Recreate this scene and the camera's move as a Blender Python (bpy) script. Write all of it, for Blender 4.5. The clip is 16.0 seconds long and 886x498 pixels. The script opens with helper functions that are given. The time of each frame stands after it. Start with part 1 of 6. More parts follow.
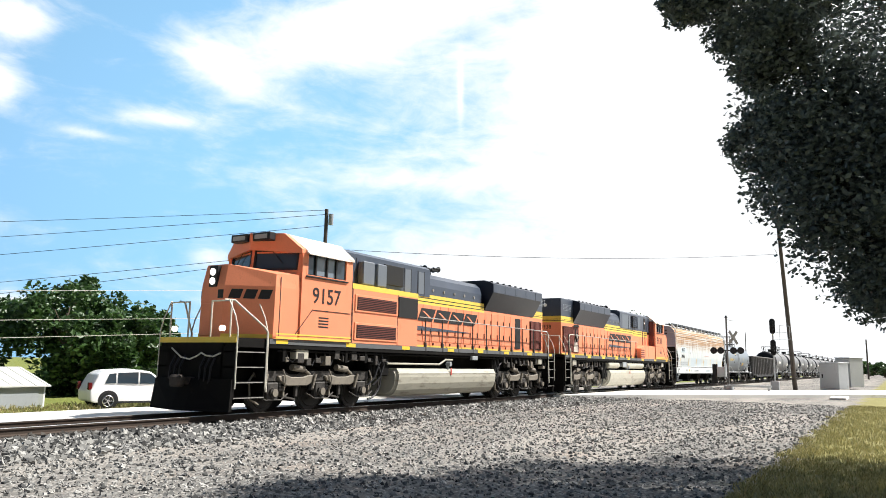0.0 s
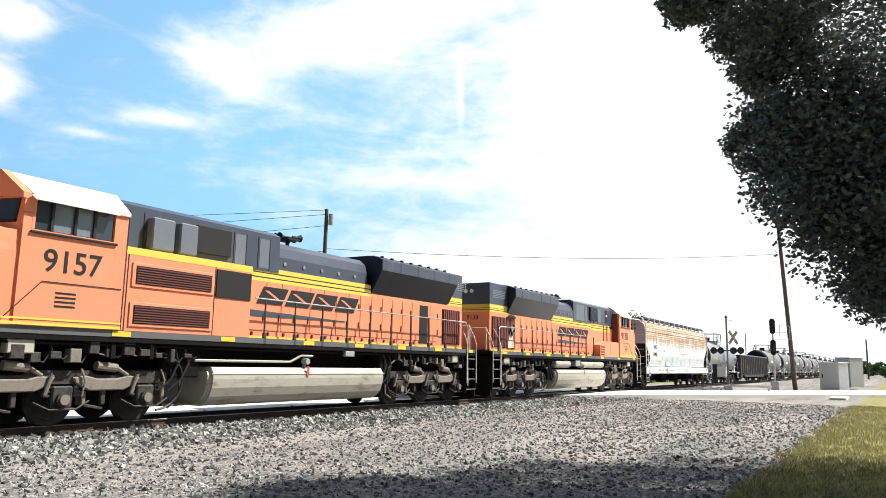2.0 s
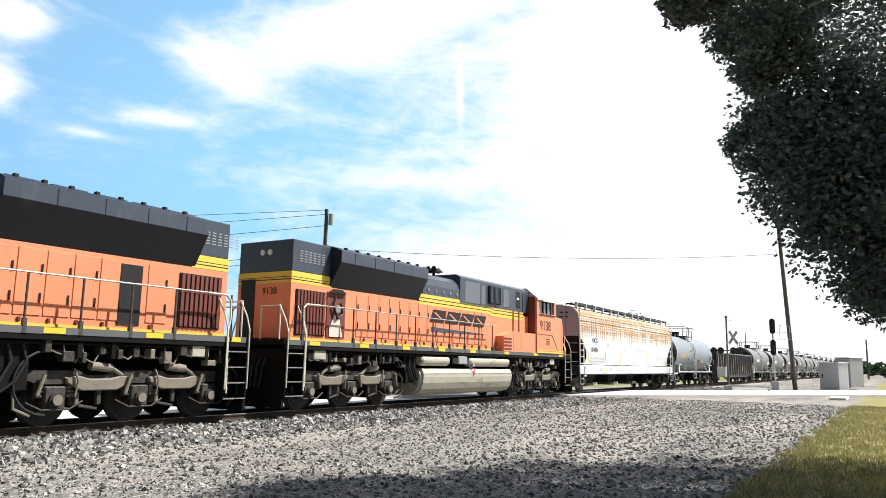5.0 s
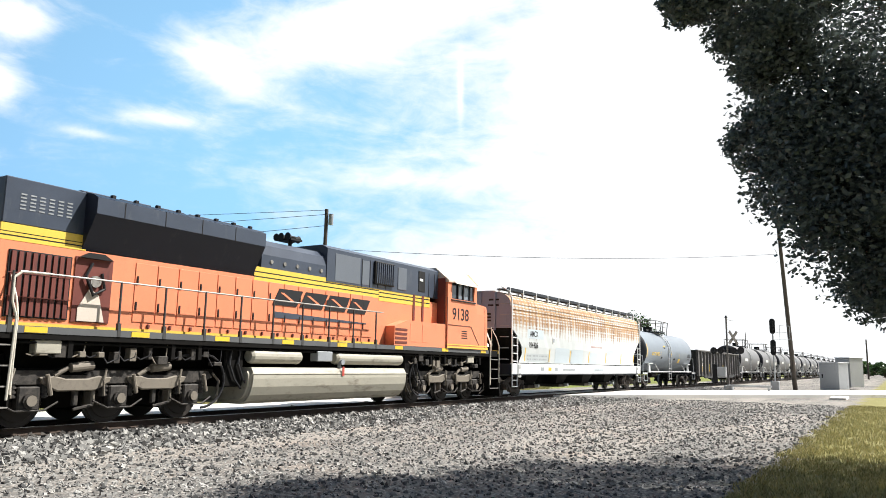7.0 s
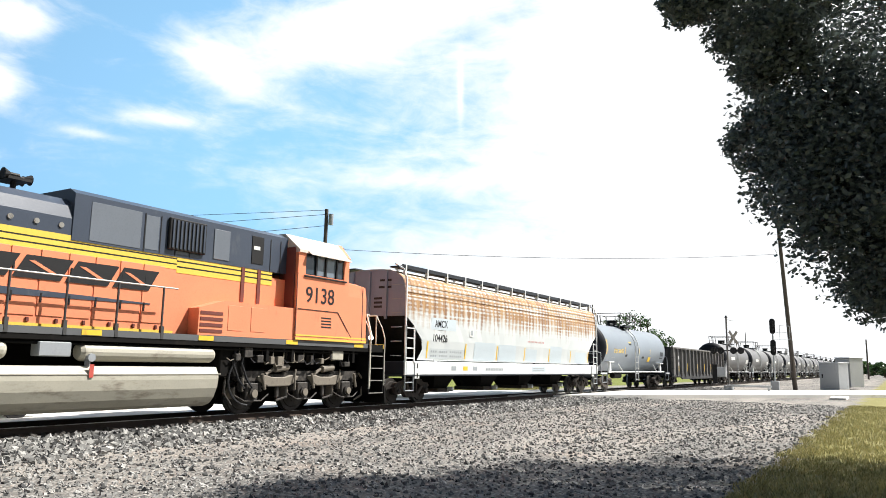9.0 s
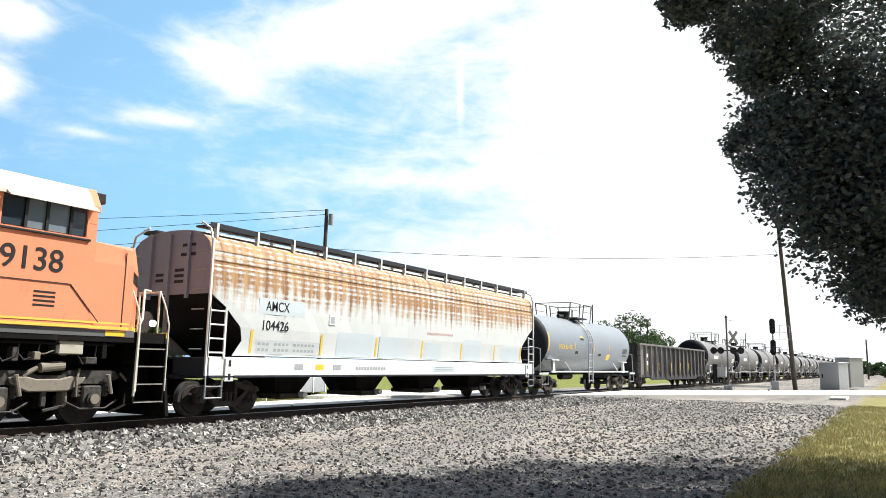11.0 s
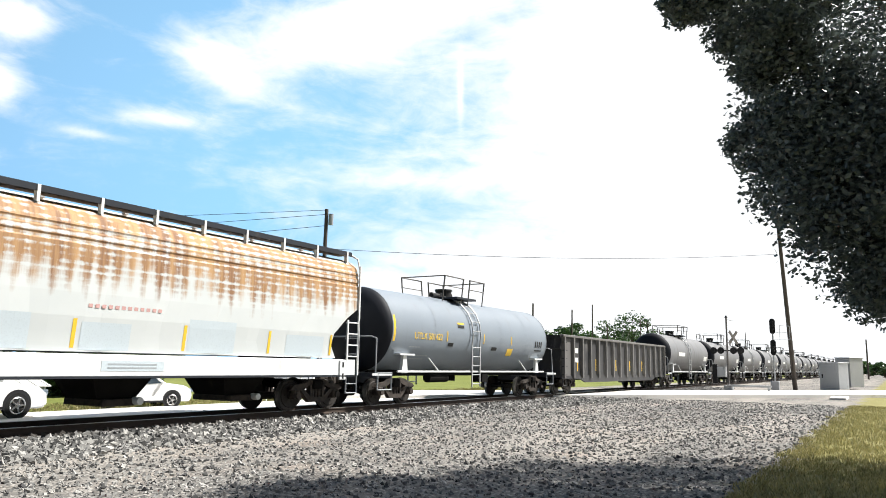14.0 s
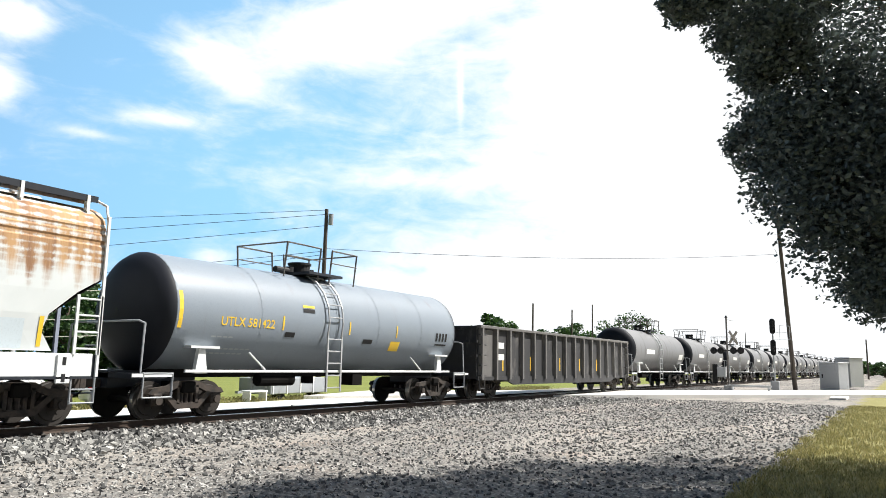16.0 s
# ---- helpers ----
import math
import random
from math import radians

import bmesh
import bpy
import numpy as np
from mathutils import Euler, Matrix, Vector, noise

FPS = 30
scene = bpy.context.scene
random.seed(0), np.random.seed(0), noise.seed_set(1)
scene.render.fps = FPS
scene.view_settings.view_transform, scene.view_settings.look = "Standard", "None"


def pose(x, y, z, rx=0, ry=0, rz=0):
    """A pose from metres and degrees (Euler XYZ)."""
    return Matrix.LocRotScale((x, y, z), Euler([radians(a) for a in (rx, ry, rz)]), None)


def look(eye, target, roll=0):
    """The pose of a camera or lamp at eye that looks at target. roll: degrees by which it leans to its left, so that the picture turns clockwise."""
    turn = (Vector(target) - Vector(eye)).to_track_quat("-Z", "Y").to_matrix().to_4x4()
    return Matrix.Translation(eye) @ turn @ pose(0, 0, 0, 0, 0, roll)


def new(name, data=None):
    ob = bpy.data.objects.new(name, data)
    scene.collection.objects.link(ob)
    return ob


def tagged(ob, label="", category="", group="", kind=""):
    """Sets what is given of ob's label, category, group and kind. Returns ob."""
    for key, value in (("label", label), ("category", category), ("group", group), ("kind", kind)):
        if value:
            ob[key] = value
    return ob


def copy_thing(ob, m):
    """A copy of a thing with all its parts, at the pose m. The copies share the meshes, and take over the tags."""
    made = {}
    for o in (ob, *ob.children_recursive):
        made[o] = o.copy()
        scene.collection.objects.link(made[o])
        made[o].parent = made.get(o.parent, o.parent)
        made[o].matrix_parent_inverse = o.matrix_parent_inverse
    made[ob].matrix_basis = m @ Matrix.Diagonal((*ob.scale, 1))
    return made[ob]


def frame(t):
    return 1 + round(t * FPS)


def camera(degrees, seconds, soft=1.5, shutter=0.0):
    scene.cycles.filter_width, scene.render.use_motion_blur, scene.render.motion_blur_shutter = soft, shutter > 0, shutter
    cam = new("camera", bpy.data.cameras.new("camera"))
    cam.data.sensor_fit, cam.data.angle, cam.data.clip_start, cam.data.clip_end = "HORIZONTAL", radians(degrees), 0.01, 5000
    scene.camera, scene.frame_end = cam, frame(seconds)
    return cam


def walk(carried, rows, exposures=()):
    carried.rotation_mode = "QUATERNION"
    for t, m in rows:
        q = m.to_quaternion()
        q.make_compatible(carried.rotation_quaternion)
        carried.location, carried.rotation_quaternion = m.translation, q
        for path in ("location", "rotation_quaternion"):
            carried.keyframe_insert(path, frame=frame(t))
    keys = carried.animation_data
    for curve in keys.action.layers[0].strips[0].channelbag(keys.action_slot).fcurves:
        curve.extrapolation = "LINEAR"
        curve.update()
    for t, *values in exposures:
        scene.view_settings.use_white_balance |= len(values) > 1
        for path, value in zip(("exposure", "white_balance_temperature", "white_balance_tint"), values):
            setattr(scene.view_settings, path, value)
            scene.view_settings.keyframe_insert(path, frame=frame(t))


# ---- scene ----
D = 16.19          # the track's centre line runs along x at this y; z = 0 is the rail head
EYE = (0.0, 0.0, 1.428)
cam = camera(62.08, 16.0, soft=0.9)
VIEW = look(EYE, (8.4327, 5.1474, 2.9752), 0.997)
walk(cam, [(0.0, VIEW), (16.0, VIEW)], exposures=[(0.0, 0.8), (16.0, 0.8)])

# how far the train has gone at each time
TRAVEL = [(0.0, 0.0), (1.0, 4.08), (2.0, 8.18), (3.0, 12.38), (4.0, 16.63), (5.2, 21.6), (6.5, 27.1), (7.5, 31.22),
          (8.5, 35.46), (9.2, 38.5), (10.3, 43.3), (11.5, 48.6), (12.5, 53.1), (13.5, 57.57), (14.5, 62.05), (15.3, 65.65), (16.0, 68.82)]


def travel(t):
    return float(np.interp(t, [a for a, b in TRAVEL], [b for a, b in TRAVEL]))


# ---------- light ----------
SUN = Vector((0.42, -0.45, 0.79)).normalized()
lamp = bpy.data.lights.new("sun", "SUN")
lamp.energy, lamp.angle, lamp.color = 5.0, radians(0.55), (1.0, 0.965, 0.91)
sun = new("sun", lamp)
sun.matrix_world = look(SUN * 50, (0, 0, 0))

world = bpy.data.worlds.new("world")
scene.world = world
world.use_nodes = True
wt = world.node_tree
wt.nodes.clear()


def wn(kind, operation="", data_type="", interpolation_type="", sky_type=""):
    n = wt.nodes.new(kind)
    if operation:
        n.operation = operation
    if data_type:
        n.data_type = data_type
    if interpolation_type:
        n.interpolation_type = interpolation_type
    if sky_type:
        n.sky_type = sky_type
    return n


def wlink(a, b):
    wt.links.new(a, b)


def wmath(op, a, b=None, c=None):
    n = wn("ShaderNodeMath", operation=op)
    for k, val in enumerate((a, b, c)):
        if val is None:
            continue
        if isinstance(val, (int, float)):
            n.inputs[k].default_value = val
        else:
            wlink(val, n.inputs[k])
    return n.outputs[0]


sky = wn("ShaderNodeTexSky", sky_type="NISHITA")
sky.sun_disc, sky.sun_elevation = False, math.asin(SUN.z)
sky.sun_rotation = math.atan2(SUN.x, SUN.y)
sky.air_density, sky.dust_density, sky.ozone_density = 1.0, 0.6, 1.6
coord = wn("ShaderNodeTexCoord")
sep = wn("ShaderNodeSeparateXYZ")
wlink(coord.outputs["Generated"], sep.inputs[0])
AZ = wmath("MULTIPLY", wmath("ARCTAN2", sep.outputs[0], sep.outputs[1]), 57.2958)
EL = wmath("MULTIPLY", wmath("ARCSINE", sep.outputs[2]), 57.2958)
flat = wn("ShaderNodeCombineXYZ")
wlink(AZ, flat.inputs[0])
wlink(EL, flat.inputs[1])


def wnoise(scale, detail, rough, stretch=(1, 1, 1), turn=0.0, distort=0.0):
    m = wn("ShaderNodeMapping")
    m.inputs["Scale"].default_value = stretch
    m.inputs["Rotation"].default_value = (0, 0, radians(turn))
    wlink(flat.outputs[0], m.inputs[0])
    n = wn("ShaderNodeTexNoise")
    n.inputs["Scale"].default_value, n.inputs["Detail"].default_value = scale, detail
    n.inputs["Roughness"].default_value, n.inputs["Distortion"].default_value = rough, distort
    wlink(m.outputs[0], n.inputs["Vector"])
    return n.outputs["Fac"]


def bank(az, el, ra, re, turn=0.0, weight=1.0):
    """A soft bank of cloud round one direction of the sky, in degrees."""
    c, s = math.cos(radians(turn)), math.sin(radians(turn))
    da, de = wmath("SUBTRACT", AZ, az), wmath("SUBTRACT", EL, el)
    u = wmath("DIVIDE", wmath("ADD", wmath("MULTIPLY", da, c), wmath("MULTIPLY", de, s)), ra)
    w = wmath("DIVIDE", wmath("SUBTRACT", wmath("MULTIPLY", de, c), wmath("MULTIPLY", da, s)), re)
    r2 = wmath("ADD", wmath("MULTIPLY", u, u), wmath("MULTIPLY", w, w))
    return wmath("MULTIPLY", wmath("POWER", 2.718, wmath("MULTIPLY", r2, -1.0)), weight)


banks = [bank(92, 14, 22, 30, 0, 1.7), bank(51, 25.2, 10, 2.3, 14, 1.15), bank(41, 21.3, 4.5, 1.5, -20, 0.75),
         bank(37, 17.3, 4.8, 0.7, 1, 0.7), bank(71, 22, 9, 6, 0, 0.5), bank(26.8, 22.3, 2.4, 1.4, 0, 1.2),
         bank(25.8, 18.0, 1.8, 1.6, 0, 1.15), bank(28.4, 3.2, 1.8, 1.2, 0, 1.2), bank(41.0, 7.6, 1.8, 0.8, 0, 0.65),
         bank(66, 4.0, 17, 5.0, 0, 0.95), bank(57, 14.3, 9, 0.9, 2, 0.45), bank(59.8, 21.0, 0.26, 2.4, 1, 0.45),
         bank(32, 15.6, 2.5, 0.35, -3, 0.45)]
# a thin veil that thickens towards the sun's side
total = wmath("ADD", banks[0], wmath("MULTIPLY", wmath("MINIMUM", wmath("MAXIMUM", wmath("DIVIDE", wmath("SUBTRACT", AZ, 36.0), 45.0), 0.0), 1.0), 0.5))
for b in banks[1:]:
    total = wmath("ADD", total, b)
wisp = wnoise(0.16, 9, 0.6, (0.6, 1.7, 1), 14, 0.7)
fine = wnoise(0.5, 8, 0.62, (0.7, 1.5, 1), 20, 0.5)
cover = wmath("ADD", total, wmath("MULTIPLY", wmath("SUBTRACT", wisp, 0.53), 1.5))
cover = wmath("ADD", cover, wmath("MULTIPLY", wmath("SUBTRACT", fine, 0.5), 0.75))
ramp = wn("ShaderNodeMapRange", interpolation_type="SMOOTHSTEP")
ramp.inputs["From Min"].default_value, ramp.inputs["From Max"].default_value = -0.1, 1.0
wlink(cover, ramp.inputs["Value"])
dim = wn("ShaderNodeMix", data_type="RGBA")
dim.inputs["Factor"].default_value = 0.45
wlink(sky.outputs[0], dim.inputs["A"])
dim.inputs["B"].default_value = (0.15, 0.35, 0.8, 1)
lift = wn("ShaderNodeMix", data_type="RGBA")
# the sky is paler towards the sun's side
glow = wmath("ADD", wmath("MULTIPLY", sep.outputs[0], 0.72), wmath("MULTIPLY", sep.outputs[1], 0.55))
wlink(wmath("MULTIPLY", wmath("POWER", wmath("MAXIMUM", glow, 0.0), 2.0), 1.3), lift.inputs["Factor"])
wlink(dim.outputs["Result"], lift.inputs["A"])
lift.inputs["B"].default_value = (4.9, 9.7, 14.8, 1)
mixer = wn("ShaderNodeMix", data_type="RGBA")
wlink(ramp.outputs[0], mixer.inputs["Factor"])
wlink(lift.outputs["Result"], mixer.inputs["A"])
mixer.inputs["B"].default_value = (14.4, 14.8, 15.2, 1)
back = wn("ShaderNodeBackground")
back.inputs["Strength"].default_value = 0.045
wlink(mixer.outputs["Result"], back.inputs["Color"])
wout = wn("ShaderNodeOutputWorld")
wlink(back.outputs[0], wout.inputs[0])


# ---------- materials ----------
def nodes_of(name):
    m = bpy.data.materials.new(name)
    m.use_nodes = True
    t = m.node_tree
    return m, t, t.nodes["Principled BSDF"]


def nd(t, kind, operation="", data_type="", interpolation_type="", sky_type=""):
    n = t.nodes.new(kind)
    if operation:
        n.operation = operation
    if data_type:
        n.data_type = data_type
    if interpolation_type:
        n.interpolation_type = interpolation_type
    if sky_type:
        n.sky_type = sky_type
    return n


def mth(t, op, a, b=0.0):
    n = nd(t, "ShaderNodeMath", operation=op)
    for k, val in enumerate((a, b)):
        if isinstance(val, (int, float)):
            n.inputs[k].default_value = val
        else:
            t.links.new(val, n.inputs[k])
    return n.outputs[0]


def noise_node(t, scale, detail=4.0, rough=0.55, stretch=(1, 1, 1)):
    tc = nd(t, "ShaderNodeTexCoord")
    mp = nd(t, "ShaderNodeMapping")
    mp.inputs["Scale"].default_value = stretch
    t.links.new(tc.outputs["Object"], mp.inputs[0])
    n = nd(t, "ShaderNodeTexNoise")
    n.inputs["Scale"].default_value, n.inputs["Detail"].default_value, n.inputs["Roughness"].default_value = scale, detail, rough
    t.links.new(mp.outputs[0], n.inputs["Vector"])
    return n.outputs["Fac"]


def step(t, value, lo, hi):
    n = nd(t, "ShaderNodeMapRange", interpolation_type="SMOOTHSTEP")
    n.inputs["From Min"].default_value, n.inputs["From Max"].default_value = lo, hi
    t.links.new(value, n.inputs["Value"])
    return n.outputs[0]


def blend(t, fac, a, b):
    n = nd(t, "ShaderNodeMix", data_type="RGBA")
    for sock, val in ((n.inputs["Factor"], fac), (n.inputs["A"], a), (n.inputs["B"], b)):
        if isinstance(val, tuple):
            sock.default_value = (*val, 1.0) if len(val) == 3 else val
        elif isinstance(val, (int, float)):
            sock.default_value = val
        else:
            t.links.new(val, sock)
    return n.outputs["Result"]


def mat(name, col, rough=0.55, metal=0.0, var=0.14, scale=1.3, fine=26.0, bump=0.05, dirt=None, dirt_at=(0.56, 0.8),
        streak=(1, 1, 0.35), spec=0.5):
    """Paint or bare surface: broad and fine variation, streaked dirt, a little relief."""
    m, t, p = nodes_of(name)
    dark, light = tuple(c * (1 - var) for c in col), tuple(min(1.0, c * (1 + var)) for c in col)
    base = blend(t, noise_node(t, scale), dark, light)
    small = noise_node(t, fine, 3.0)
    base = blend(t, mth(t, "MULTIPLY", step(t, small, 0.45, 0.8), 0.35), base, tuple(c * 0.7 for c in col))
    if dirt:
        d = noise_node(t, scale * 2.2, 8.0, 0.65, streak)
        base = blend(t, step(t, d, *dirt_at), base, dirt)
    t.links.new(base, p.inputs["Base Color"])
    p.inputs["Roughness"].default_value, p.inputs["Metallic"].default_value = rough, metal
    p.inputs["Specular IOR Level"].default_value = spec
    if bump:
        b = nd(t, "ShaderNodeBump")
        b.inputs["Strength"].default_value, b.inputs["Distance"].default_value = bump, 0.02
        t.links.new(small, b.inputs["Height"])
        t.links.new(b.outputs[0], p.inputs["Normal"])
    return m


ORANGE = mat("orange_paint", (0.80, 0.265, 0.14), 0.5, var=0.08, dirt=(0.36, 0.13, 0.07), dirt_at=(0.6, 0.86), spec=0.35)
YELLOW = mat("yellow_paint", (0.76, 0.54, 0.09), 0.45, var=0.1, dirt=(0.33, 0.22, 0.05), dirt_at=(0.62, 0.9), spec=0.35)
BLACK = mat("black_paint", (0.022, 0.026, 0.034), 0.5, var=0.25, dirt=(0.06, 0.055, 0.05), spec=0.3)
SLATE = mat("dark_slate_paint", (0.052, 0.066, 0.095), 0.36, var=0.25, dirt=(0.13, 0.14, 0.15), dirt_at=(0.56, 0.85), spec=0.5)
BOXGREY = mat("grey_paint", (0.30, 0.32, 0.34), 0.55, var=0.12, dirt=(0.14, 0.13, 0.12))
NAVY = mat("radiator_black", (0.013, 0.017, 0.032), 0.36, var=0.2, dirt=(0.05, 0.05, 0.06), spec=0.4)
MAROON = mat("grille_maroon", (0.15, 0.035, 0.025), 0.65, var=0.25, dirt=(0.05, 0.02, 0.02))
TANKGREY = mat("fuel_tank_paint", (0.42, 0.40, 0.33), 0.55, var=0.14, dirt=(0.17, 0.145, 0.11), dirt_at=(0.5, 0.78), streak=(0.5, 1, 1.5))
TRUCK = mat("truck_steel", (0.055, 0.048, 0.041), 0.7, var=0.3, scale=5.5, dirt=(0.016, 0.014, 0.012), dirt_at=(0.36, 0.66), streak=(1, 1, 1), bump=0.2)
DUSTY = mat("dusty_casting", (0.20, 0.175, 0.14), 0.7, var=0.2, scale=3.5, dirt=(0.10, 0.085, 0.065), dirt_at=(0.5, 0.8), streak=(1, 1, 1), bump=0.15)
UNDER = mat("underframe_black", (0.011, 0.0105, 0.010), 0.9, var=0.3, dirt=(0.028, 0.024, 0.02), bump=0.15, spec=0.08)
RUSTTRUCK = mat("rusty_truck", (0.052, 0.040, 0.032), 0.85, var=0.3, scale=2.5, dirt=(0.02, 0.018, 0.016), dirt_at=(0.42, 0.66), streak=(1, 1, 1), bump=0.2)
WHEEL = mat("wheel_steel", (0.034, 0.029, 0.025), 0.7, 0.3, var=0.25, dirt=(0.014, 0.012, 0.011), streak=(1, 1, 1))
TREAD = mat("worn_tread", (0.45, 0.43, 0.41), 0.35, 0.9, var=0.12)
WHITE = mat("white_paint", (0.68, 0.70, 0.70), 0.5, var=0.06, dirt=(0.42, 0.36, 0.28), dirt_at=(0.62, 0.9))
RAILPAINT = mat("handrail_white", (0.60, 0.57, 0.49), 0.5, var=0.15, scale=4, dirt=(0.2, 0.17, 0.13), dirt_at=(0.55, 0.8))
STEPEDGE = mat("worn_step_edge", (0.26, 0.25, 0.23), 0.6, var=0.2, scale=5, dirt=(0.04, 0.035, 0.03), dirt_at=(0.45, 0.75))
HOODRAIL = mat("handrail_dark", (0.05, 0.05, 0.05), 0.5)
HOODTOPRAIL = mat("handrail_grey", (0.38, 0.37, 0.35), 0.45, 0.3)
# cream for sunlight painted on the cab roof, also for a worn plate
LITWORNCREAM = mat("lit_roof_worn_cream", (0.66, 0.58, 0.50), 0.55, var=0.08, dirt=(0.45, 0.36, 0.28))
RAILSIDE = mat("rusty_rail", (0.055, 0.038, 0.028), 0.8, 0.2, var=0.25, dirt=(0.06, 0.035, 0.025), bump=0.15)
RAILTOP = mat("rail_head", (0.55, 0.54, 0.53), 0.28, 0.95, var=0.08)
TIE = mat("creosoted_tie", (0.055, 0.044, 0.036), 0.9, var=0.35, scale=2.0, fine=30, bump=0.5, dirt=(0.13, 0.11, 0.09), streak=(0.4, 3, 1))
WOOD = mat("weathered_pole", (0.075, 0.062, 0.052), 0.9, var=0.25, scale=3, fine=40, bump=0.3, dirt=(0.04, 0.033, 0.028), streak=(4, 4, 0.3))
BARK = mat("bark", (0.10, 0.075, 0.055), 0.95, var=0.35, scale=5, fine=30, bump=0.8, streak=(3, 3, 0.4), dirt=(0.04, 0.03, 0.025))
GALV = mat("galvanised_steel", (0.42, 0.43, 0.44), 0.5, 0.3, var=0.1, dirt=(0.28, 0.27, 0.25))
CONCRETE = mat("concrete_road", (0.72, 0.70, 0.66), 0.85, var=0.12, scale=0.5, fine=14, bump=0.15, dirt=(0.55, 0.52, 0.48), streak=(1, 1, 1), spec=0.2)
SIGNWHITE = mat("sign_white", (0.75, 0.75, 0.73), 0.45, var=0.05)
SIGNBLACK = mat("signal_black", (0.015, 0.015, 0.016), 0.6, spec=0.3)
RUBBER = mat("tyre_rubber", (0.02, 0.02, 0.02), 0.85, spec=0.2)
CARWHITE = mat("car_white", (0.78, 0.78, 0.78), 0.25, var=0.03, bump=0.0)
CHROME = mat("bright_metal", (0.6, 0.6, 0.6), 0.25, 0.9, var=0.05)
SHEDMETAL = mat("pale_metal_roof", (0.50, 0.50, 0.47), 0.6, 0.1, var=0.15, dirt=(0.32, 0.29, 0.24), streak=(2, 2, 0.3))
SHEDWALL = mat("shed_wall", (0.30, 0.32, 0.31), 0.75, var=0.12, dirt=(0.2, 0.2, 0.19))
REDLENS = mat("dark_red_lens", (0.12, 0.01, 0.01), 0.2)
LETTER = mat("black_lettering", (0.02, 0.02, 0.022), 0.5, spec=0.3)
MARKYELLOW = mat("yellow_marking", (0.80, 0.52, 0.04), 0.5, dirt=(0.5, 0.3, 0.05))
MARKGREY = mat("grey_marking", (0.33, 0.36, 0.38), 0.6)
REDMARK = mat("red_marking", (0.5, 0.08, 0.06), 0.6)
PANELGREY = mat("pale_grey_panel", (0.50, 0.54, 0.55), 0.6, var=0.06)
SILLGREY = mat("sill_grey", (0.10, 0.105, 0.11), 0.6, var=0.15)
FADEDRED = mat("faded_red", (0.55, 0.33, 0.31), 0.7)
PATCH = mat("pale_paint_patch", (0.52, 0.59, 0.63), 0.6, var=0.05)
FILTERGREY = mat("filter_box_grey", (0.13, 0.15, 0.18), 0.5, var=0.12)
MASTGREY = mat("dull_mast", (0.13, 0.12, 0.11), 0.7, var=0.15)
# blue-grey that holds the shade of the sunless end
ENDSHADE = mat("end_sheet_shade_grey", (0.25, 0.285, 0.36), 0.6, var=0.1, dirt=(0.15, 0.16, 0.19))
# paler copy for sunlit ribs and chord, and for the worn panel
GONDOLALITWORN = mat("gondola_lit_and_worn", (0.13, 0.125, 0.12), 0.7, var=0.25, scale=1.5, dirt=(0.06, 0.055, 0.05), dirt_at=(0.5, 0.8), bump=0.15)
GONDOLA = mat("gondola_paint", (0.032, 0.032, 0.034), 0.75, var=0.25, scale=0.8, dirt=(0.17, 0.16, 0.15), dirt_at=(0.54, 0.8), bump=0.15)
TANKCAR = mat("tank_car_grey", (0.215, 0.25, 0.29), 0.42, var=0.07, scale=0.6, dirt=(0.18, 0.18, 0.19), dirt_at=(0.55, 0.85), streak=(1.5, 1, 0.25), spec=0.4)
TANKDARK = mat("tank_car_dark", (0.17, 0.172, 0.178), 0.5, var=0.12, scale=0.7, dirt=(0.08, 0.075, 0.07), dirt_at=(0.5, 0.8), streak=(1.5, 1, 0.25))
# black that puts the shade of the tank heads into their colour
HEADSHADE = mat("tank_head_shade", (0.014, 0.016, 0.022), 0.6, var=0.15, spec=0.2)


def glass(name, tint):
    m, t, p = nodes_of(name)
    p.inputs["Base Color"].default_value = (*tint, 1)
    p.inputs["Roughness"].default_value = 0.06
    p.inputs["Specular IOR Level"].default_value = 0.8
    return m


GLASS = glass("dark_glass", (0.03, 0.045, 0.06))
PALEGLASS = glass("pale_window_glass", (0.16, 0.2, 0.24))


def lit(name, col, power):
    m, t, p = nodes_of(name)
    p.inputs["Base Color"].default_value = (*col, 1)
    p.inputs["Emission Color"].default_value = (*col, 1)
    p.inputs["Emission Strength"].default_value = power
    return m


HEADLIGHT = lit("headlight_glow", (1.0, 0.97, 0.9), 1.3)


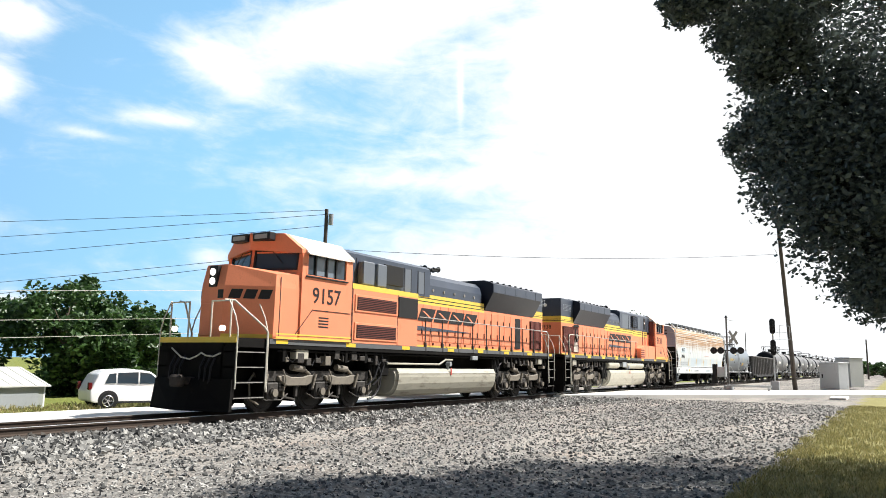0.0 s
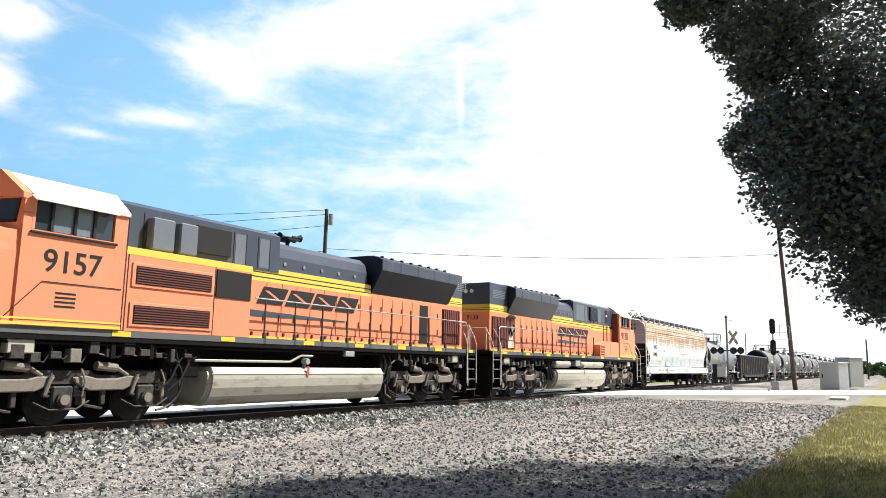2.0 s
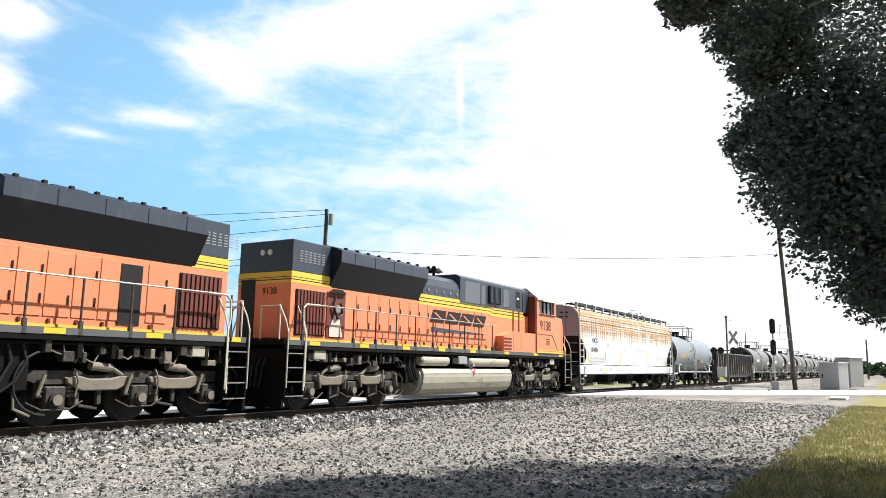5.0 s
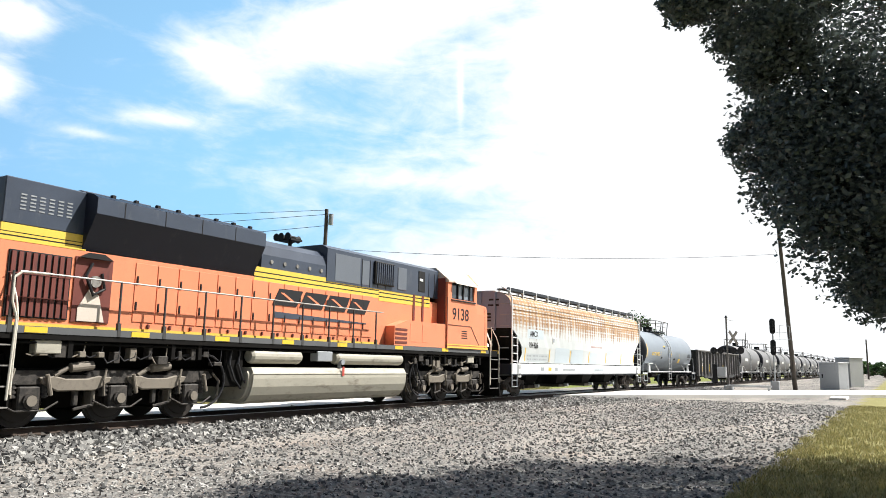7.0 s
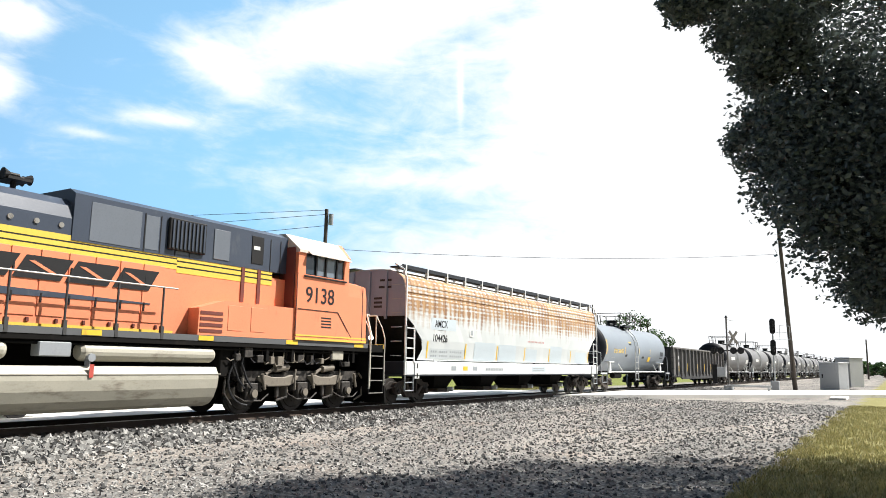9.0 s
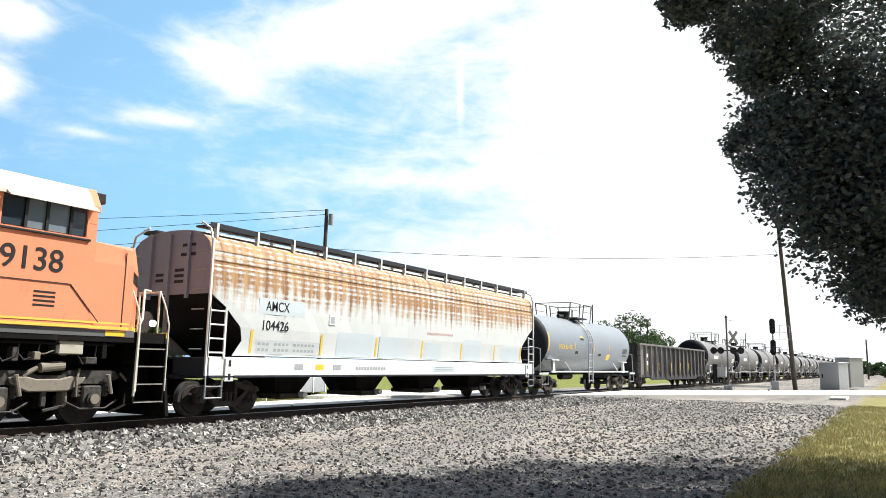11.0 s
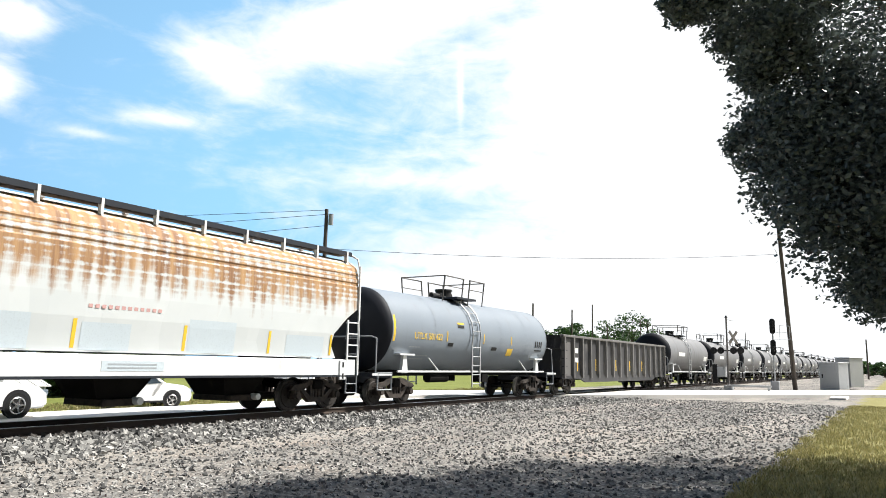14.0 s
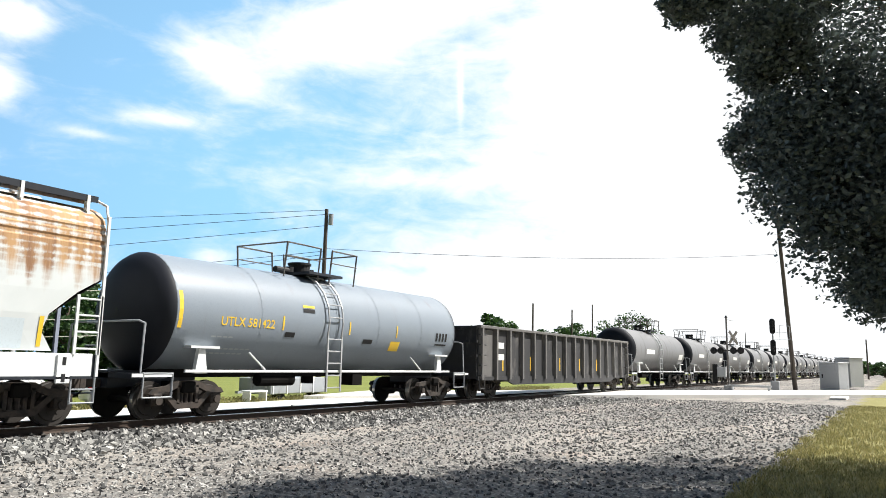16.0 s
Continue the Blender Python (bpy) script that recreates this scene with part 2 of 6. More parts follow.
def hopper_paint():
    """White paint with rust that has run down from the roof seams, and paler patches lower down."""
    m, t, p = nodes_of("rust_streaked_white")
    tc = nd(t, "ShaderNodeTexCoord")
    sp = nd(t, "ShaderNodeSeparateXYZ")
    t.links.new(tc.outputs["Object"], sp.inputs[0])
    z = sp.outputs[2]
    white = blend(t, noise_node(t, 0.8, 5), (0.52, 0.555, 0.56), (0.64, 0.665, 0.66))
    runs = noise_node(t, 3.2, 6, 0.6, (1.5, 0.3, 0.10))
    blot = noise_node(t, 0.9, 6, 0.65, (0.6, 1, 2.2))
    # drips at the evenly spaced inner stiffeners, a little uneven
    wob = mth(t, "MULTIPLY", mth(t, "SUBTRACT", noise_node(t, 0.8, 3), 0.5), 1.4)
    wave = mth(t, "SINE", mth(t, "MULTIPLY", mth(t, "ADD", sp.outputs[0], mth(t, "MULTIPLY", wob, 0.25)), 17.0))
    reach = mth(t, "ADD", z, mth(t, "MULTIPLY", mth(t, "SUBTRACT", runs, 0.5), 1.5))
    reach = mth(t, "ADD", reach, mth(t, "MULTIPLY", wave, 0.17))
    reach = mth(t, "ADD", reach, mth(t, "MULTIPLY", mth(t, "SUBTRACT", blot, 0.5), 1.1))
    rust = step(t, reach, 2.85, 3.6)
    speck = noise_node(t, 14, 5, 0.7, (1, 1, 0.5))
    # long level stains along the roof seams
    band = mth(t, "SINE", mth(t, "MULTIPLY", mth(t, "ADD", z, mth(t, "MULTIPLY", mth(t, "SUBTRACT", noise_node(t, 0.7, 4, 0.6, (0.4, 1, 1)), 0.5), 0.12)), 42.0))
    level = noise_node(t, 1.0, 5, 0.6, (0.25, 1, 7.0))
    keep = mth(t, "ADD", mth(t, "ADD", mth(t, "MULTIPLY", speck, 0.35), mth(t, "MULTIPLY", level, 0.5)), mth(t, "MULTIPLY", band, 0.07))
    keep = mth(t, "ADD", keep, mth(t, "MULTIPLY", wave, 0.05))
    amount = mth(t, "MULTIPLY", rust, step(t, keep, 0.26, 0.46))
    tone = blend(t, step(t, runs, 0.35, 0.7), (0.46, 0.27, 0.115), (0.21, 0.095, 0.04))
    base = blend(t, mth(t, "MULTIPLY", amount, 0.95), white, tone)
    t.links.new(base, p.inputs["Base Color"])
    p.inputs["Roughness"].default_value = 0.65
    p.inputs["Specular IOR Level"].default_value = 0.25
    b = nd(t, "ShaderNodeBump")
    b.inputs["Strength"].default_value = 0.1
    t.links.new(speck, b.inputs["Height"])
    t.links.new(b.outputs[0], p.inputs["Normal"])
    return m


HOPPERPAINT = hopper_paint()


def leaf_material(name, dark, light):
    m, t, p = nodes_of(name)
    geo = nd(t, "ShaderNodeNewGeometry")
    col = blend(t, geo.outputs["Random Per Island"], dark, light)
    t.links.new(col, p.inputs["Base Color"])
    p.inputs["Roughness"].default_value = 0.42
    p.inputs["Specular IOR Level"].default_value = 0.55
    tr = nd(t, "ShaderNodeBsdfTranslucent")
    t.links.new(col, tr.inputs["Color"])
    mx = nd(t, "ShaderNodeMixShader")
    mx.inputs[0].default_value = 0.28
    t.links.new(p.outputs[0], mx.inputs[1])
    t.links.new(tr.outputs[0], mx.inputs[2])
    t.links.new(mx.outputs[0], t.nodes["Material Output"].inputs[0])
    return m


LEAF = leaf_material("maple_leaf", (0.055, 0.078, 0.078), (0.14, 0.17, 0.155))
FARLEAF = leaf_material("broadleaf", (0.022, 0.055, 0.016), (0.07, 0.14, 0.035))
GRASSBLADE = leaf_material("grass_blade", (0.15, 0.145, 0.045), (0.44, 0.39, 0.17))


def ground_material():
    """Gravel lot, lawn, verge and far fields on one sheet, with ragged borders."""
    m, t, p = nodes_of("ground")
    tc = nd(t, "ShaderNodeTexCoord")
    sp = nd(t, "ShaderNodeSeparateXYZ")
    t.links.new(tc.outputs["Object"], sp.inputs[0])
    y = sp.outputs[1]
    vor = nd(t, "ShaderNodeTexVoronoi")
    vor.inputs["Scale"].default_value = 16
    t.links.new(tc.outputs["Object"], vor.inputs["Vector"])
    bw = nd(t, "ShaderNodeSeparateColor")
    t.links.new(vor.outputs["Color"], bw.inputs[0])
    stones = blend(t, bw.outputs[0], (0.12, 0.115, 0.107), (0.43, 0.41, 0.378))
    gap = step(t, vor.outputs["Distance"], 0.25, 0.62)
    stones = blend(t, mth(t, "MULTIPLY", gap, 0.7), stones, (0.09, 0.085, 0.08))
    fines = blend(t, noise_node(t, 60, 3), (0.26, 0.24, 0.215), (0.41, 0.378, 0.338))
    worn = noise_node(t, 0.35, 5, 0.6, (0.22, 1.3, 1))
    gravel = blend(t, mth(t, "MULTIPLY", step(t, worn, 0.42, 0.66), 0.85), stones, fines)
    gravel = blend(t, mth(t, "MULTIPLY", step(t, noise_node(t, 0.6, 4), 0.5, 0.75), 0.25), gravel, (0.40, 0.31, 0.24))
    lawn = blend(t, noise_node(t, 0.8, 6, 0.65), (0.20, 0.185, 0.06), (0.46, 0.40, 0.19))
    lawn = blend(t, mth(t, "MULTIPLY", noise_node(t, 35, 4), 0.6), lawn, (0.06, 0.08, 0.02))
    meadow = blend(t, noise_node(t, 0.25, 6, 0.65), (0.10, 0.135, 0.03), (0.25, 0.26, 0.075))
    lawn = blend(t, step(t, y, 10.0, 20.0), lawn, meadow)
    edge = mth(t, "ADD", y, mth(t, "MULTIPLY", mth(t, "SUBTRACT", noise_node(t, 0.9, 5, 0.6), 0.5), 2.6))
    near = step(t, edge, 2.1, 1.6)
    far = step(t, edge, 22.2, 22.9)
    fac = mth(t, "MAXIMUM", near, far)
    base = blend(t, fac, gravel, lawn)
    t.links.new(base, p.inputs["Base Color"])
    p.inputs["Roughness"].default_value = 0.95
    p.inputs["Specular IOR Level"].default_value = 0.15
    b = nd(t, "ShaderNodeBump")
    b.inputs["Strength"].default_value, b.inputs["Distance"].default_value = 0.8, 0.03
    inv = mth(t, "SUBTRACT", 1.0, vor.outputs["Distance"])
    t.links.new(inv, b.inputs["Height"])
    t.links.new(b.outputs[0], p.inputs["Normal"])
    return m


GROUND = ground_material()


def stone_material(name, lo, hi):
    m, t, p = nodes_of(name)
    geo = nd(t, "ShaderNodeNewGeometry")
    base = blend(t, geo.outputs["Random Per Island"], lo, hi)
    base = blend(t, mth(t, "MULTIPLY", noise_node(t, 50, 3), 0.5), base, tuple(c * 0.6 for c in lo))
    t.links.new(base, p.inputs["Base Color"])
    p.inputs["Roughness"].default_value = 0.9
    return m


BALLAST = stone_material("ballast_stone", (0.045, 0.045, 0.045), (0.49, 0.48, 0.45))
OILYSTONE = stone_material("oily_ballast_stone", (0.02, 0.018, 0.016), (0.11, 0.1, 0.088))


# ---------- mesh helpers ----------
FLIP = [1]


def bm_new():
    return bmesh.new()


def box(bm, x0, x1, y0, y1, z0, z1, bevel=0.0):
    m = Matrix.Translation(((x0 + x1) / 2, (y0 + y1) / 2, (z0 + z1) / 2)) @ Matrix.Diagonal((abs(x1 - x0), abs(y1 - y0), abs(z1 - z0), 1))
    made = bmesh.ops.create_cube(bm, size=1.0, matrix=m)["verts"]
    if bevel:
        edges = list({e for v in made for e in v.link_edges})
        bmesh.ops.bevel(bm, geom=edges, offset=bevel, segments=1, affect="EDGES", profile=0.5)
    return bm


def rod(bm, a, b, r, seg=8, r2=None):
    a, b = Vector(a), Vector(b)
    d = b - a
    m = Matrix.Translation((a + b) / 2) @ d.to_track_quat("Z", "Y").to_matrix().to_4x4()
    bmesh.ops.create_cone(bm, cap_ends=True, segments=seg, radius1=r, radius2=r if r2 is None else r2, depth=d.length, matrix=m)
    return bm


def pipe(bm, pts, r, seg=6):
    """One unbroken tube along a bent line, mitred at the bends."""
    P = [Vector(p) for p in pts]
    P = [p for i, p in enumerate(P) if i == 0 or (p - P[i - 1]).length > 1e-5]
    n = len(P)
    dirs = [(P[i + 1] - P[i]).normalized() for i in range(n - 1)]
    u = dirs[0].orthogonal().normalized()
    rings = []
    for i in range(n):
        if i == 0:
            t = dirs[0]
        elif i == n - 1:
            t = dirs[-1]
        else:
            t = dirs[i - 1] + dirs[i]
            t = t.normalized() if t.length > 1e-4 else dirs[i]
        u = u - t * u.dot(t)
        u = u.normalized() if u.length > 1e-4 else t.orthogonal().normalized()
        w = t.cross(u)
        wide = 1.0 if i in (0, n - 1) else min(1.6, 1.0 / max(0.4, dirs[i].dot(t)))
        rings.append([bm.verts.new(P[i] + (u * math.cos(k * 2 * math.pi / seg) + w * math.sin(k * 2 * math.pi / seg)) * r * wide) for k in range(seg)])
    for a, b in zip(rings, rings[1:]):
        for k in range(seg):
            bm.faces.new((a[k], a[(k + 1) % seg], b[(k + 1) % seg], b[k]))
    bm.faces.new(rings[0][::-1])
    bm.faces.new(rings[-1])
    return bm


def prism(bm, poly, lo, hi, axis="y"):
    """A polygon drawn in two of the axes, drawn out along the third from lo to hi."""
    def at(p, k):
        if axis == "y":
            return (p[0], k, p[1])
        if axis == "x":
            return (k, p[0], p[1])
        return (p[0], p[1], k)
    a = [bm.verts.new(at(p, lo)) for p in poly]
    b = [bm.verts.new(at(p, hi)) for p in poly]
    n = len(poly)
    fs = [bm.faces.new(a), bm.faces.new(b[::-1])]
    for i in range(n):
        fs.append(bm.faces.new((a[i], b[i], b[(i + 1) % n], a[(i + 1) % n])))
    bmesh.ops.recalc_face_normals(bm, faces=fs)
    return bm


def loft(bm, lower, upper):
    """A solid between two outlines with the same number of corners."""
    a, b = [bm.verts.new(p) for p in lower], [bm.verts.new(p) for p in upper]
    n = len(a)
    fs = [bm.faces.new(a[::-1]), bm.faces.new(b)]
    for i in range(n):
        fs.append(bm.faces.new((a[i], a[(i + 1) % n], b[(i + 1) % n], b[i])))
    bmesh.ops.recalc_face_normals(bm, faces=fs)
    return bm


def part(name, bm, material, parent=None, label="", smooth=False):
    if FLIP[0] < 0:
        bmesh.ops.scale(bm, vec=(-1, 1, 1), verts=bm.verts)
        bmesh.ops.reverse_faces(bm, faces=bm.faces)
    me = bpy.data.meshes.new(name)
    bm.to_mesh(me)
    bm.free()
    if smooth:
        for f in me.polygons:
            f.use_smooth = True
    me.materials.append(material)
    ob = new(name, me)
    if parent:
        ob.parent = parent
    if label:
        tagged(ob, label)
    return ob


def thing(name, label, category, group="", at=None, kind=""):
    ob = new(name)
    ob.empty_display_size = 0.3
    if at is not None:
        ob.matrix_basis = at
    return tagged(ob, label, category, group, kind)


def soup(name, verts, faces, material, parent=None, label=""):
    """One mesh out of arrays."""
    me = bpy.data.meshes.new(name)
    me.from_pydata(verts.tolist() if hasattr(verts, "tolist") else verts, [], faces.tolist() if hasattr(faces, "tolist") else faces)
    me.materials.append(material)
    ob = new(name, me)
    if parent:
        ob.parent = parent
    if label:
        tagged(ob, label)
    return ob


def lettering(name, text, x, y, z, size, material, parent, stretch=1.0, label="", tilt=0.0, yaw=0.0):
    """Flat raised letters that face the near side; x, z is the lower left corner."""
    cu = bpy.data.curves.new(name, "FONT")
    cu.body, cu.size, cu.extrude, cu.offset = text, size, 0.004, size * 0.005
    tmp = bpy.data.objects.new(name, cu)
    me = bpy.data.meshes.new_from_object(tmp)
    bpy.data.objects.remove(tmp)
    bpy.data.curves.remove(cu)
    me.transform(Matrix.Translation((x, y, z)) @ Matrix.Rotation(radians(yaw), 4, "Z") @ Matrix.Rotation(math.pi / 2 + radians(tilt), 4, "X") @ Matrix.Diagonal((stretch, 1, 1, 1)))
    me.materials.append(material)
    ob = new(name, me)
    ob.parent = parent
    if label:
        tagged(ob, label)
    return ob


# ---------- ground, road and track ----------
def ground_height(x, y):
    """The lot lies a little under the rails; the bed of the track is raised."""
    z = -0.27
    d = abs(y - D)
    bed = max(0.0, min(1.0, (3.3 - d) / 1.5))
    z += 0.08 * bed
    if x < 60 and -4 < y < 15:
        z += 0.02 * noise.noise((x * 0.5, y * 0.8, 0.3)) + 0.012 * noise.noise((x * 2.1, y * 2.1, 4.0))
    return z


def build_ground():
    xs = [-4000, -1500, -500, -200, -80, -40, -20, -10, -4] + [i * 0.5 for i in range(0, 121)] + [63, 67, 72, 80, 90, 110, 140, 200, 320, 600, 1200, 2500, 4500]
    ys = [-4000, -1500, -500, -200, -80, -40, -20, -12, -8, -5] + [-3 + i * 0.4 for i in range(0, 66)] + [24, 26, 30, 36, 45, 60, 90, 150, 300, 700, 1500, 4000]
    verts = [(x, y, ground_height(x, y)) for y in ys for x in xs]
    n = len(xs)
    faces = [(j * n + i, j * n + i + 1, (j + 1) * n + i + 1, (j + 1) * n + i) for j in range(len(ys) - 1) for i in range(n - 1)]
    ob = soup("ground", verts, faces, GROUND)
    for f in ob.data.polygons:
        f.use_smooth = True
    tagged(ob, "grey gravel lot with tan worn wheel tracks beside a lawn", "ground", kind="structure")


build_ground()


def build_roads():
    # the street that runs beside the track on its far side
    bm = box(bm_new(), -120, 34, 19.3, 22.3, -0.5, -0.205)
    tagged(part("road", bm, CONCRETE), "pale concrete street on the far side of the track", "road", kind="structure")
    # the street that crosses the track aslant
    u, w = Vector((0.83, -0.558, 0)).normalized(), Vector((0.558, 0.83, 0)).normalized()
    a, b = Vector((37.2, 15.0, 0)), Vector((45.6, 17.2, 0))
    bm = bm_new()
    pts = [a - u * 14, a + u * 90, b + u * 90 + w * 1.5, b - u * 14]
    prism(bm, [(p.x, p.y) for p in pts], -0.5, -0.065, "z")
    tagged(part("road_crossing", bm, CONCRETE), "sunlit pale concrete road over the level crossing", "road", kind="structure")
    bm = box(bm_new(), 50.3, 53.6, 2.6, 3.5, -0.4, -0.13, 0.03)
    tagged(part("pavement", bm, CONCRETE), "short pale concrete kerb at the lawn's edge", "kerb", kind="structure")


build_roads()


def rail_section():
    return [(-0.07, -0.17), (0.07, -0.17), (0.07, -0.155), (0.012, -0.13), (0.012, -0.05), (0.037, -0.04), (0.037, -0.012),
            (-0.037, -0.012), (-0.037, -0.04), (-0.012, -0.05), (-0.012, -0.13), (-0.07, -0.155)]


def build_track():
    bed = box(bm_new(), -100, 300, D - 1.55, D + 1.55, -0.4, -0.205)
    tagged(part("track_bed", bed, UNDER), "oil-blackened bed under the ties", "track bed", kind="structure")
    track = thing("railway_track", "single track of rusty rails on dark wooden ties", "railway track", kind="structure")
    for side in (-1, 1):
        yc = D + side * 0.7535
        bm = prism(bm_new(), [(yc + a, b) for a, b in rail_section()], -150, 900, "x")
        rail = part("rail", bm, RAILSIDE, track, "rust-brown steel rail")
        part("rail_head", box(bm_new(), -150, 900, yc - 0.036, yc + 0.036, -0.012, 0.0, 0.004), RAILTOP, rail, "polished running surface")
    return track


track = build_track()


def stones(name, n, xr, yr, size, material, label, up, seed, depth=0.4):
    """Loose broken stones, each a small skewed block."""
    rng = np.random.default_rng(seed)
    # closer together where the camera is nearer
    x = xr[0] + (xr[1] - xr[0]) * rng.random(n) ** 1.6
    y = yr[0] + (yr[1] - yr[0]) * rng.random(n)
    r = size * (0.55 + 0.9 * rng.random(n) ** 2)
    z = np.array([up(a, b) for a, b in zip(x, y)]) + r * depth * (rng.random(n) - 0.25)
    cube = np.array([(-1, -1, -1), (1, -1, -1), (1, 1, -1), (-1, 1, -1), (-1, -1, 1), (1, -1, 1), (1, 1, 1), (-1, 1, 1)], float) * 0.5
    v = cube[None] * (0.6 + 0.8 * rng.random((n, 8, 1))) * (np.array([1.0, 1.0, 0.75]) * (0.7 + 0.6 * rng.random((n, 1, 3))))
    q = rng.normal(size=(n, 4))
    q /= np.linalg.norm(q, axis=1)[:, None]
    a, b, c, d = q.T
    R = np.stack([np.stack([1 - 2 * (c * c + d * d), 2 * (b * c - a * d), 2 * (b * d + a * c)], 1),
                  np.stack([2 * (b * c + a * d), 1 - 2 * (b * b + d * d), 2 * (c * d - a * b)], 1),
                  np.stack([2 * (b * d - a * c), 2 * (c * d + a * b), 1 - 2 * (b * b + c * c)], 1)], 1)
    v = np.einsum("nij,nkj->nki", R, v) * r[:, None, None] + np.stack([x, y, z], 1)[:, None]
    f = np.array([(0, 3, 2, 1), (4, 5, 6, 7), (0, 1, 5, 4), (1, 2, 6, 5), (2, 3, 7, 6), (3, 0, 4, 7)])
    faces = (f[None] + (np.arange(n) * 8)[:, None, None]).reshape(-1, 4)
    ob = soup(name, v.reshape(-1, 3), faces, material)
    return tagged(ob, label, "gravel", kind="stuff")


def bed_top(x, y):
    d = abs(y - D)
    return -0.175 if d < 1.6 else max(ground_height(x, y), -0.175 - (d - 1.6) * 0.085)


stones("ballast", 26000, (1.5, 70), (D - 4.0, D - 1.5), 0.075, BALLAST, "coarse pale grey crushed stone along the track", bed_top, 3)
stones("ballast_between_rails", 11000, (1.5, 60), (D - 1.55, D + 1.6), 0.07, OILYSTONE, "oil-darkened crushed stone between the rails", lambda x, y: -0.2, 4)
stones("ballast_beyond", 2500, (2, 60), (D + 1.5, D + 2.8), 0.07, BALLAST, "coarse grey crushed stone beyond the rails", bed_top, 6)
stones("loose_gravel", 26000, (3.5, 42), (2.0, D - 3.4), 0.042, BALLAST, "loose grey gravel scattered over the lot", ground_height, 5, 0.2)


def build_grass():
    rng = np.random.default_rng(8)
    verts, faces = [], []

    def tuft(x, y, z, hgt, k):
        for _ in range(k):
            a = rng.random() * 6.283
            bx_, by_ = x + rng.normal() * 0.05, y + rng.normal() * 0.05
            w, lean = 0.006 + 0.006 * rng.random(), hgt * (0.2 + 0.7 * rng.random())
            c, s = math.cos(a), math.sin(a)
            i = len(verts)
            verts.extend([(bx_ - s * w, by_ + c * w, z), (bx_ + s * w, by_ - c * w, z),
                          (bx_ + c * lean * 0.5 + s * w * 0.6, by_ + s * lean * 0.5 - c * w * 0.6, z + hgt * 0.7),
                          (bx_ + c * lean, by_ + s * lean, z + hgt)])
            faces.extend([(i, i + 1, i + 2), (i, i + 2, i + 3)])
    for _ in range(9000):
        x = 8 + 34 * rng.random() ** 1.8
        y = 2.0 - 3.4 * rng.random() ** 1.2 + 0.4 * noise.noise((x * 0.7, 0, 0))
        tuft(x, y, ground_height(x, y), 0.04 + 0.06 * rng.random(), 5)
    for _ in range(2500):
        x, y = 9 + 45 * rng.random(), 22.3 + 2.5 * rng.random()
        tuft(x, y, ground_height(x, y), 0.10 + 0.14 * rng.random(), 4)
    ob = soup("grass", verts, faces, GRASSBLADE)
    tagged(ob, "short dry yellow-green lawn grass beside the gravel", "grass", kind="stuff")


build_grass()


# ---------- rolling stock ----------
def wheelset(parent, x, r, gauge=0.7535, name="wheelset"):
    """Two flanged wheels on an axle, centred on its own origin so that it can roll."""
    bm = bm_new()
    for s in (-1, 1):
        rod(bm, (0, s * (gauge - 0.06), 0), (0, s * (gauge + 0.075), 0), r, 28)
        rod(bm, (0, s * (gauge - 0.09), 0), (0, s * (gauge - 0.06), 0), r + 0.028, 28)
        rod(bm, (0, s * (gauge + 0.075), 0), (0, s * (gauge + 0.10), 0), r * 0.80, 28, r * 0.76)
        rod(bm, (0, s * (gauge + 0.10), 0), (0, s * (gauge + 0.2), 0), 0.13, 12)
        for k in range(6):
            a = k * math.pi / 3
            rod(bm, (0.2 * math.cos(a), s * (gauge + 0.095), 0.2 * math.sin(a)), (0.2 * math.cos(a), s * (gauge + 0.115), 0.2 * math.sin(a)), 0.04, 6)
    rod(bm, (0, -gauge, 0), (0, gauge, 0), 0.08, 10)
    ob = part(name, bm, WHEEL, parent)
    ob.location = (FLIP[0] * x, 0, r)
    ob["radius"] = r
    for s in (-1, 1):
        bm = bm_new()
        n = 28
        lo = [bm.verts.new(((r + 0.002) * math.cos(i * 6.28319 / n), s * (gauge - 0.058), (r + 0.002) * math.sin(i * 6.28319 / n))) for i in range(n)]
        hi = [bm.verts.new(((r + 0.002) * math.cos(i * 6.28319 / n), s * (gauge + 0.074), (r + 0.002) * math.sin(i * 6.28319 / n))) for i in range(n)]
        for i in range(n):
            bm.faces.new((lo[i], lo[(i + 1) % n], hi[(i + 1) % n], hi[i]))
        bmesh.ops.recalc_face_normals(bm, faces=bm.faces)
        part("tread", bm, TREAD, ob)
    return ob


